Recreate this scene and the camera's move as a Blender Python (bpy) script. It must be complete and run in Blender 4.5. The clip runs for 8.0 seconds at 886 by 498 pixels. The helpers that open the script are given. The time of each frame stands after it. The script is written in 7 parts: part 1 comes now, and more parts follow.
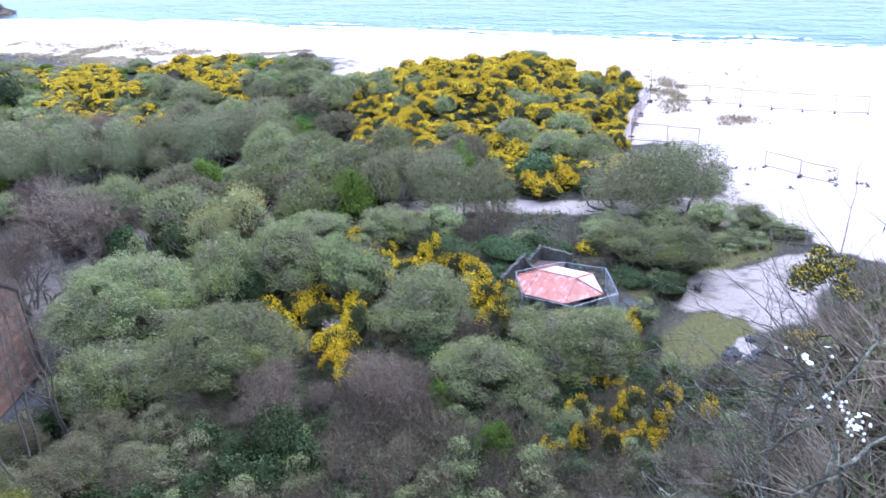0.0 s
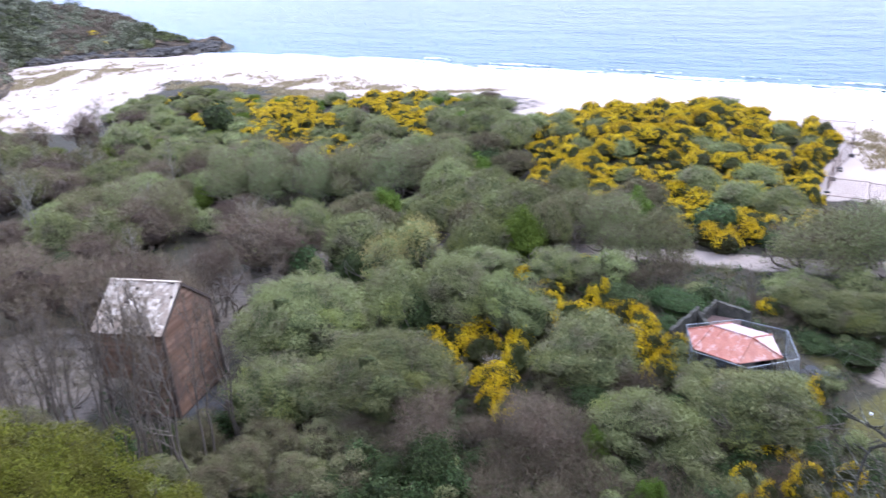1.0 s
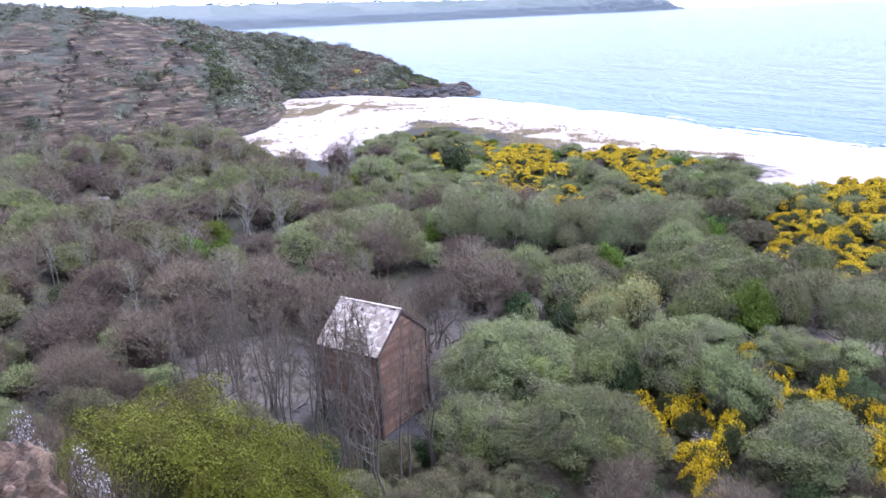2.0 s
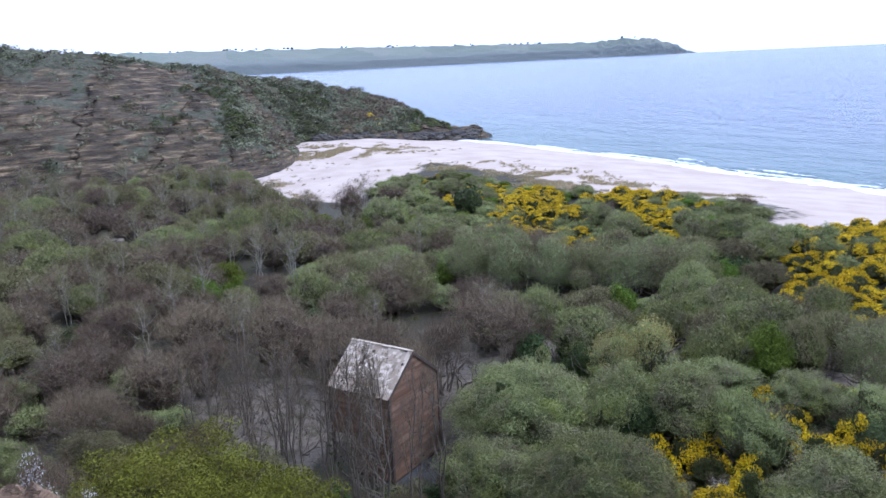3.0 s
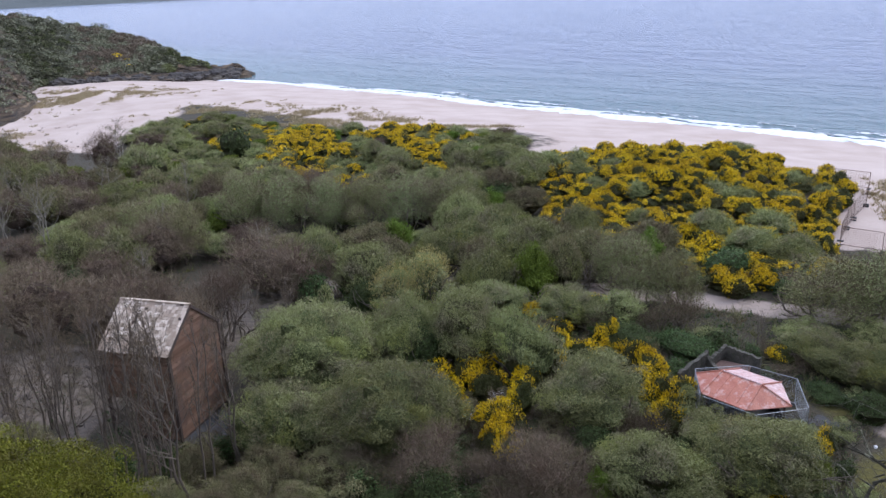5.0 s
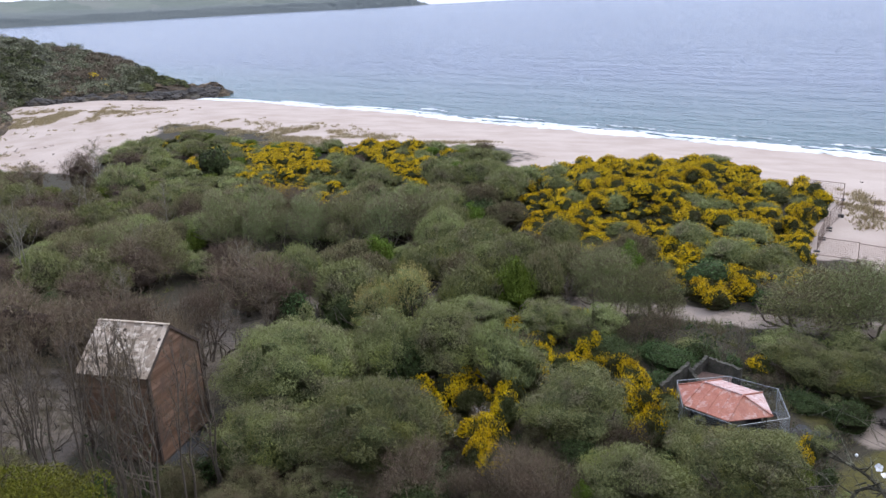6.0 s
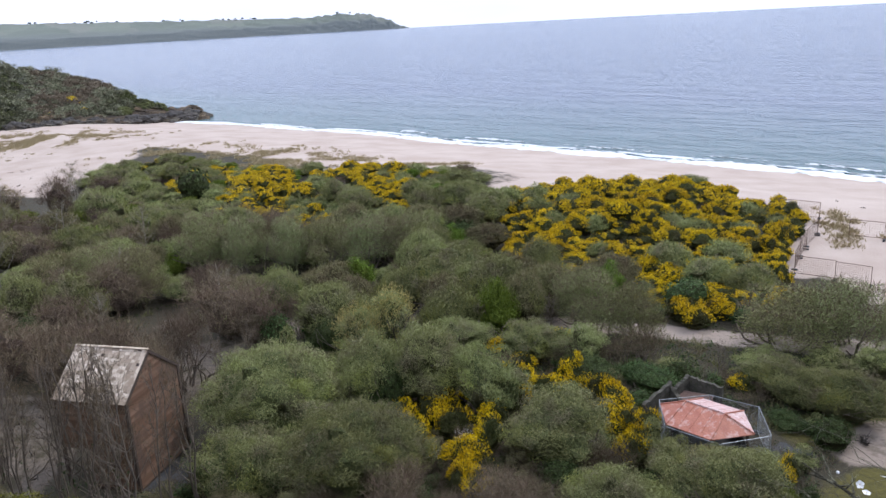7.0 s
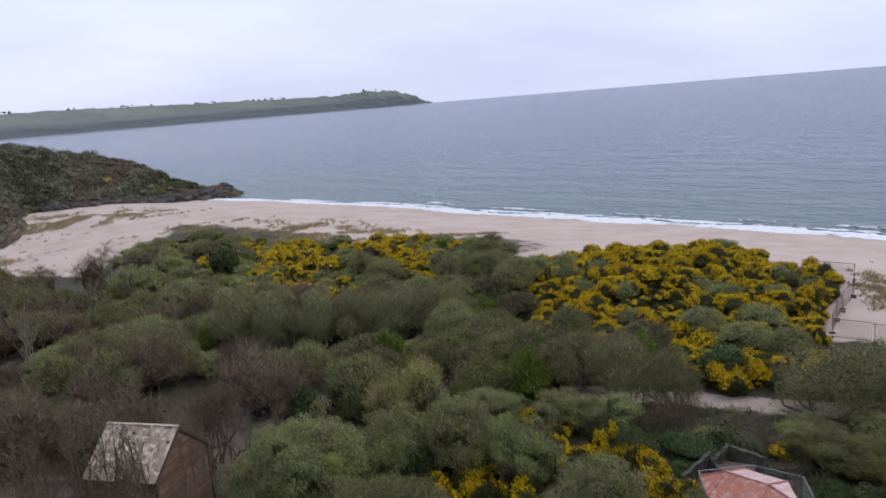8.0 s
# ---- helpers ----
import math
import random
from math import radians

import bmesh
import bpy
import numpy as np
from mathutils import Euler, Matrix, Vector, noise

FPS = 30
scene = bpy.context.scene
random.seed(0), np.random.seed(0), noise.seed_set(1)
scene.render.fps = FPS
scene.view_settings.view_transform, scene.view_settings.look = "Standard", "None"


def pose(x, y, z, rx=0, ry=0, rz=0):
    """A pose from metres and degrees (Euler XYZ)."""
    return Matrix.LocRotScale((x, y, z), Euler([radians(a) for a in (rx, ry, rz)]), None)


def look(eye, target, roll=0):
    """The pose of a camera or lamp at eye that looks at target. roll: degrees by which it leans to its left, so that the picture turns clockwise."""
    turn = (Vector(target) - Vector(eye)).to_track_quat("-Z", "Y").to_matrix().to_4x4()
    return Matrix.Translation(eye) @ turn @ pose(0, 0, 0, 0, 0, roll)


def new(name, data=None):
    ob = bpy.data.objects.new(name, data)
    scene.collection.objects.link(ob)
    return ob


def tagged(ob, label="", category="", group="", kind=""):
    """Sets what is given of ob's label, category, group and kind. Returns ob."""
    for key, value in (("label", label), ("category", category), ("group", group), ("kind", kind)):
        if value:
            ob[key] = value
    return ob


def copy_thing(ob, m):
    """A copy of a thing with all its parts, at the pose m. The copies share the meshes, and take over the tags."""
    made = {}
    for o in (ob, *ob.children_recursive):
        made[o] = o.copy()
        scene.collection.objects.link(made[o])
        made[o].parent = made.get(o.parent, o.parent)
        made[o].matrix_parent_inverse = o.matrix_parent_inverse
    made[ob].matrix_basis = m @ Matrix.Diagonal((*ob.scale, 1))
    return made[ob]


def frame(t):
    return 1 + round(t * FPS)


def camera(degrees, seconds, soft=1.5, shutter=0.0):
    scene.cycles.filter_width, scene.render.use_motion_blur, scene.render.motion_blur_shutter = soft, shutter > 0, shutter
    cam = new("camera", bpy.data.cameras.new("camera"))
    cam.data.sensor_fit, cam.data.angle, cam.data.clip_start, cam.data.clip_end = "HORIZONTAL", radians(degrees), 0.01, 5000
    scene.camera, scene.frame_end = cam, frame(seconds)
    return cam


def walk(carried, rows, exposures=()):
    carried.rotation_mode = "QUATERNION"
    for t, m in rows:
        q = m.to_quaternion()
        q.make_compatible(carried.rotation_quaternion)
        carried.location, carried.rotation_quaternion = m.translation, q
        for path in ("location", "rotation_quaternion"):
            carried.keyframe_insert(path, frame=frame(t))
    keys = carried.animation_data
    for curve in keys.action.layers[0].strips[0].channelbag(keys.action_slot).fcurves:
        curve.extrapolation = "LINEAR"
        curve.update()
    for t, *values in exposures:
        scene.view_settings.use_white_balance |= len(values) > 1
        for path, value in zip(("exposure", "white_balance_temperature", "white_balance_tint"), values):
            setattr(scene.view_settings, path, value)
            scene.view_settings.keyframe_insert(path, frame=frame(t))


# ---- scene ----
cam = camera(58.3, 8.0, soft=1.45, shutter=0.25)

EYE = (0.0, 0.0, 28.0)


def aim(t, yaw, pitch, roll, dx=0.0, dy=0.0, dz=0.0):
    """A row of the path: degrees to the left of +y, up, and roll."""
    a, b = radians(yaw), radians(pitch)
    eye = Vector(EYE) + Vector((dx, dy, dz))
    ahead = Vector((-math.sin(a) * math.cos(b), math.cos(a) * math.cos(b), math.sin(b)))
    return t, look(eye, eye + ahead, roll)


walk(cam, [
    aim(0.0, -10.80, -24.75, -4.38, -0.127, 0.098, 0.02),
    aim(0.5, -5.59, -22.73, -3.95, -0.07, 0.066, 0.03),
    aim(1.0, 2.16, -20.99, -4.79, 0.0, 0.02, 0.02),
    aim(1.5, 12.33, -18.92, -3.64),
    aim(2.0, 18.45, -16.44, -2.61),
    aim(2.2, 19.60, -15.61, -2.43),
    aim(2.7, 20.20, -13.90, -2.60),
    aim(3.3, 16.24, -13.13, -3.15),
    aim(3.5, 13.37, -13.41, -3.26),
    aim(4.0, 8.11, -15.07, -3.33),
    aim(4.5, 5.20, -16.90, -2.90),
    aim(4.7, 3.95, -17.98, -2.61),
    aim(5.2, 2.40, -18.60, -2.85),
    aim(5.8, 1.65, -18.04, -3.08),
    aim(6.0, 1.29, -17.48, -3.01),
    aim(6.5, 0.0, -16.76, -3.31),
    aim(7.0, -0.20, -16.01, -3.05),
    aim(7.5, -0.17, -14.73, -2.90),
    aim(8.0, 1.53, -10.81, -4.72),
], exposures=[
    (0.0, 1.38, 4950, 18), (0.5, 1.1, 5450, 16), (1.0, 1.1, 5450, 17), (2.2, 1.2, 5300, 24), (3.3, 0.36, 5400, 11), (4.5, 0.25, 5650, 16), (6.5, 0.3, 6200, 11), (7.5, 0.22, 6200, 12), (8.0, -0.32, 6350, 15)])

# ---- world and sun: a bright overcast sky ----
SUN_UP, SUN_ROUND = radians(48), radians(-60)
world = bpy.data.worlds.new("sky")
scene.world = world
world.use_nodes = True
wn, wl = world.node_tree.nodes, world.node_tree.links
sky = wn.new("ShaderNodeTexSky")
sky.sky_type, sky.sun_disc, sky.sun_elevation, sky.sun_rotation = "NISHITA", False, SUN_UP, SUN_ROUND
sky.air_density, sky.dust_density, sky.ozone_density = 1.0, 3.0, 1.0
cloud = wn.new("ShaderNodeTexNoise")
cloud.inputs["Scale"].default_value, cloud.inputs["Detail"].default_value = 2.2, 4
stretch = wn.new("ShaderNodeMapping")
stretch.inputs["Scale"].default_value = (1, 1, 4)
place = wn.new("ShaderNodeTexCoord")
wl.new(place.outputs["Generated"], stretch.inputs["Vector"])
wl.new(stretch.outputs["Vector"], cloud.inputs["Vector"])
cover = wn.new("ShaderNodeValToRGB")
cover.color_ramp.elements[0].color, cover.color_ramp.elements[1].color = (7.0, 7.7, 9.9, 1), (9.0, 9.7, 11.6, 1)
cover.color_ramp.elements[0].position, cover.color_ramp.elements[1].position = 0.35, 0.7
wl.new(cloud.outputs["Fac"], cover.inputs["Fac"])
haze = wn.new("ShaderNodeMix")
haze.data_type = "RGBA"
haze.inputs["Factor"].default_value = 0.85
wl.new(sky.outputs["Color"], haze.inputs["A"])
wl.new(cover.outputs["Color"], haze.inputs["B"])
wn["Background"].inputs["Strength"].default_value = 0.13
wl.new(haze.outputs["Result"], wn["Background"].inputs["Color"])

sun = new("sun", bpy.data.lights.new("sun", "SUN"))
sun.data.energy, sun.data.angle, sun.data.color = 1.5, radians(14), (1.0, 0.96, 0.9)
sun.matrix_world = look((0, 0, 100), (-100 * math.sin(SUN_ROUND) * -1, -100 * math.cos(SUN_ROUND), 100 - 100 * math.tan(SUN_UP)))


# ---- materials ----
def tree_of(name):
    m = bpy.data.materials.new(name)
    m.use_nodes = True
    return m, m.node_tree.nodes, m.node_tree.links, m.node_tree.nodes["Principled BSDF"]


def node(nodes, kind, **values):
    n = nodes.new(kind)
    for key, value in values.items():
        n.inputs[key.replace("_", " ")].default_value = value
    return n


def mixed(nodes, links, fac, a, b):
    m = nodes.new("ShaderNodeMix")
    m.data_type = "RGBA"
    for key, value in (("Factor", fac), ("A", a), ("B", b)):
        if isinstance(value, (float, int)):
            m.inputs[key].default_value = value
        elif isinstance(value, tuple):
            m.inputs[key].default_value = (*value, 1)
        else:
            links.new(value, m.inputs[key])
    return m.outputs["Result"]


def ramp(nodes, links, fac, *stops):
    r = nodes.new("ShaderNodeValToRGB")
    while len(r.color_ramp.elements) < len(stops):
        r.color_ramp.elements.new(0.5)
    for e, (at, colour) in zip(r.color_ramp.elements, stops):
        e.position, e.color = at, (*(colour if isinstance(colour, tuple) else (colour,) * 3), 1)
    links.new(fac, r.inputs["Fac"])
    return r.outputs["Color"]


def noise_of(nodes, links, scale, detail=4.0, space="Object", size=(1, 1, 1), rough=0.55):
    c = nodes.new("ShaderNodeTexCoord")
    mp = nodes.new("ShaderNodeMapping")
    mp.inputs["Scale"].default_value = size
    links.new(c.outputs[space], mp.inputs["Vector"])
    n = node(nodes, "ShaderNodeTexNoise", Scale=scale, Detail=detail, Roughness=rough)
    links.new(mp.outputs["Vector"], n.inputs["Vector"])
    return n.outputs["Fac"]


def bump_of(nodes, links, bsdf, height, strength=0.4, distance=0.05):
    b = node(nodes, "ShaderNodeBump", Strength=strength, Distance=distance)
    links.new(height, b.inputs["Height"])
    links.new(b.outputs["Normal"], bsdf.inputs["Normal"])


def surface(name, dark, light, scale=3.0, rough=0.8, metal=0.0, bump=0.3, fine=8.0, size=(1, 1, 1), stain=None, by_object=0.0):
    """A worn surface: two colours mixed at two scales, with fine relief."""
    m, n, l, b = tree_of(name)
    big = noise_of(n, l, scale, 3, size=size)
    small = noise_of(n, l, scale * fine, 5, size=size)
    col = mixed(n, l, ramp(n, l, big, (0.3, 0.0), (0.7, 1.0)), dark, light)
    grey = ramp(n, l, small, (0.25, 0.6), (0.75, 1.25))
    mul = n.new("ShaderNodeMix")
    mul.data_type, mul.blend_type = "RGBA", "MULTIPLY"
    mul.inputs["Factor"].default_value = 0.8
    l.new(col, mul.inputs["A"])
    l.new(grey, mul.inputs["B"])
    out = mul.outputs["Result"]
    if stain:
        out = mixed(n, l, ramp(n, l, noise_of(n, l, scale * 2.3, 6, rough=0.7), (0.52, 0.0), (0.62, 0.85)), out, stain)
    if by_object:
        info = n.new("ShaderNodeObjectInfo")
        hue = node(n, "ShaderNodeHueSaturation")
        r = n.new("ShaderNodeMapRange")
        r.inputs["To Min"].default_value, r.inputs["To Max"].default_value = 1 - by_object, 1 + by_object
        l.new(info.outputs["Random"], r.inputs["Value"])
        l.new(r.outputs["Result"], hue.inputs["Value"])
        l.new(out, hue.inputs["Color"])
        out = hue.outputs["Color"]
    l.new(out, b.inputs["Base Color"])
    b.inputs["Roughness"].default_value, b.inputs["Metallic"].default_value = rough, metal
    bump_of(n, l, b, small, bump)
    return m


def foliage(name, *colours, rough=0.6, spread=0.25, patch=0.5, other=None, fresh=None, hues=(0.474, 0.522)):
    """Leaves or twigs: each piece its own tone, patches over the crown, and each plant its own brightness."""
    m, n, l, b = tree_of(name)
    geo, info = n.new("ShaderNodeNewGeometry"), n.new("ShaderNodeObjectInfo")
    steps = [(i / max(1, len(colours) - 1), c) for i, c in enumerate(colours)]
    col = ramp(n, l, geo.outputs["Random Per Island"], *steps)
    if other:
        col = mixed(n, l, ramp(n, l, noise_of(n, l, patch, 3), (0.48, 0.0), (0.62, 0.9)), col, other)
    if fresh:
        col = mixed(n, l, ramp(n, l, noise_of(n, l, patch * 0.7, 2, size=(1.3, 1.0, 0.6)), (0.54, 0.0), (0.66, 0.75)), col, fresh)
    hue = node(n, "ShaderNodeHueSaturation")
    for source, socket, low, high in ((info.outputs["Random"], "Value", 1 - spread, 1 + spread), (info.outputs["Random"], "Hue", *hues)):
        r = n.new("ShaderNodeMapRange")
        r.inputs["To Min"].default_value, r.inputs["To Max"].default_value = low, high
        l.new(source, r.inputs["Value"])
        l.new(r.outputs["Result"], hue.inputs[socket])
    l.new(col, hue.inputs["Color"])
    l.new(hue.outputs["Color"], b.inputs["Base Color"])
    b.inputs["Roughness"].default_value = rough
    b.inputs["Specular IOR Level"].default_value = 0.08
    return m


LEAF = {
    "willow": foliage("sallow_leaf", (0.18, 0.196, 0.074), (0.222, 0.24, 0.093), (0.27, 0.288, 0.12), spread=0.26, hues=(0.482, 0.508), other=(0.225, 0.20, 0.118), fresh=(0.24, 0.27, 0.066)),
    "brown": foliage("opening_bud", (0.115, 0.108, 0.05), (0.175, 0.164, 0.077), (0.25, 0.236, 0.115), spread=0.2, hues=(0.486, 0.512), other=(0.195, 0.155, 0.09), fresh=(0.185, 0.195, 0.056)),
    "lime": foliage("spring_leaf", (0.075, 0.108, 0.014), (0.12, 0.165, 0.022), (0.175, 0.22, 0.036), spread=0.15),
    "olive": foliage("young_leaf", (0.085, 0.095, 0.011), (0.14, 0.147, 0.016), (0.205, 0.2, 0.024), patch=0.8, spread=0.1, hues=(0.49, 0.505), other=(0.12, 0.108, 0.022)),
    "dark": foliage("evergreen_leaf", (0.03, 0.052, 0.016), (0.055, 0.084, 0.026), (0.092, 0.12, 0.042)),
    "gorse": foliage("gorse_spine", (0.035, 0.042, 0.014), (0.062, 0.068, 0.024), (0.095, 0.095, 0.04)),
    "flower": foliage("gorse_flower", (0.44, 0.29, 0.004), (0.64, 0.44, 0.005), (0.82, 0.60, 0.008), spread=0.1, hues=(0.494, 0.503)),
    "catkin": foliage("catkin", (0.32, 0.265, 0.085), (0.45, 0.375, 0.135), (0.56, 0.475, 0.20), spread=0.1, hues=(0.49, 0.505)),
    "white": foliage("white_blossom", (0.66, 0.64, 0.60), (0.8, 0.79, 0.78), spread=0.05),
    "heath": foliage("grey_scrub_leaf", (0.085, 0.092, 0.05), (0.165, 0.168, 0.10), (0.275, 0.27, 0.185), spread=0.08, hues=(0.494, 0.504)),
    "low_scrub": foliage("low_scrub_leaf", (0.04, 0.043, 0.024), (0.074, 0.074, 0.042), (0.112, 0.108, 0.064), spread=0.08, hues=(0.494, 0.504)),
    "bracken": foliage("dead_bracken", (0.085, 0.066, 0.045), (0.13, 0.10, 0.068), (0.18, 0.145, 0.10), spread=0.08, hues=(0.494, 0.504)),
    "twig": foliage("bare_twig", (0.112, 0.083, 0.055), (0.168, 0.127, 0.085), (0.242, 0.188, 0.13), other=(0.165, 0.112, 0.082), hues=(0.49, 0.512)),
    "dark_twig": foliage("dark_stem_twig", (0.075, 0.057, 0.037), (0.125, 0.095, 0.06), (0.20, 0.155, 0.10), hues=(0.495, 0.508)),
    "moss": foliage("mossy_twig_leaf", (0.062, 0.07, 0.024), (0.105, 0.11, 0.04), (0.16, 0.16, 0.066), spread=0.1),
    "grey_willow": foliage("grey_willow_leaf", (0.16, 0.175, 0.068), (0.24, 0.26, 0.105), (0.34, 0.36, 0.16), spread=0.12),
    # far trees: sea haze is mixed into the leaf colour, grey-blue and pale
    "hazy": foliage("haze_paled_tree_leaf", (0.13, 0.145, 0.145), (0.175, 0.19, 0.185), spread=0.05),
    "ivy": foliage("ivy_leaf", (0.018, 0.035, 0.012), (0.04, 0.06, 0.02), (0.06, 0.085, 0.03)),
}


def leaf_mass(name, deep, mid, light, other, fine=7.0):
    """A closed mass of fine leaves and twigs: shade painted as dark gaps between bright leaf tips, and patches of
    another tone.
    """
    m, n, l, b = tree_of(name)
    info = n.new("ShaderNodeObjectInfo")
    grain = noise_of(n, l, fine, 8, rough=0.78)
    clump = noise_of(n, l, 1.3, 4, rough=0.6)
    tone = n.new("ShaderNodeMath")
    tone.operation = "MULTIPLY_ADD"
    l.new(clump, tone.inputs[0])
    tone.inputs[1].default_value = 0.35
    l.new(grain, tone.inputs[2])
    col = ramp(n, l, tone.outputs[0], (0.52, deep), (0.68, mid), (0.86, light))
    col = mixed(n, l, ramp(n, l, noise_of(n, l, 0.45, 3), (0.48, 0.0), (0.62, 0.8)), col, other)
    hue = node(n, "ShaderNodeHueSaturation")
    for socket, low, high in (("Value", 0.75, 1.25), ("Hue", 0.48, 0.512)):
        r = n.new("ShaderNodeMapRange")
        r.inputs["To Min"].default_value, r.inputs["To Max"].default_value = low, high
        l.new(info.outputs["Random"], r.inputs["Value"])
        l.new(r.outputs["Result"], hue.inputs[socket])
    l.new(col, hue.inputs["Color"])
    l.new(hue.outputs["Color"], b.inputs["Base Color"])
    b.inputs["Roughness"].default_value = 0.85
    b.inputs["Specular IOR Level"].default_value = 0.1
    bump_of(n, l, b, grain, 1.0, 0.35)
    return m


# darker than the leaves outside: the crown's inner shade is put into these colours
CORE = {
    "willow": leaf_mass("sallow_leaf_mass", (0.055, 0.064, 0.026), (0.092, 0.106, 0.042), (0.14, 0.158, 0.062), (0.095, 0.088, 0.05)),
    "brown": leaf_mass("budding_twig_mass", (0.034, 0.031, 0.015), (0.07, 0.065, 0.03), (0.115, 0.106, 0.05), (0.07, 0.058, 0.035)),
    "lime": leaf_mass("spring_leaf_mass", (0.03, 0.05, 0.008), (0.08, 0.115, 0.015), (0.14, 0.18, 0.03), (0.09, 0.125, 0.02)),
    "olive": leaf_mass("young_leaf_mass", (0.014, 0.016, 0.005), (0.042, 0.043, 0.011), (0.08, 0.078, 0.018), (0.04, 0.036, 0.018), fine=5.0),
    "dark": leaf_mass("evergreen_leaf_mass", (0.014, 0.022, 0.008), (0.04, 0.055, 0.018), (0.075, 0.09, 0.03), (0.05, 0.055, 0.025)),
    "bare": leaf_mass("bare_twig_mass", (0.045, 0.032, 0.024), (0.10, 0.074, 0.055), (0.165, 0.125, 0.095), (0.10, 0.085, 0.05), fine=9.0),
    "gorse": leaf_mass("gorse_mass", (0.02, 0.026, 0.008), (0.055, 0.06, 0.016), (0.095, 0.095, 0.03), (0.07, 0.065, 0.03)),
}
BARK = surface("grey_bark", (0.08, 0.062, 0.047), (0.21, 0.17, 0.13), 4.0, 0.9, bump=0.7, size=(1, 1, 0.25))
LICHEN_BARK = surface("lichened_bark", (0.05, 0.044, 0.026), (0.12, 0.108, 0.068), 9.0, 0.9, bump=0.7, stain=(0.27, 0.265, 0.175))
PALE_BARK = surface("pale_birch_bark", (0.16, 0.14, 0.11), (0.40, 0.36, 0.29), 3.0, 0.85, bump=0.4, size=(1, 1, 0.4))
TIMBER = surface("dark_timber", (0.05, 0.034, 0.026), (0.09, 0.06, 0.045), 2.0, 0.8)
RED_TIN = surface("faded_red_sheet", (0.36, 0.115, 0.07), (0.46, 0.185, 0.12), 0.8, 0.6, bump=0.2, fine=10, size=(2.2, 1, 1), stain=(0.52, 0.34, 0.29))
PALE_TIN = surface("bleached_pink_sheet", (0.52, 0.29, 0.25), (0.76, 0.62, 0.60), 1.3, 0.5, bump=0.2, fine=6, size=(1, 2.5, 1), stain=(0.45, 0.18, 0.13))
GALV = surface("galvanised_steel", (0.33, 0.35, 0.37), (0.48, 0.5, 0.52), 6.0, 0.45, 0.6, bump=0.1)
RUST = surface("rusted_steel", (0.12, 0.07, 0.05), (0.24, 0.17, 0.13), 5.0, 0.8, 0.2)
BLOCK = surface("mossy_block_wall", (0.04, 0.037, 0.028), (0.115, 0.103, 0.08), 2.2, 0.9, bump=0.8, stain=(0.045, 0.05, 0.022))
# near-black colour stands in for the shade beneath the kiosk roof
SHADOW_WALL = surface("roof_shade_panel", (0.03, 0.026, 0.024), (0.06, 0.05, 0.045), 2.0, 0.8)
CONCRETE = surface("grey_gravel_pad", (0.04, 0.041, 0.042), (0.08, 0.08, 0.08), 1.2, 0.9, bump=0.5)
PINK_ROCK = surface("pink_broken_rock", (0.06, 0.036, 0.02), (0.30, 0.195, 0.12), 1.6, 0.9, bump=1.0, size=(1, 1, 3.5), stain=(0.055, 0.04, 0.024))
FOAM = surface("sea_foam", (0.62, 0.66, 0.68), (0.84, 0.86, 0.87), 0.8, 0.6, bump=0.6)
DRY_GRASS = foliage("dry_marram", (0.27, 0.215, 0.12), (0.41, 0.335, 0.20), (0.34, 0.29, 0.16), spread=0.05, hues=(0.494, 0.5))
WRACK = surface("dried_seaweed", (0.04, 0.033, 0.026), (0.09, 0.075, 0.06), 2.0, 0.9)


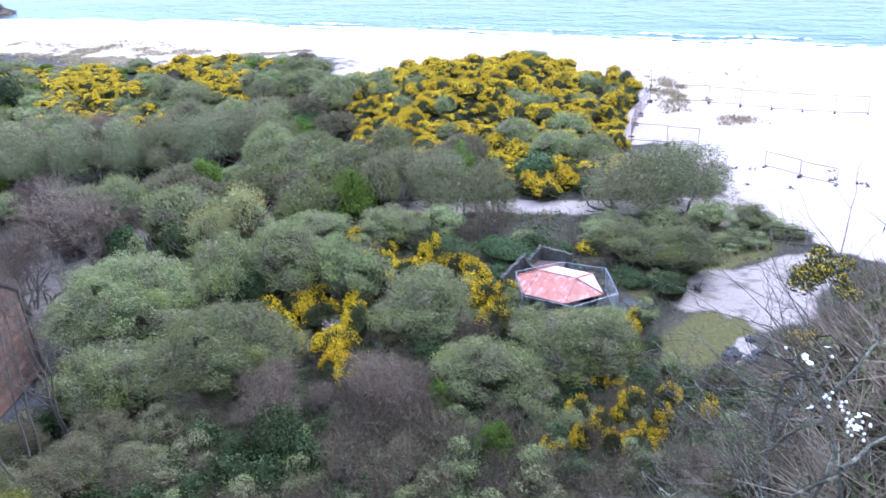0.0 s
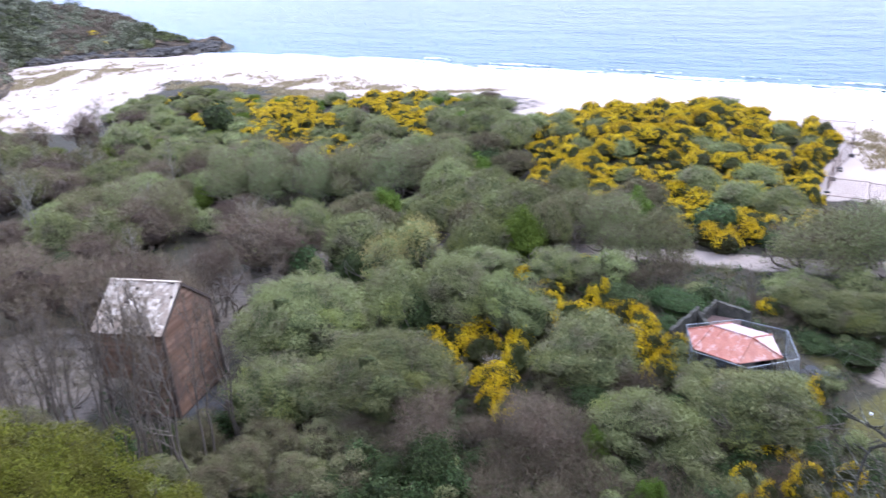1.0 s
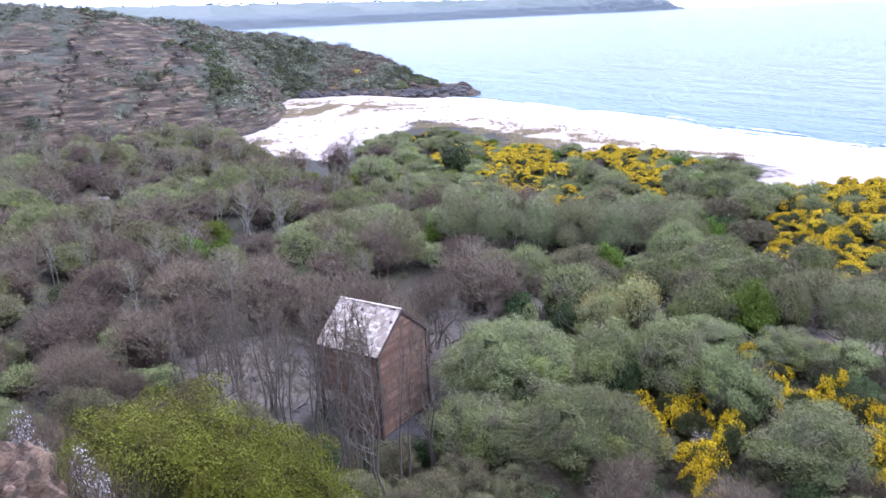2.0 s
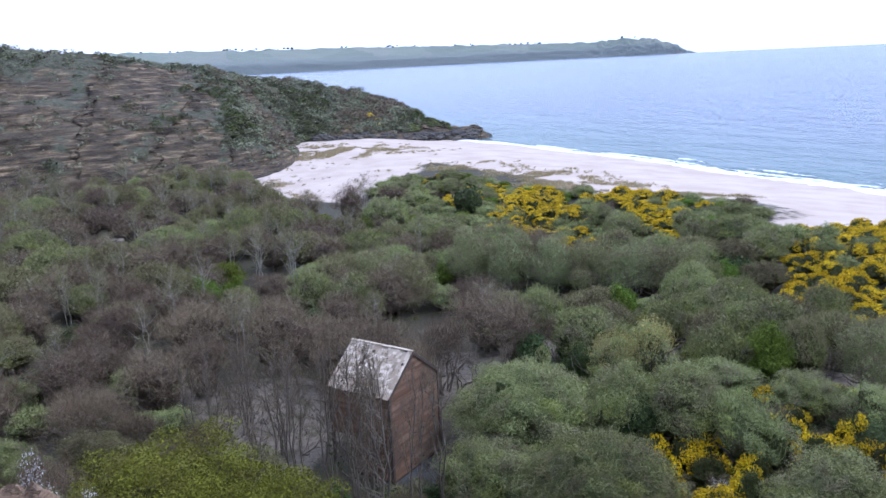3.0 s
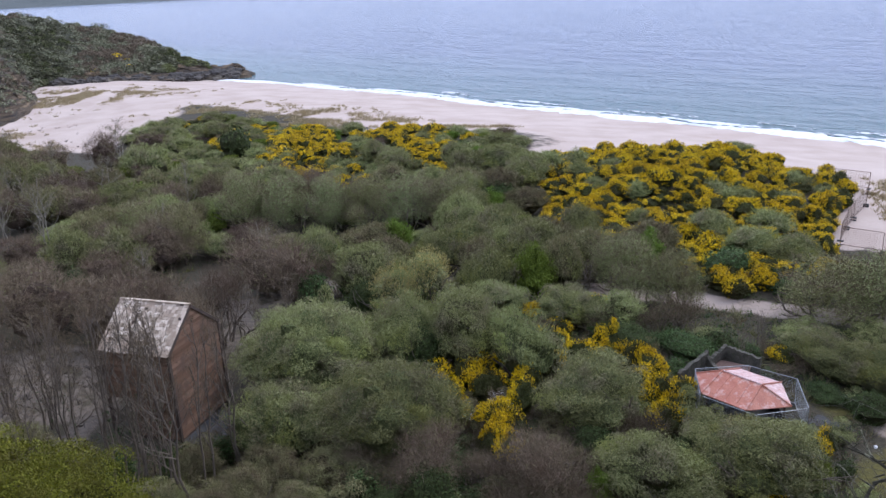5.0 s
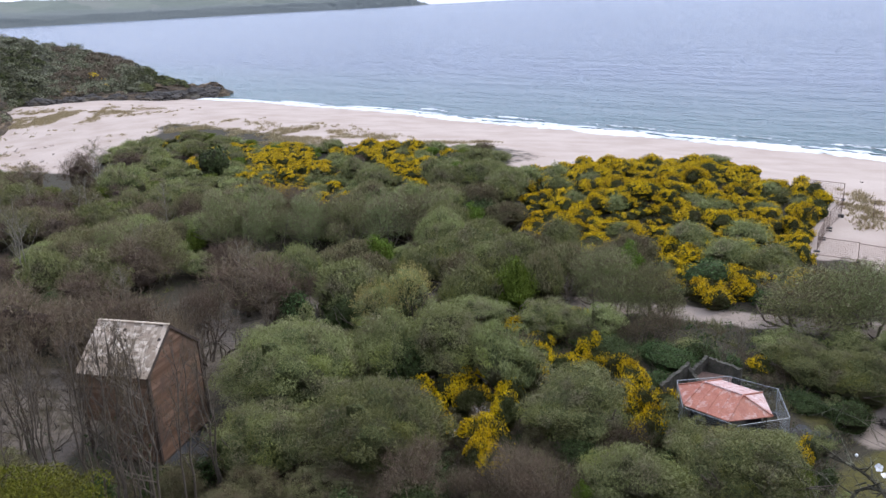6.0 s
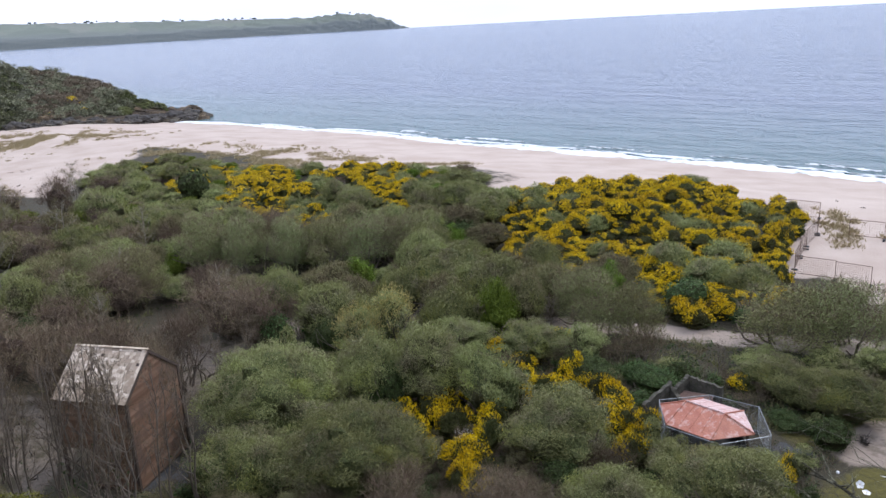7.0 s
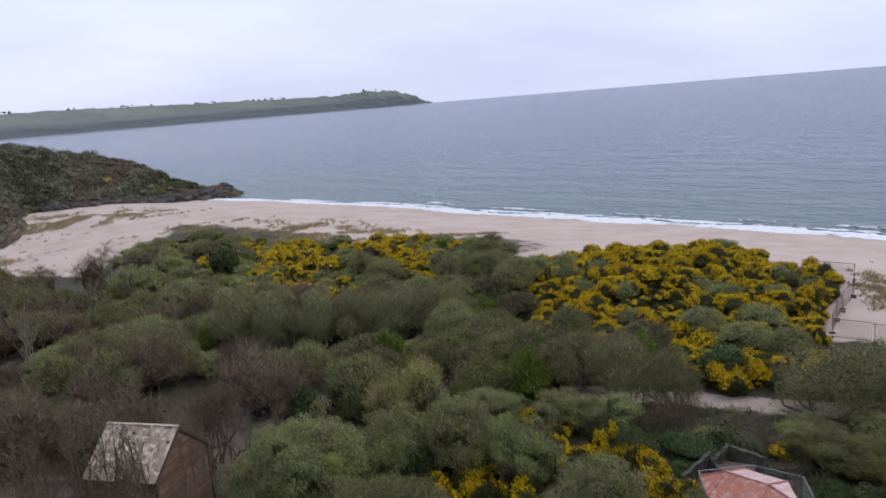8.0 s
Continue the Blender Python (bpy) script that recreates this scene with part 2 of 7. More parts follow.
def ground_material():
    m, n, l, b = tree_of("ground_cover")
    at = n.new("ShaderNodeAttribute")
    at.attribute_name = "cover"
    split = n.new("ShaderNodeSeparateColor")
    l.new(at.outputs["Color"], split.inputs["Color"])
    edge = noise_of(n, l, 0.35, 6, rough=0.7)

    def mask(channel, soft=0.12):
        add = n.new("ShaderNodeMath")
        add.operation = "MULTIPLY_ADD"
        l.new(edge, add.inputs[0])
        add.inputs[1].default_value = 0.9
        sub = n.new("ShaderNodeMath")
        sub.operation = "ADD"
        sub.inputs[1].default_value = -0.45
        l.new(split.outputs[channel], sub.inputs[0])
        l.new(sub.outputs[0], add.inputs[2])
        return ramp(n, l, add.outputs[0], (0.5 - soft, 0.0), (0.5 + soft, 1.0))

    fine = noise_of(n, l, 3.0, 6, rough=0.7)
    mid = noise_of(n, l, 0.12, 4)
    soil = ramp(n, l, fine, (0.3, (0.024, 0.02, 0.01)), (0.55, (0.046, 0.038, 0.02)), (0.8, (0.08, 0.063, 0.036)))
    grass = ramp(n, l, fine, (0.3, (0.05, 0.044, 0.01)), (0.55, (0.092, 0.08, 0.013)), (0.8, (0.14, 0.115, 0.024)))
    sand = mixed(n, l, ramp(n, l, mid, (0.35, 0.0), (0.65, 1.0)), (0.42, 0.33, 0.27), (0.52, 0.43, 0.365))
    sand = mixed(n, l, ramp(n, l, fine, (0.35, 0.0), (0.75, 0.45)), sand, (0.40, 0.32, 0.26))
    sand = mixed(n, l, at.outputs["Alpha"], sand, mixed(n, l, ramp(n, l, fine, (0.35, 0.0), (0.7, 1.0)), (0.085, 0.067, 0.048), (0.18, 0.145, 0.11)))
    turf = n.new("ShaderNodeMath")
    turf.operation = "MULTIPLY"
    l.new(at.outputs["Alpha"], turf.inputs[0])
    l.new(ramp(n, l, noise_of(n, l, 0.42, 5, rough=0.68), (0.5, 0.0), (0.6, 1.0)), turf.inputs[1])
    sand = mixed(n, l, turf.outputs[0], sand, (0.045, 0.036, 0.016))
    rock = ramp(n, l, noise_of(n, l, 0.7, 7, size=(1, 1, 3), rough=0.7), (0.3, (0.09, 0.075, 0.06)), (0.5, (0.24, 0.18, 0.145)), (0.7, (0.38, 0.30, 0.25)))
    col = mixed(n, l, mask("Green"), soil, grass)
    col = mixed(n, l, mask("Blue"), col, rock)
    col = mixed(n, l, mask("Red", 0.1), col, sand)
    l.new(col, b.inputs["Base Color"])
    b.inputs["Roughness"].default_value = 0.95
    bump_of(n, l, b, fine, 0.6, 0.12)
    return m


def water_material():
    m, n, l, b = tree_of("sea_water")
    c = n.new("ShaderNodeTexCoord")
    mp = n.new("ShaderNodeMapping")
    mp.inputs["Rotation"].default_value = (0, 0, radians(42))
    l.new(c.outputs["Object"], mp.inputs["Vector"])

    def waves(scale, size, detail, rough=0.6):
        s = n.new("ShaderNodeMapping")
        s.inputs["Scale"].default_value = size
        l.new(mp.outputs["Vector"], s.inputs["Vector"])
        w = node(n, "ShaderNodeTexNoise", Scale=scale, Detail=detail, Roughness=rough)
        l.new(s.outputs["Vector"], w.inputs["Vector"])
        return w.outputs["Fac"]

    swell, chop, drift = waves(0.06, (0.5, 1.3, 1), 4, 0.6), waves(0.3, (0.55, 1.2, 1), 5), waves(0.004, (0.4, 1.5, 1), 4)
    col = mixed(n, l, ramp(n, l, drift, (0.35, 0.0), (0.65, 1.0)), (0.105, 0.138, 0.20), (0.142, 0.178, 0.24))
    # paler green water over the sand near the shore
    where, off = n.new("ShaderNodeNewGeometry"), n.new("ShaderNodeVectorMath")
    off.operation = "DOT_PRODUCT"
    off.inputs[1].default_value = (0.676, 0.737, 0.0)
    l.new(where.outputs["Position"], off.inputs[0])
    far_out = n.new("ShaderNodeMapRange")
    far_out.inputs["From Min"].default_value, far_out.inputs["From Max"].default_value = 152, 260
    l.new(off.outputs["Value"], far_out.inputs["Value"])
    col = mixed(n, l, far_out.outputs["Result"], (0.098, 0.165, 0.172), col)
    l.new(col, b.inputs["Base Color"])
    b.inputs["Roughness"].default_value, b.inputs["IOR"].default_value = 0.22, 1.33
    add = n.new("ShaderNodeMath")
    add.operation = "MULTIPLY_ADD"
    l.new(swell, add.inputs[0])
    add.inputs[1].default_value = 1.7
    l.new(chop, add.inputs[2])
    bump_of(n, l, b, add.outputs[0], 1.0, 3.4)
    return m


GROUND, WATER = ground_material(), water_material()


def hill_material(name, far=False):
    """Scrub, bracken and rock, told apart by slope bands of noise."""
    m, n, l, b = tree_of(name)
    k = 0.15 if far else 1.0
    band = noise_of(n, l, 0.055 * k, 6, size=(1, 1, 1.5), rough=0.65)
    fine = noise_of(n, l, 0.9 * k, 7, rough=0.75)
    strata = noise_of(n, l, 0.30 * k, 8, size=(0.3, 0.3, 4.0), rough=0.75)
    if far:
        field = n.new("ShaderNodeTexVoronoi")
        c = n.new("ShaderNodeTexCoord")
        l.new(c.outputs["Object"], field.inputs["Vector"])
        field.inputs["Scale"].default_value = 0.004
        # fields and scrub carry the haze of distance in their base colours
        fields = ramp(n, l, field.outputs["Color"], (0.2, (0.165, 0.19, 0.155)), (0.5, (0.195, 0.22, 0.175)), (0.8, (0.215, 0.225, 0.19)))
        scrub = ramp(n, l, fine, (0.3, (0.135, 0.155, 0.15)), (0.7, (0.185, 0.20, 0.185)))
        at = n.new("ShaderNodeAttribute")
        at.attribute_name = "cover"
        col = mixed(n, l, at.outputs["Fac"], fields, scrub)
    else:
        scrub = ramp(n, l, fine, (0.28, (0.025, 0.027, 0.017)), (0.48, (0.07, 0.07, 0.043)), (0.64, (0.115, 0.112, 0.07)), (0.8, (0.19, 0.178, 0.125)))
        rock = ramp(n, l, strata, (0.38, (0.017, 0.012, 0.008)), (0.47, (0.055, 0.038, 0.022)), (0.55, (0.125, 0.088, 0.05)), (0.63, (0.285, 0.21, 0.128)))
        rock = mixed(n, l, ramp(n, l, noise_of(n, l, 0.09, 5, size=(1, 1, 1.2), rough=0.7), (0.46, 0.0), (0.62, 0.6)), rock, (0.062, 0.048, 0.032))
        at = n.new("ShaderNodeAttribute")
        at.attribute_name = "cover"
        sub = n.new("ShaderNodeMath")
        sub.operation = "ADD"
        l.new(at.outputs["Fac"], sub.inputs[0])
        l.new(band, sub.inputs[1])
        col = mixed(n, l, ramp(n, l, sub.outputs[0], (0.93, 0.0), (1.03, 1.0)), scrub, rock)
    l.new(col, b.inputs["Base Color"])
    b.inputs["Roughness"].default_value = 0.95
    bump_of(n, l, b, fine, 0.9, 6.0 if far else 0.9)
    return m


HILL, FAR_HILL = hill_material("headland_scrub_and_rock"), hill_material("haze_paled_fields", True)


# ---- building helpers ----
def mesh_of(name, verts, faces, *materials, index=None, smooth=False):
    me = bpy.data.meshes.new(name)
    me.from_pydata([tuple(v) for v in verts], [], [tuple(f) for f in faces])
    for m in materials:
        me.materials.append(m)
    if index is not None:
        me.polygons.foreach_set("material_index", np.asarray(index, np.int32))
    if smooth:
        me.polygons.foreach_set("use_smooth", np.ones(len(me.polygons), bool))
    me.update()
    return me


def put(name, mesh, parent=None, label="", m=None):
    ob = new(name, mesh)
    if parent:
        ob.parent = parent
    if m is not None:
        ob.matrix_local = m
    if label:
        tagged(ob, label)
    return ob


def part(name, bm, material, parent, label="", bevel=0.0):
    if bevel:
        bmesh.ops.bevel(bm, geom=bm.edges[:], offset=bevel, segments=1, affect="EDGES")
    me = bpy.data.meshes.new(name)
    bm.to_mesh(me)
    bm.free()
    me.materials.append(material)
    return put(name, me, parent, label)


def box(bm, size, at=(0, 0, 0), turn=None):
    m = Matrix.Translation(at) @ (turn if turn is not None else Matrix()) @ Matrix.Diagonal((*size, 1))
    bmesh.ops.create_cube(bm, size=1, matrix=m)


def bar(bm, a, b, radius, sides=6, taper=1.0):
    """A round bar from a to b."""
    a, b = Vector(a), Vector(b)
    d = b - a
    m = Matrix.Translation((a + b) / 2) @ d.to_track_quat("Z", "Y").to_matrix().to_4x4()
    bmesh.ops.create_cone(bm, cap_ends=True, segments=sides, radius1=radius, radius2=radius * taper, depth=d.length, matrix=m)


def empty(name, at=(0, 0, 0), turn=0.0):
    ob = new(name)
    ob.matrix_world = pose(*at, 0, 0, turn)
    ob.empty_display_size = 0.3
    return ob


# ---- the lie of the land ----
SEA = -1.5
SHORE, SEAWARD = Vector((29.0, 179.0)), Vector((0.676, 0.737))
TRACK = ((-48, 53), (-38, 56.5), (-30, 59), (-22, 61.5), (-15, 71.5), (-4, 73.5), (8, 71.5), (20, 66), (27, 62.5), (36, 59), (46, 55))
HOUSE_TRACK = ((-23, 67), (-14, 73))
SAND_SPOTS = ((32.6, 45.2, 3.8), (28.6, 43.9, 2.4), (26.0, 45.2, 2.1), (29.2, 47.0, 2.2), (35.6, 46.2, 3.4), (31.0, 41.6, 2.4), (28.6, 40.6, 1.2), (26.2, 38.2, 1.1), (24.6, 37.2, 0.8), (36.5, 56.5, 3), (41, 54.5, 3.4), (46, 53, 4), (49, 62, 8.5), (46.5, 66, 5), (48, 56.5, 4.5), (43, 63.5, 4.2), (44.8, 59.5, 3.8), (43, 79.5, 4.5), (44.5, 87.5, 4.4), (46.5, 94.5, 5), (39.8, 80.6, 4.2), (36.8, 77.4, 2.6), (41.5, 49.4, 2.8), (43.6, 47.4, 3.4), (46, 49.5, 4), (41.4, 83, 2.8), (41, 75.6, 2.6), (39.9, 60.2, 2.6), (53, 54, 6.5), (57, 70, 13), (-98, 170, 12), (-88, 172, 15), (-80, 160, 8), (-98, 190, 16), (-120, 176, 8), (-84, 77, 5), (-99, 108, 4), (-36, 55, 6), (-30.5, 49, 4.5), (-34, 52, 5), (-29, 45.5, 3.0), (-27, 75.5, 2.2), (-19, 146, 5), (-20, 60, 4.0), (60, 92, 13), (52, 79, 9), (60, 110, 12), (47, 82, 6), (45, 74, 6), (42, 67, 4))


def shore_way(x, y):
    """Metres past the water's edge, out to sea."""
    s = (x - SHORE.x) * SEAWARD.x + (y - SHORE.y) * SEAWARD.y
    return s + 0.3 * min(20.0, max(0.0, x - 56)) - 0.0012 * max(0.0, x - 80) ** 2 + 2.0 * math.sin(x * 0.045) + 0.8 * math.sin(x * 0.13 + 1)


def step(a, b, v):
    v = min(1.0, max(0.0, (v - a) / (b - a)))
    return v * v * (3 - 2 * v)


def off_line(points, x, y):
    best = 1e9
    for (ax, ay), (bx, by) in zip(points, points[1:]):
        dx, dy = bx - ax, by - ay
        k = min(1.0, max(0.0, ((x - ax) * dx + (y - ay) * dy) / (dx * dx + dy * dy)))
        best = min(best, math.hypot(x - ax - k * dx, y - ay - k * dy))
    return best


def land(x, y):
    """Height of the ground."""
    s = shore_way(x, y)
    z = -1.5 - 0.05 * max(0, s) if s > 0 else -1.5 + 3.2 * step(0, 48, -s)
    z += -1.7 * step(55, 95, -s)
    z += 3.0 * math.exp(-(((x - 27) / 19) ** 2 + ((y - 100) / 15) ** 2)) + 1.8 * math.exp(-(((x + 18) / 30) ** 2 + ((y - 130) / 17) ** 2))
    z += 0.25 * noise.noise((x * 0.09, y * 0.09, 0)) * step(10, 30, -s)
    g = 0.12 * max(0, abs(x) - 12) + (0.012 * max(0, x - 14) ** 2 if x > 0 else 0.004 * max(0, -x - 25) ** 2)
    g = min(g, 30) if x > 0 else min(g, 70)
    fall = max(0.0, y - 0.2 - g)
    hill = 26.2 - 0.98 * fall + 0.9 * noise.noise((x * 0.12, y * 0.12, 5)) * step(1, 5, abs(y) + abs(x))
    hill += 3.0 * math.exp(-((x + 14.0) ** 2 + (y - 9.0) ** 2) / 12)
    if y < -1:
        hill += 0.18 * (-1 - y)
    top = max(z, hill)
    k = max(0.0, 3.0 - abs(z - hill)) / 3.0
    return top + k * k * 0.75


def sandy(x, y):
    s = shore_way(x, y)
    v = step(-62, -50, s + 5 * noise.noise((x * 0.05, y * 0.05, 2)))
    v *= 1 - 0.9 * math.exp(-(((x - 26) / 13.6) ** 4 + ((y - 102) / 12.6) ** 4)) - 0.9 * math.exp(-(((x + 12) / 26) ** 4 + ((y - 132) / 11) ** 4))
    v = max(0.0, v)
    v = max(v, 1 - step(0.5, 2.5, off_line(TRACK, x, y)), 1 - step(1.2, 3.5, off_line(HOUSE_TRACK, x, y)))
    for cx, cy, r in SAND_SPOTS:
        v = max(v, 1 - step(r * (0.45 if r < 4 else 0.75), r * (1.3 if r < 4 else 1.15), math.hypot(x - cx, y - cy)))
    v = max(v, step(66, 74, -x + 4 * noise.noise((x * 0.07, y * 0.07, 4))) * step(141, 149, y + 0.42 * (x + 70)) * (1 if y > 0 else 0))
    return v * (1 - 0.95 * math.exp(-(((x + 52) / 17) ** 4 + ((y - 162) / 13) ** 4)))


def build_ground():
    xs = np.concatenate([np.arange(-420, -60, 2.5), np.arange(-60, 66, 1.25), np.arange(66, 421, 2.5)])
    ys = np.concatenate([np.arange(-110, 20, 2.5), np.arange(20, 95, 1.25), np.arange(95, 361, 2.5)])
    verts = [(x, y, land(x, y)) for y in ys for x in xs]
    nx = len(xs)
    faces = [(j * nx + i, j * nx + i + 1, (j + 1) * nx + i + 1, (j + 1) * nx + i) for j in range(len(ys) - 1) for i in range(nx - 1)]
    me = mesh_of("ground", verts, faces, GROUND, smooth=True)
    cov = me.color_attributes.new("cover", "FLOAT_COLOR", "POINT")
    data = np.zeros((len(verts), 4), np.float32)
    for i, (x, y, z) in enumerate(verts):
        s = shore_way(x, y)
        data[i, 0] = sandy(x, y) if z < 6 else 0
        data[i, 3] = (1 - step(72, 84, y + 0.35 * x)) * max(1 - step(-4, 12, x), 0.5 * step(18, 23, x) * (1 - step(36, 40, x)) * (1 - step(49, 53, y)), 0.4 * (1 - step(34, 44, x)) * (1 - step(76, 82, y)))
        grass = 0.02 + 0.45 * noise.noise((x * 0.06, y * 0.06, 9))
        grass = max(grass, 0.95 - step(1.0, 5.0, math.hypot(x - 23.8, y - 39.4)), 0.9 - step(1.0, 4, math.hypot(x - 25.8, y - 41.0)), 1 - step(2, 5, math.hypot(x - 34, y - 52.5)), 1 - step(1.5, 4, math.hypot(x - 29, y - 50)), 0.85 - step(1.0, 4.5, math.hypot(x - 24.6, y - 47.6)))
        data[i, 1] = grass
        data[i, 2] = step(6, 12, z) * (0.6 if x < -8 else 0.1)
    cov.data.foreach_set("color", data.ravel())
    return tagged(put("ground", me), "sandy valley floor with scrub litter, rough grass and pale tracks", "ground", kind="structure")


build_ground()


def build_sea():
    rings = [0, 60, 120, 180, 260, 400, 700, 1200, 2200, 3500, 4950]
    verts, faces, n = [(0, 0, SEA)], [], 120
    for r in rings[1:]:
        verts += [(r * math.cos(2 * math.pi * i / n), r * math.sin(2 * math.pi * i / n), SEA) for i in range(n)]
    faces += [(0, 1 + i, 1 + (i + 1) % n) for i in range(n)]
    for k in range(len(rings) - 2):
        a = 1 + k * n
        faces += [(a + i, a + n + i, a + n + (i + 1) % n, a + (i + 1) % n) for i in range(n)]
    return tagged(put("water", mesh_of("water", verts, faces, WATER)), "calm blue-grey sea with low ripples", "sea", kind="structure")


build_sea()


def build_surf(name, out, width, start, end, seed, gap):
    """A ragged ribbon of foam along the shore."""
    rnd = random.Random(seed)
    along = Vector((SEAWARD.y, -SEAWARD.x))
    verts, faces = [], []
    n = int((end - start) / 0.8)
    for i in range(n):
        u = start + i * 0.8
        p = SHORE + along * u
        base = shore_way(p.x, p.y)
        w = width * max(0.0, 0.5 + 1.5 * noise.noise((u * 0.06, seed, 0)) + 0.7 * noise.noise((u * 0.4, seed, 3)) - gap)
        wob = 1.2 * noise.noise((u * 0.1, seed, 7))
        for k in range(5):
            d = out - base + wob + w * (k / 4 - 0.5) + 0.55 * rnd.uniform(-1, 1) * (w > 0.1)
            q = p + SEAWARD * d
            verts.append((q.x, q.y, SEA + 0.03 + 0.2 * math.sin(math.pi * k / 4) * min(1, w)))
        if i and w > 0.05:
            a = (i - 1) * 5
            faces += [(a + k, a + k + 1, a + k + 6, a + k + 5) for k in range(4)]
    return tagged(put(name, mesh_of(name, verts, faces, FOAM, smooth=True)), "white foam line of a small breaking wave", "surf", kind="structure")


build_surf("surf", -0.4, 4.0, -190, 330, 1, -0.55)
build_surf("surf", 3.0, 2.8, -120, 330, 2, 0.0)
build_surf("surf", 7.5, 2.0, -60, 330, 3, 0.42)


def bearing(p):
    return math.degrees(math.atan2(-p.x, p.y))


def spur_line(p):
    """The bearing at which a bare rib of rock runs down the headland's seaward shoulder, by height."""
    return 28.9 + 0.18 * max(0.0, p.z)


def spur(p):
    return 1.8 * math.exp(-((bearing(p) - spur_line(p)) / 0.5) ** 2) if p.z < 20 else 0.0


def gully(p):
    """How deep the gullies cut into the cliff."""
    a = bearing(p) + 0.5 * noise.noise(Vector((p.z * 0.15, 3, 0)))
    return sum(d * math.exp(-((a - b - k * p.z) / w) ** 2) for b, k, w, d in ((45.9, -0.115, 0.45, 5.0), (41.2, -0.2, 0.5, 4.5), (34.6, -0.04, 0.25, 2.5), (52.0, -0.12, 0.45, 4.0)))


def loft(name, stations, rows, cols, mat, rough, fine, cover, crag=0.0):
    """A hill lofted through stations of (front foot, shoulder, ridge, back foot), smoothed and roughened."""
    s = np.array(stations, float)
    t = np.linspace(0, len(s) - 1, rows)
    i = np.clip(t.astype(int), 0, len(s) - 2)
    f = (t - i)[:, None, None]
    f = f * f * (3 - 2 * f) * 0.5 + f * 0.5
    line = s[i] * (1 - f) + s[i + 1] * f
    k = s.shape[1]
    v = np.linspace(0, k - 1, cols)
    j = np.clip(v.astype(int), 0, k - 2)
    g = (v - j)[None, :, None]
    grid = line[:, j] * (1 - g) + line[:, j + 1] * g
    verts, data = [], []
    for a in range(rows):
        for b in range(cols):
            p = Vector(grid[a, b])
            up = step(0, 6, p.z - SEA)
            d = rough * noise.fractal(p * 0.03, 0.8, 2.1, 5) + fine * noise.fractal(p * 0.22, 0.7, 2.2, 4)
            p.z += d * up
            if crag:
                tilt = p.z + 0.12 * p.x
                w = crag * (noise.noise(Vector((p.x * 0.05, p.y * 0.05, tilt * 0.6))) + noise.noise(Vector((p.x * 0.16, p.y * 0.16, tilt * 1.5))) * 0.8 + noise.noise(Vector((p.x * 0.07, p.y * 0.07, tilt * 3.0))) * 0.5) * up
                w += (gully(p) - spur(p)) * up
                p.x += w * 0.6
                p.y += w
            verts.append(p)
            data.append(cover(p, v[b]))
    faces = [(a * cols + b, a * cols + b + 1, (a + 1) * cols + b + 1, (a + 1) * cols + b) for a in range(rows - 1) for b in range(cols - 1)]
    me = mesh_of(name, verts, faces, mat, smooth=True)
    at = me.attributes.new("cover", "FLOAT", "POINT")
    at.data.foreach_set("value", np.array(data, np.float32))
    return put(name, me)


def polar(az, r, z):
    return (-r * math.sin(radians(az)), r * math.cos(radians(az)), z)


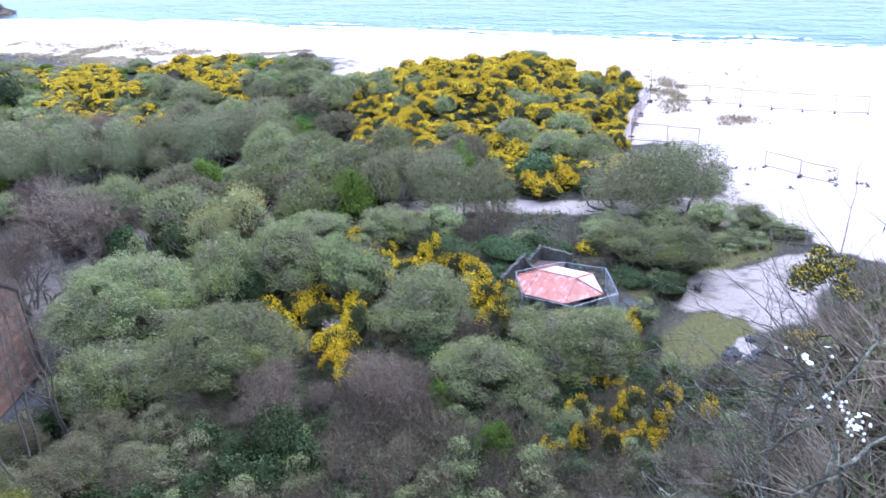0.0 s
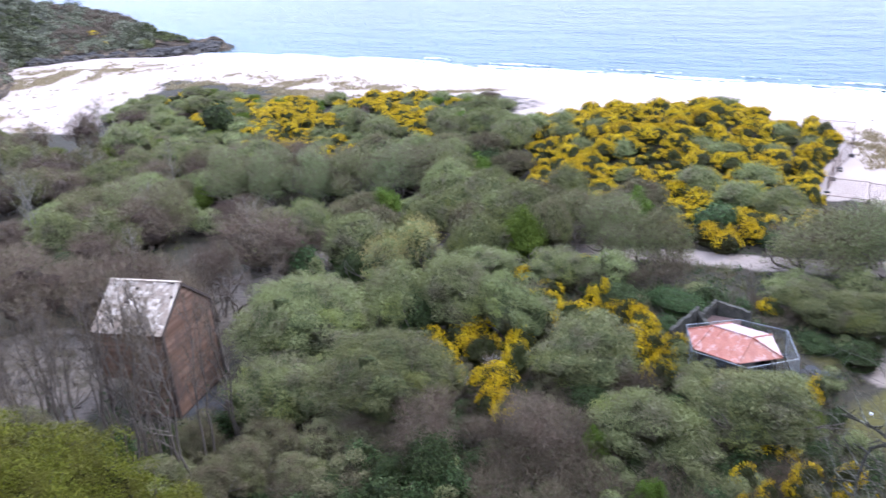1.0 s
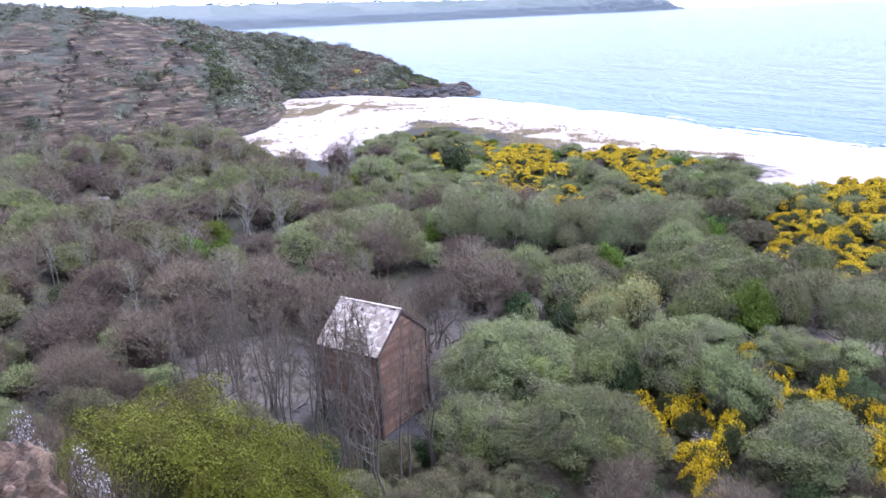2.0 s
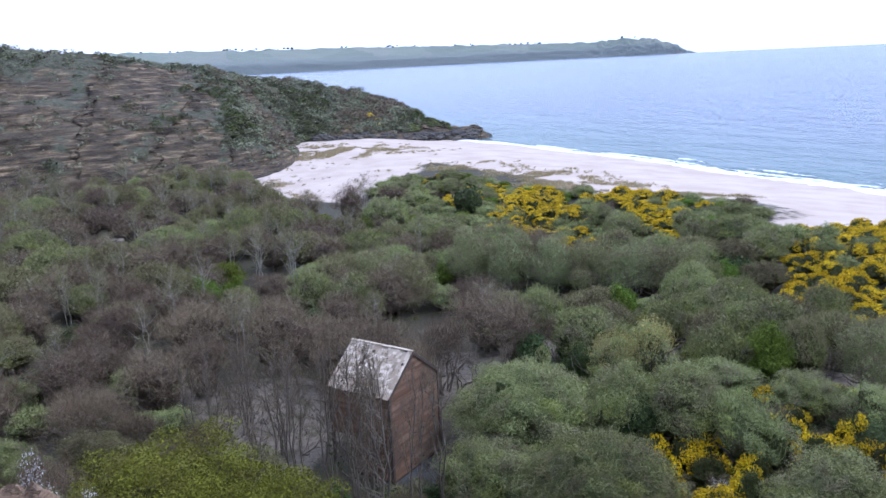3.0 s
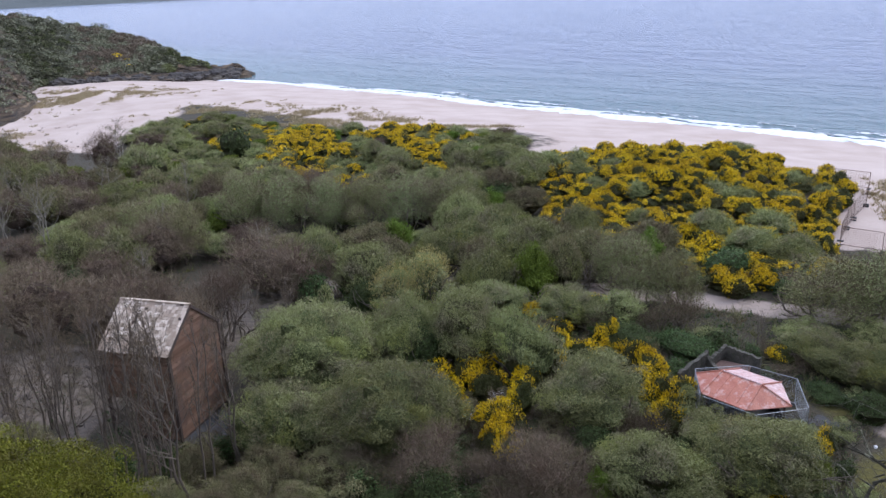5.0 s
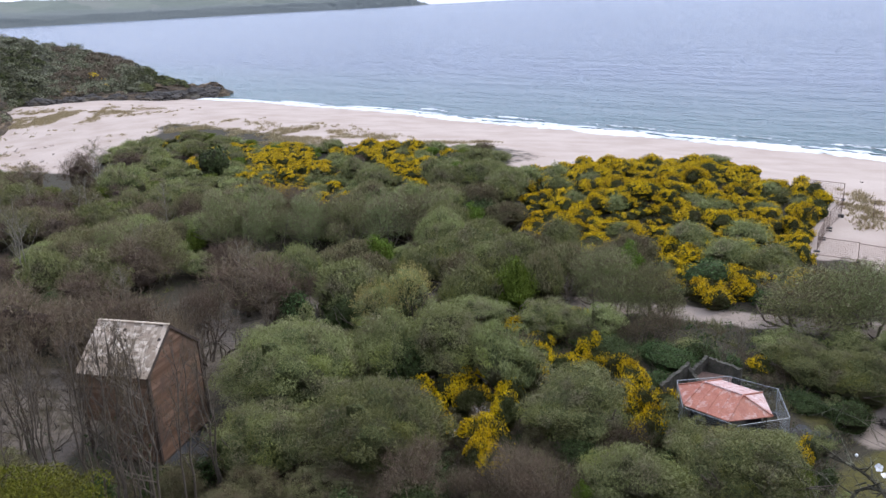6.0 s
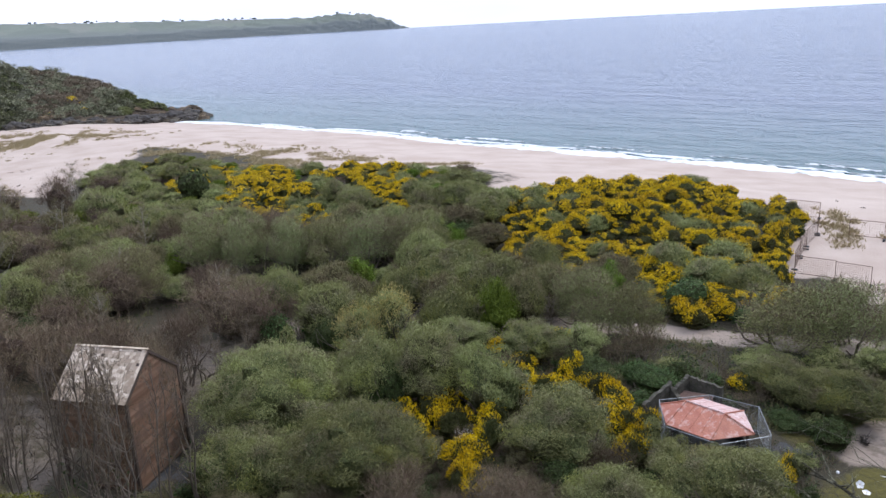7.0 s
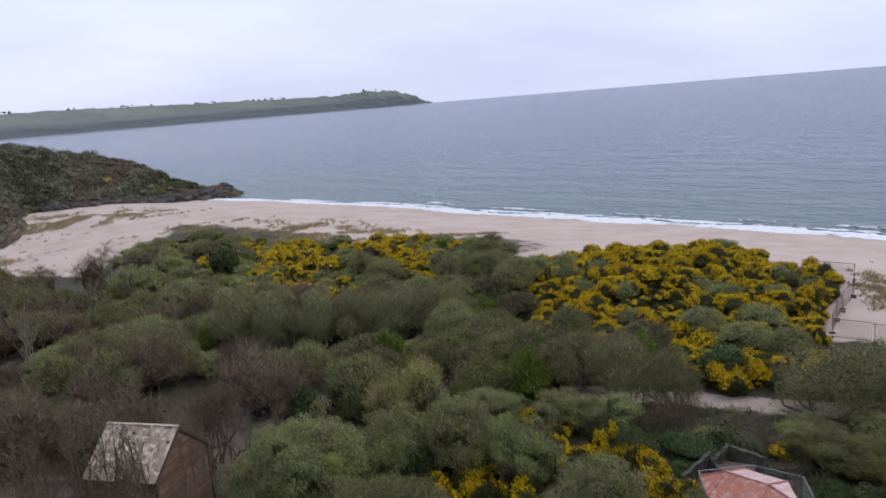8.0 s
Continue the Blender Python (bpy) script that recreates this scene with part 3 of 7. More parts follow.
HEADLAND = [
    [polar(15.4, 299, -2), polar(15.5, 300, -1.6), polar(15.5, 301, -0.8), polar(15.6, 306, -3)],
    [polar(16.0, 298, -2), polar(16.0, 301, 0.6), polar(16.0, 304, 2.0), polar(16, 318, -3)],
    [polar(16.6, 298, -2), polar(16.6, 303, 1.2), polar(16.6, 308, 3.1), polar(16.5, 325, -3)],
    [polar(17.6, 299, -2), polar(17.6, 305, 1.2), polar(17.6, 314, 1.8), polar(17.4, 335, -3)],
    [polar(18.25, 299, -2), polar(18.25, 307, 1.8), polar(18.25, 318, 2.2), polar(18, 340, -3)],
    [polar(18.6, 299, -2), polar(18.6, 308, 2.4), polar(18.6, 321, 3.6), polar(18, 350, -3)],
    [polar(19.6, 298, -1), polar(19.6, 312, 3.0), polar(19.6, 330, 4.2), polar(19, 370, -3)],
    [polar(20.3, 296, -1), polar(20.3, 315, 3.4), polar(20.3, 334, 4.6), polar(19.5, 385, -3)],
    [polar(20.5, 296, 0), polar(20.5, 318, 4.6), polar(20.5, 336, 7.6), polar(20, 395, -3)],
    [polar(21.5, 297, 0), polar(21.5, 320, 5.4), polar(21.5, 342, 9.7), polar(20.5, 410, -3)],
    [polar(23.2, 298, 0), polar(23.2, 321, 6.8), polar(23.2, 347, 13.2), polar(22, 430, -3)],
    [polar(25.0, 296, 0), polar(25.0, 321, 8), polar(25.0, 352, 16.8), polar(23.5, 440, -3)],
    [polar(28.0, 284, 0), polar(28.0, 312, 9), polar(28.0, 350, 19.8), polar(27, 460, -3)],
    [polar(28.6, 281, 0), polar(29.5, 312, 9.5), polar(30.4, 345, 23.2), polar(29, 460, 0)],
    [polar(28.9, 243, 0), polar(30.4, 276, 8.6), polar(32.2, 330, 25.1), polar(31, 460, 5)],
    [polar(30.6, 220, 0), polar(31.7, 260, 11), polar(33.2, 322, 26.0), polar(32, 460, 10)],
    [polar(32.5, 211, 0), polar(33.2, 250, 14), polar(34.4, 318, 27.6), polar(34, 460, 15)],
    [polar(36.5, 205, 0), polar(36.5, 238, 16), polar(36.5, 311, 30.2), polar(37, 460, 25)],
    [polar(41.0, 200, 0), polar(41.0, 233, 18), polar(41.0, 297, 34.3), polar(42, 460, 32)],
    [polar(47.0, 195, 0), polar(47.0, 228, 19), polar(47.0, 285, 37.2), polar(47, 460, 36)],
    [polar(60.0, 160, 0), polar(60.0, 190, 20), polar(60.0, 240, 46), polar(60, 460, 45)],
    [polar(85.0, 120, 0), polar(85.0, 140, 20), polar(85.0, 180, 48), polar(85, 460, 50)],
]


def headland_cover(p, v):
    """How bare the rock lies: the cliff west of the rib, the rib, the foot, the tip and a crag on the crest."""
    az, bare = bearing(p) + 0.8 * noise.noise(p * 0.09), 0.36
    if az > spur_line(p) and v < 1.9:
        bare = 0.51 + 0.07 * step(36, 38, az) - 0.16 * step(1.35, 1.8, v)
        if 31.2 < az < 35.0 and 5 < p.z < 22:
            bare -= 0.13 * step(5, 8, p.z) * (1 - step(34.0, 35.0, az))
        # scrub instead of rock in the gullies, part of their painted shade
        bare -= 0.16 * step(0.8, 2.6, gully(p))
        if 35.5 < az < 40.5 and 1.5 < v:
            bare = 0.56
    if spur(p) > 0.8:
        bare = 0.56
    if p.x > -135 and v < 0.35:
        bare = 0.6
    if az < 18.4 or (az < 20.4 and v < 1.0):
        bare = 0.8
    if 20.35 < az < 21.6 and v > 1.5 and p.z > 6:
        bare = 0.58
    return bare


tagged(loft("headland", HEADLAND, 380, 190, HILL, 1.8, 1.4, headland_cover, 1.8), "scrub-covered headland with bare brown rock strata", "headland", kind="structure")

FAR = [
    [polar(1.2, 4700, -2), polar(1.25, 4705, -1), polar(1.3, 4710, -1), polar(1.3, 4800, -3)],
    [polar(1.7, 4680, -2), polar(1.8, 4690, 6), polar(2.0, 4720, 12), polar(1.8, 4900, -3)],
    [polar(2.5, 4660, -2), polar(2.6, 4680, 36), polar(2.7, 4720, 50), polar(2.5, 4900, 0)],
    [polar(4.0, 4640, -2), polar(4.0, 4670, 50), polar(4.0, 4720, 84), polar(4, 4900, 40)],
    [polar(6.0, 4620, -2), polar(6.0, 4650, 50), polar(6.0, 4720, 97), polar(6, 4900, 60)],
    [polar(8.0, 4600, -2), polar(8.0, 4630, 40), polar(8.0, 4720, 81), polar(8, 4900, 60)],
    [polar(13., 4550, -2), polar(13., 4580, 40), polar(13., 4720, 92), polar(13, 4900, 70)],
    [polar(20., 4450, -2), polar(20., 4480, 40), polar(20., 4700, 108), polar(20, 4900, 80)],
    [polar(31., 4300, -2), polar(31., 4330, 45), polar(31., 4650, 128), polar(31, 4900, 90)],
    [polar(41., 4200, -2), polar(41., 4230, 50), polar(41., 4600, 140), polar(41, 4900, 100)],
    [polar(60., 4100, -2), polar(60., 4130, 50), polar(60., 4550, 145), polar(60, 4900, 100)],
]
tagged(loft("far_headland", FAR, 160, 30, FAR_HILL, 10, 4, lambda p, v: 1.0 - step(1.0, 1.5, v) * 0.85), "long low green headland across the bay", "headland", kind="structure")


# ---- plants ----
def leaf_cloud(rng, centres, radii, count, size, squash=0.8, low=-0.25, long=1.6, cup=0.35, coarse=False, tilt=0.36):
    """Small leaf blades over the outer side of round clumps: vertices and faces."""
    weight = radii ** 2
    pick = rng.choice(len(centres), count, p=weight / weight.sum())
    d = rng.normal(size=(count, 3))
    d[:, 2] = np.abs(d[:, 2]) * 1.1 + low
    d /= np.linalg.norm(d, axis=1)[:, None]
    p = centres[pick] + d * (radii[pick] * (0.8 + 0.3 * rng.random(count) + 0.25 * rng.random(count) ** 6))[:, None] * (1, 1, squash)
    n = d + rng.normal(size=(count, 3)) * tilt
    n /= np.linalg.norm(n, axis=1)[:, None]
    a = np.cross(n, rng.normal(size=(count, 3)))
    a /= np.linalg.norm(a, axis=1)[:, None]
    b = np.cross(n, a)
    s = (size * rng.uniform(0.6, 1.35, count))[:, None]
    if coarse:
        v = np.stack([p - a * s * long * 0.5, p + b * s * 0.6, p + a * s * long * 0.4 - b * s * 0.4], 1).reshape(-1, 3)
        return v, np.arange(count * 3).reshape(-1, 3)
    v = np.stack([p - a * s * long * 0.5, p + b * s * 0.5 + n * s * cup * 0.3, p + a * s * long * 0.5, p - b * s * 0.5 + n * s * cup * 0.3], 1).reshape(-1, 3)
    f = np.arange(count * 4).reshape(-1, 4)
    return v, f


def twig_cloud(rng, centres, radii, count, length, width, squash=0.85, rise=0.5):
    """Fine bare twigs, each a slim tapering blade."""
    pick = rng.choice(len(centres), count)
    d = rng.normal(size=(count, 3))
    d[:, 2] = np.abs(d[:, 2]) * 0.9 - 0.15
    d /= np.linalg.norm(d, axis=1)[:, None]
    p = centres[pick] + d * (radii[pick] * rng.uniform(0.35, 0.9, count))[:, None] * (1, 1, squash)
    g = d + rng.normal(size=(count, 3)) * 0.75 + (0, 0, rise)
    g /= np.linalg.norm(g, axis=1)[:, None]
    side = np.cross(g, rng.normal(size=(count, 3)))
    side /= np.linalg.norm(side, axis=1)[:, None]
    w = (width * rng.uniform(0.6, 1.4, count))[:, None]
    tip = p + g * (length * rng.uniform(0.5, 1.3, count))[:, None]
    v = np.stack([p - side * w, p + side * w, tip], 1).reshape(-1, 3)
    return v, np.arange(count * 3).reshape(-1, 3)


def clumps(rng, r, h, n, base=0.3):
    """Centres and radii of the clumps that make up a domed crown."""
    out = []
    while len(out) < n:
        u = rng.uniform(-1, 1, 3)
        u[2] = abs(u[2])
        q = np.linalg.norm(u)
        if 0.5 < q < 1.0:
            out.append(u)
    c = np.array(out)
    c = c * rng.uniform(0.78, 1.08, n)[:, None]
    rad = rng.uniform(0.14, 0.36, n) * r
    inner = c * (1 - rad / r * 0.62)[:, None]
    return inner * (r, r, h * (1 - base)) + (0, 0, h * base), rad


def shell_mesh(name, rng, c, rad, h, mat, base, fine, squash=0.8, shrink=0.95, crease=0.8, skirt=0.8, taper=0.0):
    """The leafy surface that wraps a plant's clumps: lobes, creases between them, and a ragged skin."""
    bm = bmesh.new()
    bmesh.ops.create_icosphere(bm, subdivisions=fine, radius=1)
    mid = np.array((0, 0, h * base))
    d = np.array([v.co for v in bm.verts])
    low = d[:, 2] < 0
    off = c - mid
    s = np.array((1, 1, squash))
    # how far each direction runs before it leaves the last clump
    dd, oo = d / s, off / s
    k = np.linalg.norm(dd, axis=1)
    dn = dd / k[:, None]
    along = dn @ oo.T
    gap = (oo ** 2).sum(1)[None] - along ** 2
    reach = np.where(gap < (rad ** 2)[None], along + np.sqrt(np.maximum((rad ** 2)[None] - gap, 0)), 0).max(1)
    mean = np.median(reach[reach > 0]) if (reach > 0).any() else rad.mean()
    reach = np.maximum(reach, mean * crease) / k * shrink
    shift = Vector(rng.uniform(-50, 50, 3))
    flat = np.hypot(d[:, 0], d[:, 1])
    side = np.median(reach[np.abs(d[:, 2]) < 0.25])
    for v, n, q in zip(bm.verts, reach, flat):
        p = v.co * float(n)
        if v.co.z < 0:
            turn = min(1.0, q * 1.35)
            turn *= 1 - taper * min(1.0, -v.co.z * 1.3)
            p = Vector((v.co.x / max(q, 1e-3) * side * turn * 0.96, v.co.y / max(q, 1e-3) * side * turn * 0.96, v.co.z * h * base * skirt))
        p *= 1 + 0.07 * noise.noise(p * 1.5 + shift) + 0.05 * noise.noise(p * 4.5 + shift) + 0.03 * noise.noise(p * 11 + shift)
        v.co = p + Vector(mid)
    me = bpy.data.meshes.new(name)
    bm.to_mesh(me)
    bm.free()
    me.materials.append(mat)
    return me


def skin(me, rng, count, low=-0.35):
    """Points and outward directions spread evenly over a mesh, leaving out its underside."""
    n = len(me.polygons)
    nor, area, co = np.zeros(n * 3), np.zeros(n), np.zeros(len(me.vertices) * 3)
    me.polygons.foreach_get("normal", nor)
    me.polygons.foreach_get("area", area)
    me.vertices.foreach_get("co", co)
    loops = np.zeros(n * 3, np.int32)
    me.loops.foreach_get("vertex_index", loops)
    nor, co, tri = nor.reshape(-1, 3), co.reshape(-1, 3), loops.reshape(-1, 3)
    area = np.where(nor[:, 2] > low, area, 0)
    pick = rng.choice(n, count, p=area / area.sum())
    a, b = rng.random(count), rng.random(count)
    flip = a + b > 1
    a, b = np.where(flip, 1 - a, a), np.where(flip, 1 - b, b)
    t = co[tri[pick]]
    p = t[:, 0] + (t[:, 1] - t[:, 0]) * a[:, None] + (t[:, 2] - t[:, 0]) * b[:, None]
    mid = np.array((0, 0, co[:, 2].mean() * 0.6))
    out = p - mid
    out /= np.linalg.norm(out, axis=1)[:, None]
    d = nor[pick] * 0.5 + out
    return p, d / np.linalg.norm(d, axis=1)[:, None]


def skin_leaves(me, rng, count, size, depth, keep=None, long=1.6, tilt=0.5):
    """Small leaves in a loose layer over a leafy mass."""
    p, d = skin(me, rng, count)
    if keep is not None:
        some = keep(p)
        p, d = p[some], d[some]
        count = len(p)
    p = p + d * (depth * (rng.random(count) ** 1.6 - 0.12))[:, None]
    n = d + rng.normal(size=(count, 3)) * tilt
    n /= np.linalg.norm(n, axis=1)[:, None]
    a = np.cross(n, rng.normal(size=(count, 3)) + (0, 0, 0.01))
    a /= np.linalg.norm(a, axis=1)[:, None]
    b = np.cross(n, a)
    s = (size * rng.uniform(0.6, 1.35, count))[:, None]
    v = np.stack([p - a * s * long * 0.5, p + b * s * 0.55, p + a * s * long * 0.5 - b * s * 0.35], 1).reshape(-1, 3)
    return v, np.arange(count * 3).reshape(-1, 3)


def skin_twigs(me, rng, count, length, width, inside=0.35, rise=0.5, spread=0.5):
    """Fine twigs that come up through a leafy mass and stand out of it."""
    p, d = skin(me, rng, count)
    g = d + rng.normal(size=(count, 3)) * spread + (0, 0, rise)
    g /= np.linalg.norm(g, axis=1)[:, None]
    k = (length * rng.uniform(0.5, 1.3, count))[:, None]
    p = p - g * k * inside
    side = np.cross(g, rng.normal(size=(count, 3)))
    side /= np.linalg.norm(side, axis=1)[:, None]
    w = (width * rng.uniform(0.6, 1.4, count))[:, None]
    v = np.stack([p - side * w, p + side * w, p + g * k], 1).reshape(-1, 3)
    return v, np.arange(count * 3).reshape(-1, 3)


def feathers(me, rng, count, length, width, depth, rise=0.9, spread=0.42, low=-0.35, keep=None):
    """Narrow upright leaves and leafy shoots that stand out of a bush on every side."""
    p, d = skin(me, rng, count, low)
    if keep is not None:
        some = keep(p)
        p, d = p[some], d[some]
        count = len(p)
    g = d * 0.75 + rng.normal(size=(count, 3)) * spread + (0, 0, rise)
    g /= np.linalg.norm(g, axis=1)[:, None]
    p = p + d * (depth * (rng.random(count) ** 1.8 - 0.1))[:, None]
    n = d + (0, 0, 0.5) + rng.normal(size=(count, 3)) * 0.3
    side = np.cross(g, n)
    side /= np.linalg.norm(side, axis=1)[:, None]
    k = (length * rng.uniform(0.5, 1.4, count))[:, None]
    w = (width * rng.uniform(0.5, 1.1, count))[:, None] * 0.5
    up = np.where(rng.random(count) < 0.5, 1.0, -1.0)[:, None]
    v = np.stack([p - side * w - g * k * up * 0.5, p + side * w - g * k * up * 0.5, p + g * k * up * 0.5], 1).reshape(-1, 3)
    return v, np.arange(count * 3).reshape(-1, 3)


def limbs_mesh(name, rng, r, h, stems, mat, thick=0.09, forks=3, lean=0.5, start=0.12):
    """Stems that fork as they rise, each a tapering tube."""
    verts, faces = [], []

    def tube(path, r0, r1, sides=5):
        base = len(verts)
        for i, p in enumerate(path):
            d = (path[min(i + 1, len(path) - 1)] - path[max(i - 1, 0)]).normalized()
            u = d.cross(Vector((0.3, 0.9, 0.1))).normalized()
            w = d.cross(u)
            k = r0 + (r1 - r0) * i / (len(path) - 1)
            verts.extend(p + (u * math.cos(2 * math.pi * s / sides) + w * math.sin(2 * math.pi * s / sides)) * k for s in range(sides))
        for i in range(len(path) - 1):
            for s in range(sides):
                a, b = base + i * sides + s, base + i * sides + (s + 1) % sides
                faces.append((a, b, b + sides, a + sides))

    def grow(p, d, length, rad, level):
        path = [p.copy()]
        steps = 4 if level < 2 else 2
        for _ in range(steps):
            d = (d + Vector(rng.normal(size=3)) * 0.16 + Vector((0, 0, 0.06))).normalized()
            p = p + d * length / steps
            path.append(p.copy())
        tube(path, rad, rad * 0.68, 6 if level == 0 else 4 if level == 1 else 3)
        if level < forks:
            for k in range(2 if level else 3):
                q = path[-1] if k == 0 else path[len(path) // 2 + (k % 2) * (level < 2)]
                e = (d + Vector(rng.normal(size=3)) * 0.5).normalized()
                grow(q, e, length * rng.uniform(0.55, 0.8), rad * 0.6, level + 1)

    for _ in range(stems):
        a = rng.uniform(0, 2 * math.pi)
        root = Vector((math.cos(a), math.sin(a), 0)) * r * start * rng.uniform(0.2, 1)
        d = Vector((math.cos(a) * lean * rng.uniform(0.5, 1.3), math.sin(a) * lean * rng.uniform(0.5, 1.3), 1)).normalized()
        grow(root - Vector((0, 0, 0.4)), d, h * 0.42, thick * rng.uniform(0.7, 1.2), 0)
    return mesh_of(name, verts, faces, mat, smooth=True)


def pole_tree(name, rng, r, h, stems, mat):
    """Straight slender stems with rising side branches; returns the mesh and the branch ends."""
    paths, ends = [], []
    for k in range(stems):
        a = rng.uniform(0, 2 * math.pi)
        root = Vector((math.cos(a), math.sin(a), 0)) * 0.35 * r * (k > 0)
        lean = Vector((rng.normal() * 0.06, rng.normal() * 0.06, 1)).normalized()
        tall = h * rng.uniform(0.8, 1.0)
        line = [root - Vector((0, 0, 0.4))]
        for i in range(1, 9):
            line.append(root + lean * tall * i / 8 + Vector(rng.normal(size=3)) * 0.09 * (i > 1))
        base = rng.uniform(0.055, 0.085)
        paths.append((line, base, 0.022, 6))
        for _ in range(15):
            z = rng.uniform(0.25, 0.97)
            i = min(7, int(z * 8))
            p = line[i].lerp(line[i + 1], z * 8 - i)
            a = rng.uniform(0, 2 * math.pi)
            out = Vector((math.cos(a), math.sin(a), rng.uniform(0.35, 1.3))).normalized()
            length = (0.45 + 1.1 * (1 - z)) * r * rng.uniform(0.6, 1.4)
            twig = [p, p + out * length * 0.5, p + out * length + Vector((0, 0, 0.22 * length))]
            paths.append((twig, 0.018 + 0.024 * (1 - z), 0.008, 3))
            for _ in range(3):
                q = twig[0].lerp(twig[1], rng.uniform(0.4, 1)) if rng.random() < 0.4 else twig[1].lerp(twig[2], rng.uniform(0, 1))
                e = (out + Vector(rng.normal(size=3)) * 0.55 + Vector((0, 0, 0.2))).normalized() * length * rng.uniform(0.25, 0.55)
                paths.append(([q, q + e * 0.5, q + e + Vector((0, 0, 0.05))], 0.013, 0.006, 3))
                ends += [q + e * 0.5, q + e]
        ends += line[5:]
    verts, faces = [], []
    for line, r0, r1, sides in paths:
        base = len(verts)
        for i, p in enumerate(line):
            d = (line[min(i + 1, len(line) - 1)] - line[max(i - 1, 0)]).normalized()
            u = d.cross(Vector((0.3, 0.9, 0.1))).normalized()
            w = d.cross(u)
            k = r0 + (r1 - r0) * i / (len(line) - 1)
            verts.extend(p + (u * math.cos(2 * math.pi * s / sides) + w * math.sin(2 * math.pi * s / sides)) * k for s in range(sides))
        for i in range(len(line) - 1):
            for s in range(sides):
                a, b = base + i * sides + s, base + i * sides + (s + 1) % sides
                faces.append((a, b, b + sides, a + sides))
    return mesh_of(name, verts, faces, mat, smooth=True), np.array(ends)


def merge(*pieces):
    """Join (verts, faces, material slot) pieces into lists."""
    verts, faces, index, n = [], [], [], 0
    for v, f, slot in pieces:
        verts.append(v)
        faces += (f + n).tolist()
        index += [slot] * len(f)
        n += len(v)
    return np.concatenate(verts), faces, index


PROTO = {}


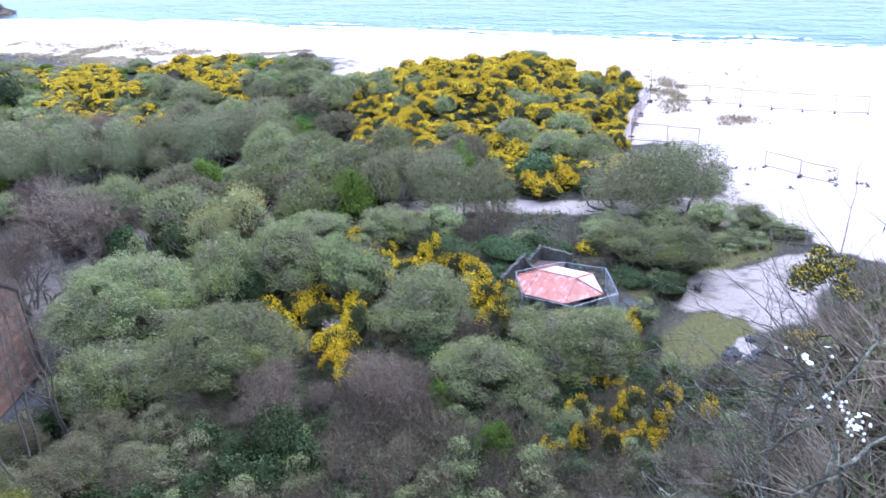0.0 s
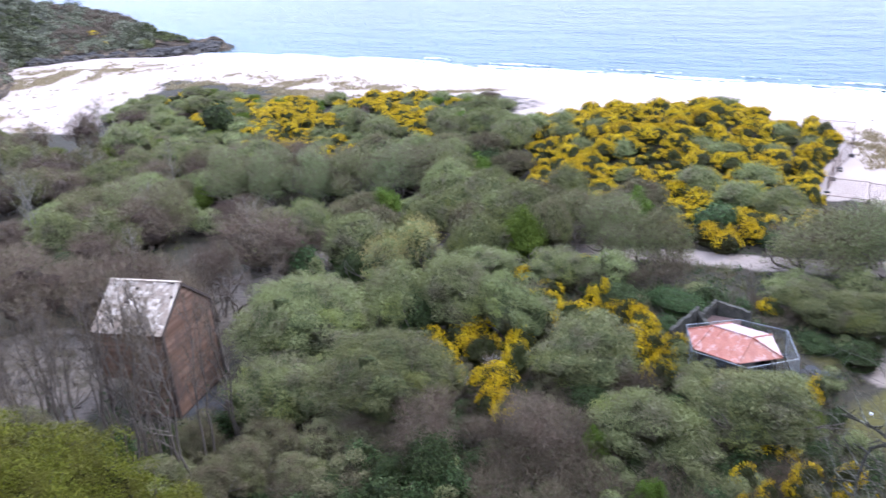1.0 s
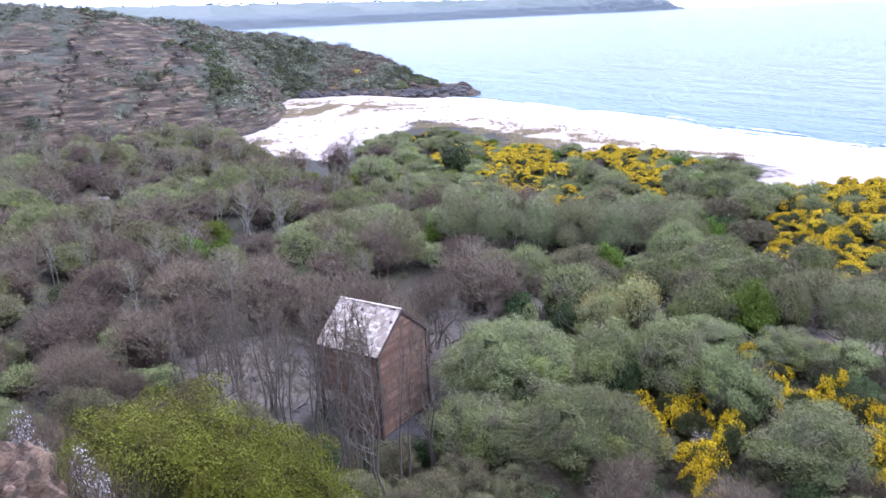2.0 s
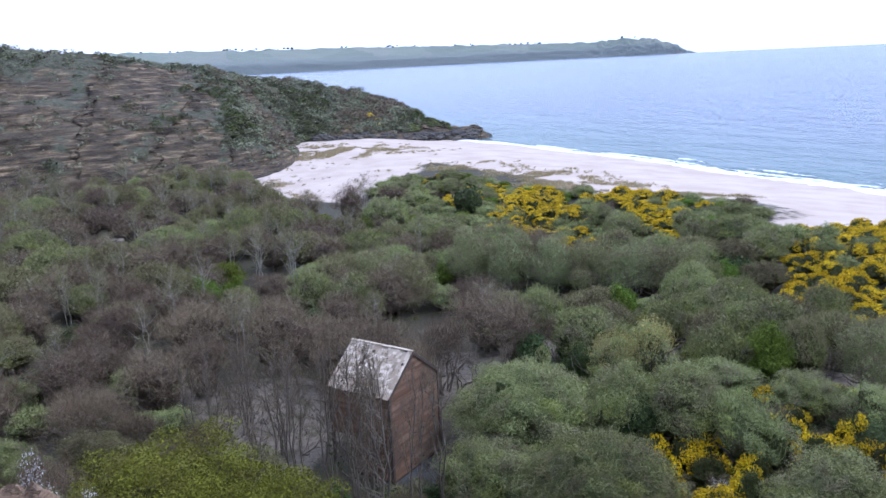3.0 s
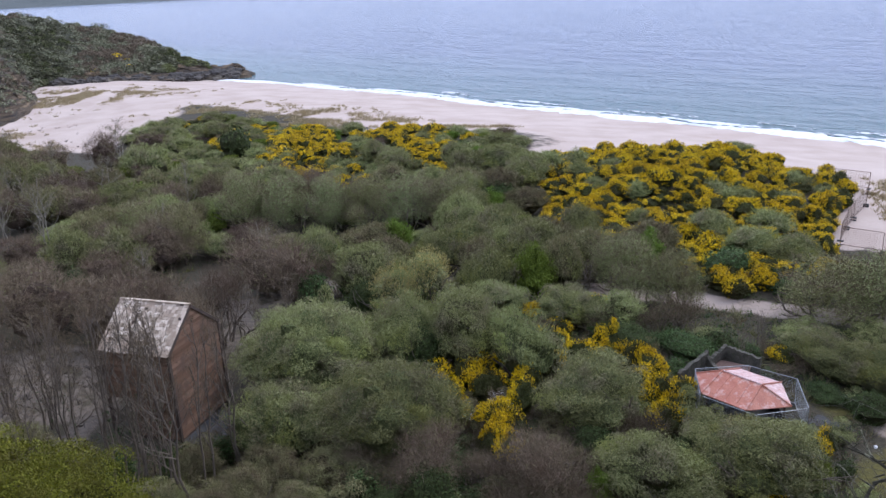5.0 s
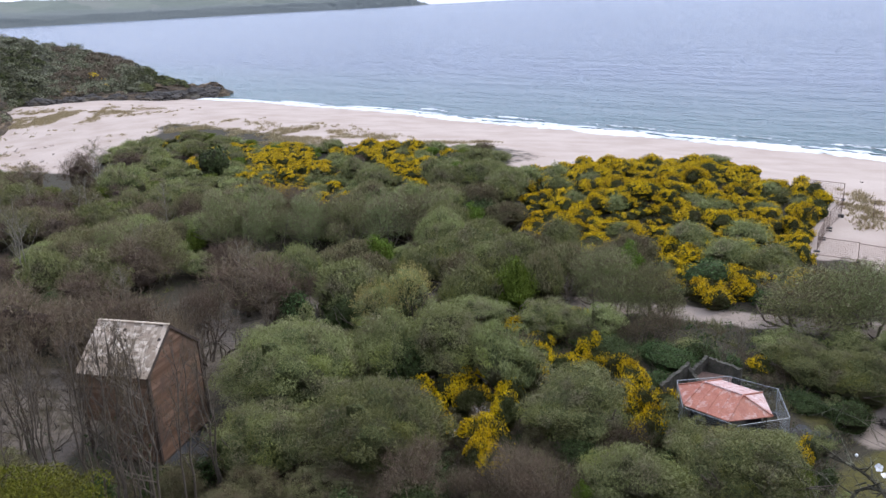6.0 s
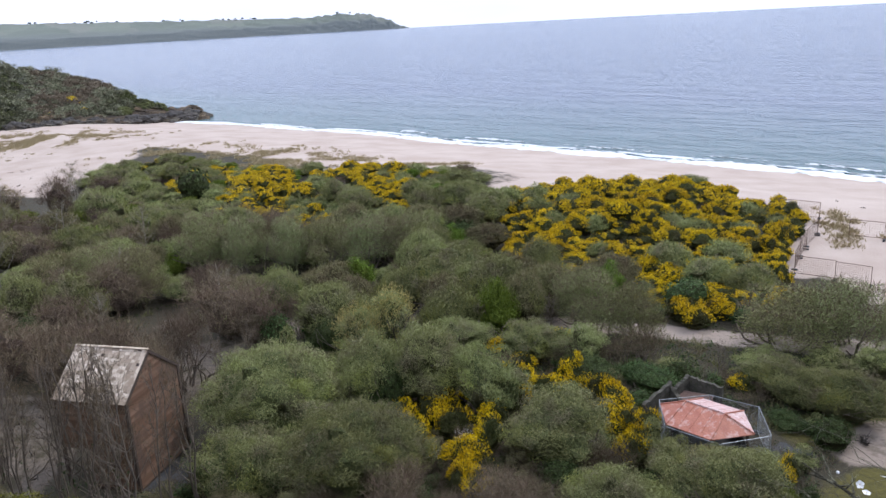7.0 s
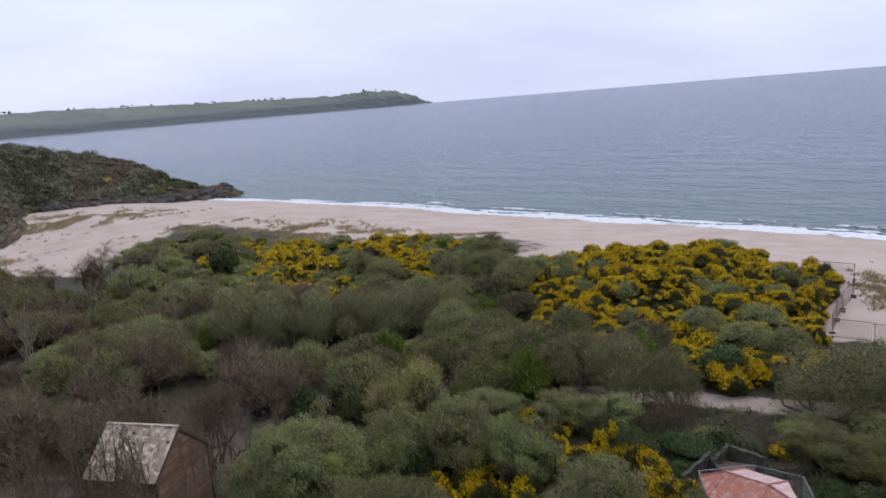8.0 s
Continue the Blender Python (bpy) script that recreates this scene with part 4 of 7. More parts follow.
def proto(kind, seed, r, h, far):
    """A plant of one kind, built once at its natural size and kept to be copied; returns its Empty."""
    rng = np.random.default_rng(seed)
    ob = new(NAMES[kind])
    ob.empty_display_size = 0.3
    rest = 0.55 if far == 2 else 1.0
    grown = 1.3 if far == 2 else 1.0
    area, dense, big = r * r * 6 * rest, (0.3 if far else 1.0), (1.6 if far else 1.0) * grown

    def leaves(c, rad, per, size, **more):
        return leaf_cloud(rng, c, rad, int(area * per * dense), size * big, coarse=True, **more)

    def twigs(c, rad, per, length, width, **more):
        return twig_cloud(rng, c, rad, int(area * per * dense), length, width * big, **more)

    def crown(first, second, *pieces):
        v, f, i = merge(*pieces)
        put("crown", mesh_of("crown", v, f, LEAF[first], LEAF[second], index=i), ob)

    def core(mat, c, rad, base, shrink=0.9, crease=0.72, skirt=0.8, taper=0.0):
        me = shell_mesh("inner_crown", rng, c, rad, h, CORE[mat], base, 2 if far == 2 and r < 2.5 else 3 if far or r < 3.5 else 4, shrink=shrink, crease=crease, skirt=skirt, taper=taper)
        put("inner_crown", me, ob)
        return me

    def cover(me, leaf, per, size, depth, **more):
        return skin_leaves(me, rng, int(area * per * (0.25 if far else 1)), size * (1.7 if far else 1) * grown, depth, **more)

    def tufts(me, per, small, large, leaves_per, size, depth):
        """Leaves gathered in small sprays that stand out from a leafy mass, with gaps between them."""
        c, d = skin(me, rng, max(12, int(area * per)), -0.3)
        c = c + d * (depth * rng.uniform(-0.3, 1.0, len(c)))[:, None]
        rad = rng.uniform(small, large, len(c)) * min(1.0, 0.35 + 0.2 * r)
        return leaf_cloud(rng, c, rad, int(area * leaves_per), size, squash=0.75, low=-0.12, long=2.0, coarse=True, tilt=0.62)

    def stand(me, per, length, width, **more):
        return skin_twigs(me, rng, int(area * per * (0.16 if far else 1)), length, width * (2.4 if far else 1) * grown, **more)

    def trunk(stems, thick, forks, lean, start=0.12, bark=BARK):
        put("trunk", limbs_mesh("trunk", rng, r, h, stems, bark, thick, 1 if far else forks, lean, start), ob)

    if kind in ("sallow", "budding_sallow", "catkin_sallow", "lime_bush", "evergreen_bush"):
        leaf = {"sallow": "willow", "budding_sallow": "brown", "catkin_sallow": "willow", "lime_bush": "lime", "evergreen_bush": "dark"}[kind]
        c, rad = clumps(rng, r, h, int(30 + r * 14), 0.28)
        rad *= rng.uniform(0.72, 1.12, len(rad))
        if leaf != "dark":
            loose = rng.random(len(c)) < 0.45
            c[loose] += rng.normal(size=(loose.sum(), 3)) * (0.1 * r, 0.1 * r, 0.09 * h)
            rad[loose] *= 0.8
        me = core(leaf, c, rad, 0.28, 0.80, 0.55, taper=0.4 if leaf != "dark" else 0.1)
        if leaf == "dark":
            blades = cover(me, leaf, 85, 0.092, 0.6)
        else:
            blades = feathers(me, rng, int(area * (105 if far else 90)), (0.34 if far else 0.22) * grown, (0.062 if far else 0.036) * grown, 0.9, rise=0.8 if far else 0.6, spread=0.6)
        pieces = [(*blades, 0)]
        if leaf != "dark":
            pieces += [(*tufts(me, 1.7, 0.34, 0.8, 34 if far else 300, (0.10 if far else 0.054) * grown, 0.3 if far else 0.6), 0),
                       (*feathers(me, rng, int(area * (3 if far else 14)), 0.75, (0.06 if far else 0.024) * grown, 0.9, rise=1.3, spread=0.5, low=0.0), 0)]
        crown(leaf, "twig", *pieces, (*stand(me, {"sallow": 26, "catkin_sallow": 24, "budding_sallow": 60}.get(kind, 5), 0.6, 0.006), 1))
        if kind == "catkin_sallow":
            v, f = feathers(me, rng, int(area * 170), 0.16, 0.065, 1.5, low=0.0, keep=lambda p: np.sin(p[:, 0] * 1.3 + 1) + np.cos(p[:, 1] * 1.1) + 0.3 * rng.normal(size=len(p)) > 0.0)
            put("catkin", mesh_of("catkin", v, f, LEAF["catkin"]), ob, "pale cream catkins")
        trunk(5, 0.07 + 0.012 * r, 2, 0.55)
    elif kind == "olive_tree":
        c, rad = clumps(rng, r, h, 60, 0.3)
        me = core("olive", c, rad, 0.3, 0.76, 0.4)
        crown("olive", "twig", (*skin_leaves(me, rng, int(area * 160), 0.038, 0.8, long=1.8, tilt=0.6), 0), (*tufts(me, 2.6, 0.25, 0.75, 820, 0.042, 0.9), 0), (*stand(me, 25, 0.5, 0.005), 1))
        trunk(5, 0.14, 2, 0.4)
    elif kind == "open_sallow":
        c, rad = clumps(rng, r, h, int(26 + r * 10), 0.24)
        crown("grey_willow", "twig", (*leaf_cloud(rng, c, rad * 1.1, int(area * (330 if far else 340)), 0.066 if far else 0.052, coarse=True, low=-0.5, tilt=0.6), 0), (*twigs(c, rad * 1.2, 200, 0.9, 0.008), 1))
        trunk(9, 0.1, 4, 0.85, 0.35)
    elif kind in ("bare_tree", "thorn_bush"):
        c, rad = clumps(rng, r, h, int(26 + r * 10), 0.36)
        crown("twig" if kind == "bare_tree" else "dark_twig", "brown" if kind == "bare_tree" else "dark", (*twigs(c, rad * 1.25, 125 if far else 90 if kind == "bare_tree" else 70, 1.1 if kind == "bare_tree" else 0.9, 0.010 if far else 0.0075, rise=0.65), 0), (*leaves(c, rad * 1.1, 9, 0.07), 1))
        if far and r > 2.5:
            core("bare", c, rad * 0.8, 0.45, 0.62)
        trunk(6, 0.085, 3 if r < 2.5 else 4, 0.5)
    elif kind in ("thin_tree", "birch"):
        pale = kind == "birch"
        me, ends = pole_tree("trunk", rng, r, h, 2, PALE_BARK if pale else BARK)
        put("trunk", me, ob)
        low = np.array([(rng.normal() * 0.15, rng.normal() * 0.15, h * z) for z in np.linspace(0.08, 0.5, 9)])
        crown("brown" if pale else "dark_twig", "ivy", (*twig_cloud(rng, ends, np.full(len(ends), 0.3 if pale else 0.22), 900 if pale else 900, 0.5, 0.014 if pale else 0.006), 0), (*leaf_cloud(rng, low, np.full(9, 0.13), 120 if seed == 82 else 30, 0.07, coarse=True), 1))
    elif kind == "gorse_bush":
        c, rad = clumps(rng, r, h, int(24 + r * 9), 0.25)
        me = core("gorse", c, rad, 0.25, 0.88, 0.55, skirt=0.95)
        bare = {91: -0.75, 92: -0.2, 93: 0.4}[seed] if far else 0.05
        lush = lambda p: np.sin(p[:, 0] * 3.1 + seed) + np.sin(p[:, 1] * 2.7 + 2 * seed) + (3.0 if far else 1.6) * (p[:, 2] / h - 0.62) + rng.normal(size=len(p)) * 0.35 > bare
        spines = feathers(me, rng, int(area * (60 if far else 150)), (0.24 if far else 0.17) * grown, (0.07 if far else 0.045) * grown, 0.3, rise=0.5, spread=0.6)
        gold = feathers(me, rng, int(area * (150 if far else 330)), (0.165 if far else 0.14) * grown, (0.092 if far else 0.075) * grown, 0.4, rise=0.35, spread=0.75, low=0.12 if far else -0.3, keep=lush if far else lambda p: lush(p) & (p[:, 2] > 0.42 * h))
        crown("gorse", "flower", (*spines, 0), (*gold, 1))
    elif kind == "leggy_gorse":
        c, rad = clumps(rng, r, h, 14, 0.86)
        crown("gorse", "flower", (*leaves(c, rad, 900, 0.03, long=2.4), 0), (*leaves(c, rad * 1.07, 500, 0.026, low=0.1, long=1.3), 1), (*twigs(c, rad * 1.1, 300, 0.12, 0.003), 0))
        trunk(3, 0.025, 3, 0.1)
    elif kind == "blackthorn":
        c, rad = clumps(rng, r, h, 60, 0.3)
        some = rng.random(len(c)) < 0.35
        crown("twig", "white", (*twigs(c, rad * 1.2, 2800, 0.34, 0.0034), 0), (*leaves(c[some] + rng.normal(size=(some.sum(), 3)) * 0.1, rad[some] * 0.45, 34, 0.022, long=1.0), 1), (*leaves(c, rad, 4200, 0.024, tilt=0.8), 2))
        ob.children[-1].data.materials.append(LEAF["moss"])
        core("dark", c, rad * 0.9, 0.4, 0.86 if r > 1 else 0.8)
        trunk(12, 0.004 + 0.016 * r, 5, 0.6, 0.4, LICHEN_BARK)
    elif kind == "white_bush":
        c, rad = clumps(rng, r, h, 20, 0.3)
        crown("twig", "white", (*twigs(c, rad * 1.1, 220, 0.4, 0.005), 0), (*leaves(c, rad * 1.05, 330, 0.034, long=1.0), 1))
        trunk(4, 0.04, 2, 0.5)
    PROTO[kind, seed, far] = (ob, r, h)
    return ob


NAMES = {"sallow": "willow_bush", "budding_sallow": "budding_bush", "catkin_sallow": "willow_tree", "open_sallow": "willow_tree", "lime_bush": "leafy_bush", "olive_tree": "leafy_tree",
         "evergreen_bush": "evergreen_bush", "bare_tree": "bare_tree", "thorn_bush": "thorn_bush", "thin_tree": "slender_tree", "birch": "birch_tree", "gorse_bush": "gorse_bush", "white_bush": "blossom_bush", "leggy_gorse": "gorse_bush", "blackthorn": "blackthorn_bush"}
LABELS = {
    "sallow": ("rounded grey-green willow bush in early leaf", "bush"),
    "budding_sallow": ("brown-green willow bush with opening buds", "bush"),
    "catkin_sallow": ("willow tree with pale creamy catkins", "tree"),
    "open_sallow": ("spreading grey-green willow with bare trunks showing below its crown", "tree"),
    "lime_bush": ("bush in fresh bright green spring leaf", "bush"),
    "olive_tree": ("broad tree in yellow-green young leaf on the slope", "tree"),
    "evergreen_bush": ("dense dark green evergreen bush", "bush"),
    "bare_tree": ("leafless purple-brown tree with a dense twiggy crown", "tree"),
    "thorn_bush": ("leafless dark brown thorn bush with tangled twigs", "bush"),
    "birch": ("slender pale-stemmed birch with a thin brown twiggy crown", "tree"),
    "thin_tree": ("slender leafless tree with ivy on its stem", "tree"),
    "gorse_bush": ("gorse bush covered in bright yellow flowers", "bush"),
    "leggy_gorse": ("leggy gorse with yellow flowers on bare stems", "bush"),
    "blackthorn": ("tangled grey blackthorn bush with white blossoms", "bush"),
    "white_bush": ("small blackthorn bush in white blossom", "bush"),
}
# natural sizes of the plants that the rest are copied from: (radius, height) by seed
SIZES = {
    "sallow": ((7, 1.2, 1.5), (1, 2.0, 3.6), (2, 2.1, 3.4), (3, 3.6, 5.5), (4, 3.8, 6.0), (5, 3.4, 5.2), (6, 5.6, 6.8)),
    "budding_sallow": ((11, 3.4, 5.5), (12, 3.8, 5.8), (13, 1.1, 1.3)),
    "catkin_sallow": ((21, 2.4, 6.5),),
    "open_sallow": ((31, 4.0, 6.5), (32, 3.6, 6.0)),
    "lime_bush": ((41, 2.4, 5.0),),
    "olive_tree": ((51, 5.0, 8.5),),
    "evergreen_bush": ((61, 2.4, 3.4), (62, 2.8, 3.0), (63, 1.4, 1.8)),
    "bare_tree": ((71, 3.2, 6.0), (72, 3.8, 6.2), (73, 3.4, 5.6), (75, 2.1, 3.4)),
    "thorn_bush": ((74, 1.3, 2.0), (76, 1.9, 2.7)),
    "birch": ((85, 1.5, 7.0), (86, 1.7, 8.0)),
    "thin_tree": ((81, 1.6, 7.5), (82, 1.5, 7.0)),
    "gorse_bush": ((91, 1.5, 1.9), (92, 1.7, 2.1), (93, 1.3, 1.8)),
    "leggy_gorse": ((97, 0.7, 5.5),),
    "blackthorn": ((96, 0.6, 2.4), (98, 1.7, 4.4), (99, 2.2, 6.0)),
    "white_bush": ((95, 1.1, 1.8),),
}
USED, TAKEN, DRIFT = set(), [], []
chance = random.Random(7)


def plant(kind, x, y, r, h, group=""):
    """Set a plant of that radius and height on the ground at x, y."""
    seed, r0, h0 = min(SIZES[kind], key=lambda s: abs(math.log(s[1] / r)) + 0.25 * chance.random())
    far = (math.hypot(x, y) > 66) + (math.hypot(x, y) > 105)
    if (kind, seed, far) not in PROTO:
        tagged(proto(kind, seed, r0, h0, far), *LABELS[kind], group=group or NAMES[kind] + " thicket")
    ob = PROTO[kind, seed, far][0]
    wide = chance.uniform(0.78, 1.28)
    if kind == "gorse_bush" and far == 2:
        TAKEN.append((x, y, r))
        DRIFT.append((ob, pose(x, y, land(x, y) - 0.1, 0, 0, chance.uniform(0, 360)) @ Matrix.Diagonal((r / r0 * wide, r / r0 / wide, h / h0, 1))))
        return ob
    m = pose(x, y, land(x, y) - 0.1, chance.uniform(-3, 3), chance.uniform(-3, 3), chance.uniform(0, 360)) @ Matrix.Diagonal((r / r0 * wide, r / r0 / wide, h / h0, 1))
    TAKEN.append((x, y, r))
    if (kind, seed, far) not in USED:
        USED.add((kind, seed, far))
        ob.matrix_basis = m
        return ob
    made = ob.copy()
    scene.collection.objects.link(made)
    made.matrix_basis = m
    for child in ob.children:
        c = child.copy()
        scene.collection.objects.link(c)
        c.parent = made
    return made


WILLOWS = [(-12.5, 52.2, 6.0, 7), (-5.9, 43.7, 5.2, 6.3), (-12.6, 43.2, 3.6, 5.5), (7.1, 46.5, 4.2, 5), (9.2, 37.5, 3.2, 5), (15.1, 38.6, 4.0, 5),
           (2.7, 52.5, 2.6, 6), (-5.8, 54.7, 3.4, 7), (-1.3, 55.2, 4.0, 6.5), (25.1, 51.6, 3.3, 4), (27.4, 49.3, 3.3, 4.5)]
OPEN_WILLOWS = [(-28.1, 94, 4.4, 8), (-22.6, 92, 4.2, 7.5), (-17.8, 92.4, 4.0, 7.5), (-13.1, 90.6, 4.0, 7.5), (-8.6, 91, 3.8, 7), (-4.2, 91.2, 3.6, 6.5), (-38.6, 84.5, 3.8, 7), (-32.6, 82, 3.6, 7), (13.2, 66.5, 3.8, 7), (29.1, 61.0, 4.8, 6), (33.0, 59.6, 4.3, 6.5), (16.7, 64.8, 2.8, 6)]
BROAD_WILLOWS = [(0.5, 67.5, 3.2, 6.2), (5.4, 74.9, 4.2, 6), (-1.3, 77.3, 3.7, 6), (10.2, 72.5, 3.4, 6), (7.5, 69.2, 2.9, 6.5)]
FAR_WILLOWS = [(2.2, 109.5, 3.6, 5), (5.8, 100, 3.6, 5.0), (9.9, 108, 2.6, 3.2), (-6.0, 103, 3.4, 5), (-1.5, 109, 3.6, 5), (-3.0, 115, 3.0, 4.5), (-11.5, 113, 3.2, 4.5), (5.0, 113, 3.0, 4.0), (6.5, 103.4, 3.8, 4.6), (-28.3, 107.3, 4.8, 5), (-9.6, 94.4, 4.2, 5.5), (-15.0, 93.4, 4.8, 5.5), (-5.6, 96.8, 3.2, 5), (-13.3, 117.0, 3.4, 4),
               (27.0, 76.0, 3.2, 3.4), (24.2, 80.0, 3.4, 3.6), (30.4, 80.4, 2.6, 2.6), (13.6, 106.0, 2.4, 3.2), (18.4, 90.6, 1.7, 2.6), (17.4, 102.0, 2.0, 1.7), (29.9, 73.2, 3.2, 3.5), (-16.4, 77.5, 2.9, 5), (-31.3, 95.2, 4.4, 5), (-10.1, 68.9, 4.2, 6), (10.7, 81.4, 3.0, 5),
               (35.0, 107.5, 3.0, 2.6), (-15.6, 119, 2.8, 4.6), (-12.5, 115.3, 2.8, 4.6), (-1.2, 96.4, 3.4, 5.5), (-17.2, 80.6, 2.2, 4.2), (0.5, 131.0, 4.0, 1.9), (7.0, 127.0, 3.0, 1.8), (-60.7, 154, 4, 4.0), (-63, 163, 3.8, 3.6), (-55, 166, 4, 3.4), (-66.5, 157, 3, 3.2), (-50, 151, 3.6, 4.2), (-56, 146, 3.6, 4.4), (-47, 158, 3.2, 3.2), (-53, 138, 3.6, 4.6)]
LEFT_WILLOWS = [(-78.0, 97.4, 6.5, 6), (-87.0, 84.5, 6.0, 6), (-46.4, 97.8, 5.1, 6), (-42.5, 77.0, 3.9, 6), (-50.4, 74.2, 3.0, 5), (-84.7, 138.0, 5.1, 4), (-33.5, 106.0, 3.6, 5), (-43.1, 115.8, 4.0, 4),
                (-13.2, 59.0, 1.4, 4), (-112, 171, 3.6, 3.2), (-117, 177, 3.4, 3), (-105, 164, 3.0, 3), (-122, 182, 3.4, 3), (-112, 150, 5, 5), (-128, 152, 5, 5)]
BARE = [(-42.4, 55.0, 3.1, 6), (-56.9, 61.0, 4.2, 6.5), (-20.2, 70.6, 4.6, 6.5), (-17.0, 68.0, 3.0, 6.0), (-21.3, 60.2, 2.6, 7), (-28.3, 62.0, 4.4, 7), (-37.9, 61.7, 4.4, 7), (-47.2, 61.7, 4.3, 7), (-28.4, 108.7, 4.5, 5), (-16.5, 96.4, 4.3, 5), (-6.6, 92.2, 3.7, 5),
        (-72.8, 66.5, 4.3, 6), (-56.9, 104.4, 5.2, 6), (-43.5, 50.9, 3.8, 6), (-51.4, 49.1, 4.0, 6), (-33.7, 79.2, 4.1, 6.5), (-44.2, 43.3, 3.7, 6), (3.2, 38.3, 2.9, 4.2), (-3.3, 38.8, 2.9, 4.6)]
SLENDER = [(-19.6, 38.0, 1.6, 12.5), (-18.2, 38.6, 1.5, 12.2), (-17.0, 37.4, 1.6, 12), (-16.0, 39.4, 1.5, 11.0), (-21.0, 39.0, 1.7, 11.6), (-22.6, 41.0, 1.6, 11.2), (-18.9, 40.2, 1.7, 11.8), (-20.4, 41.4, 1.7, 11.4), (-15.2, 41.6, 1.6, 10.5), (-24.2, 40.2, 1.6, 10.6), (-26.0, 42.4, 1.6, 10.0), (-29.8, 47, 1.5, 8.5),
           (-31.5, 43, 1.5, 8.0), (-25.6, 37.0, 1.4, 8.5), (-34.4, 49.7, 1.5, 7.5), (-16.4, 53.0, 1.2, 7.5), (-15.4, 57.0, 1.2, 7), (-36.5, 46, 1.5, 7.5),
           (21.4, 57.1, 0.9, 3.2), (19.1, 53.6, 0.8, 3.0), (9.4, 66.0, 1.1, 4.5)]
BARE += [(-26.0, 57.5, 2.3, 6.0), (-22.0, 56.0, 2.4, 6.2), (-13.4, 69.6, 1.3, 4.2), (-31.5, 59.5, 2.6, 5.6)]
for row in WILLOWS:
    plant("sallow", *row)
for row in OPEN_WILLOWS:
    plant("open_sallow", *row, group="spreading willows")
for k, row in enumerate(BROAD_WILLOWS):
    plant("sallow" if k < 3 else "budding_sallow", *row)
for row in FAR_WILLOWS + LEFT_WILLOWS:
    plant("sallow", *row)
for row in BARE:
    plant("bare_tree", *row)
for row in SLENDER:
    plant("thin_tree", *row)
for row in [(4.8, 67.5, 2.6, 6), (-52.5, 76.3, 2.4, 5), (6.1, 37.0, 1.0, 3), (-45.6, 99.8, 4.0, 6)]:
    plant("lime_bush", *row)
for row in [(-18.6, 40.6, 1.5, 2.4), (-22.0, 40.0, 1.6, 2.6), (-25.2, 39.0, 1.4, 2.4), (-16.4, 42.4, 1.2, 2.0), (-40.3, 130.5, 4.4, 6.0), (-10.4, 64.4, 2.1, 4.6), (-4.7, 53.7, 2.3, 5), (-15.0, 66.4, 2.0, 4.6), (-12.3, 69.4, 1.5, 4.0), (-3.2, 36.0, 2.3, 4), (23.3, 71.5, 3.1, 3), (11.0, 58.1, 3.2, 2.3), (15.8, 55.9, 2.7, 2.0), (2.7, 94.4, 2.8, 4), (24.7, 45.8, 1.8, 2.4)]:
    plant("evergreen_bush", *row)
for row in [(-4.6, 63.6, 2.6, 7.5), (-7.2, 62.5, 2.0, 6.4), (15.0, 41.4, 1.4, 3.8)]:
    plant("catkin_sallow", *row)
plant("white_bush", 1.1, 47.3, 1.2, 2.4)
plant("white_bush", -1.2, 46.6, 1.0, 2.2)
plant("olive_tree", -15.6, 17.6, 4.9, 9.0)
plant("olive_tree", -12.6, 18.2, 3.6, 8.6)
MID_GORSE = [(-3.4, 51.1), (-2.5, 49.2), (-1.4, 51.6), (-0.4, 52.4), (-2.0, 46.9), (0.2, 49.8), (0.8, 46.0), (1.5, 44.3), (0.7, 42.6), (1.4, 41.1), (2.0, 43.6), (4.9, 56.0), (6.0, 55.2), (4.9, 52.6), (7.4, 53.7), (9.7, 57.4), (10.2, 54.7), (11.4, 52.9), (11.9, 51.3), (10.0, 49.5), (11.5, 47.9), (12.1, 47.1), (11.9, 45.1), (13.2, 47.8), (11.2, 44.5), (3.1, 49.7), (2.6, 47.7)]
for x, y in MID_GORSE:
    plant("gorse_bush", x, y, chance.uniform(1.15, 1.6), chance.uniform(2.4, 3.0), "gorse in the scrub")
for x, y in [(21.8, 79.8), (24.9, 78.2), (23.1, 68.9), (33.6, 73.2), (35.4, 82.3), (4.3, 63.0), (19.6, 41.3), (20.2, 42.0)]:
    plant("gorse_bush", x, y, chance.uniform(0.7, 1.1) if y < 45 else chance.uniform(1.1, 1.6), chance.uniform(1.8, 2.6), "gorse in the scrub")


# gorse along the foot of the hill
for x, y in [(9.0, 83.0), (11.3, 81.4), (13.7, 79.5), (16.1, 80.2), (17.9, 78.9), (18.5, 70.6), (20.3, 71.6), (21.9, 68.8), (22.9, 67.1), (22.7, 72.5), (29.4, 66.7), (30.9, 66.5), (33.4, 68.8), (31.3, 73.9), (31.7, 70.3), (33.6, 85.0), (8.0, 84.7), (11.0, 86.5)]:
    plant("gorse_bush", x, y, chance.uniform(1.4, 2.0), chance.uniform(1.7, 2.4))

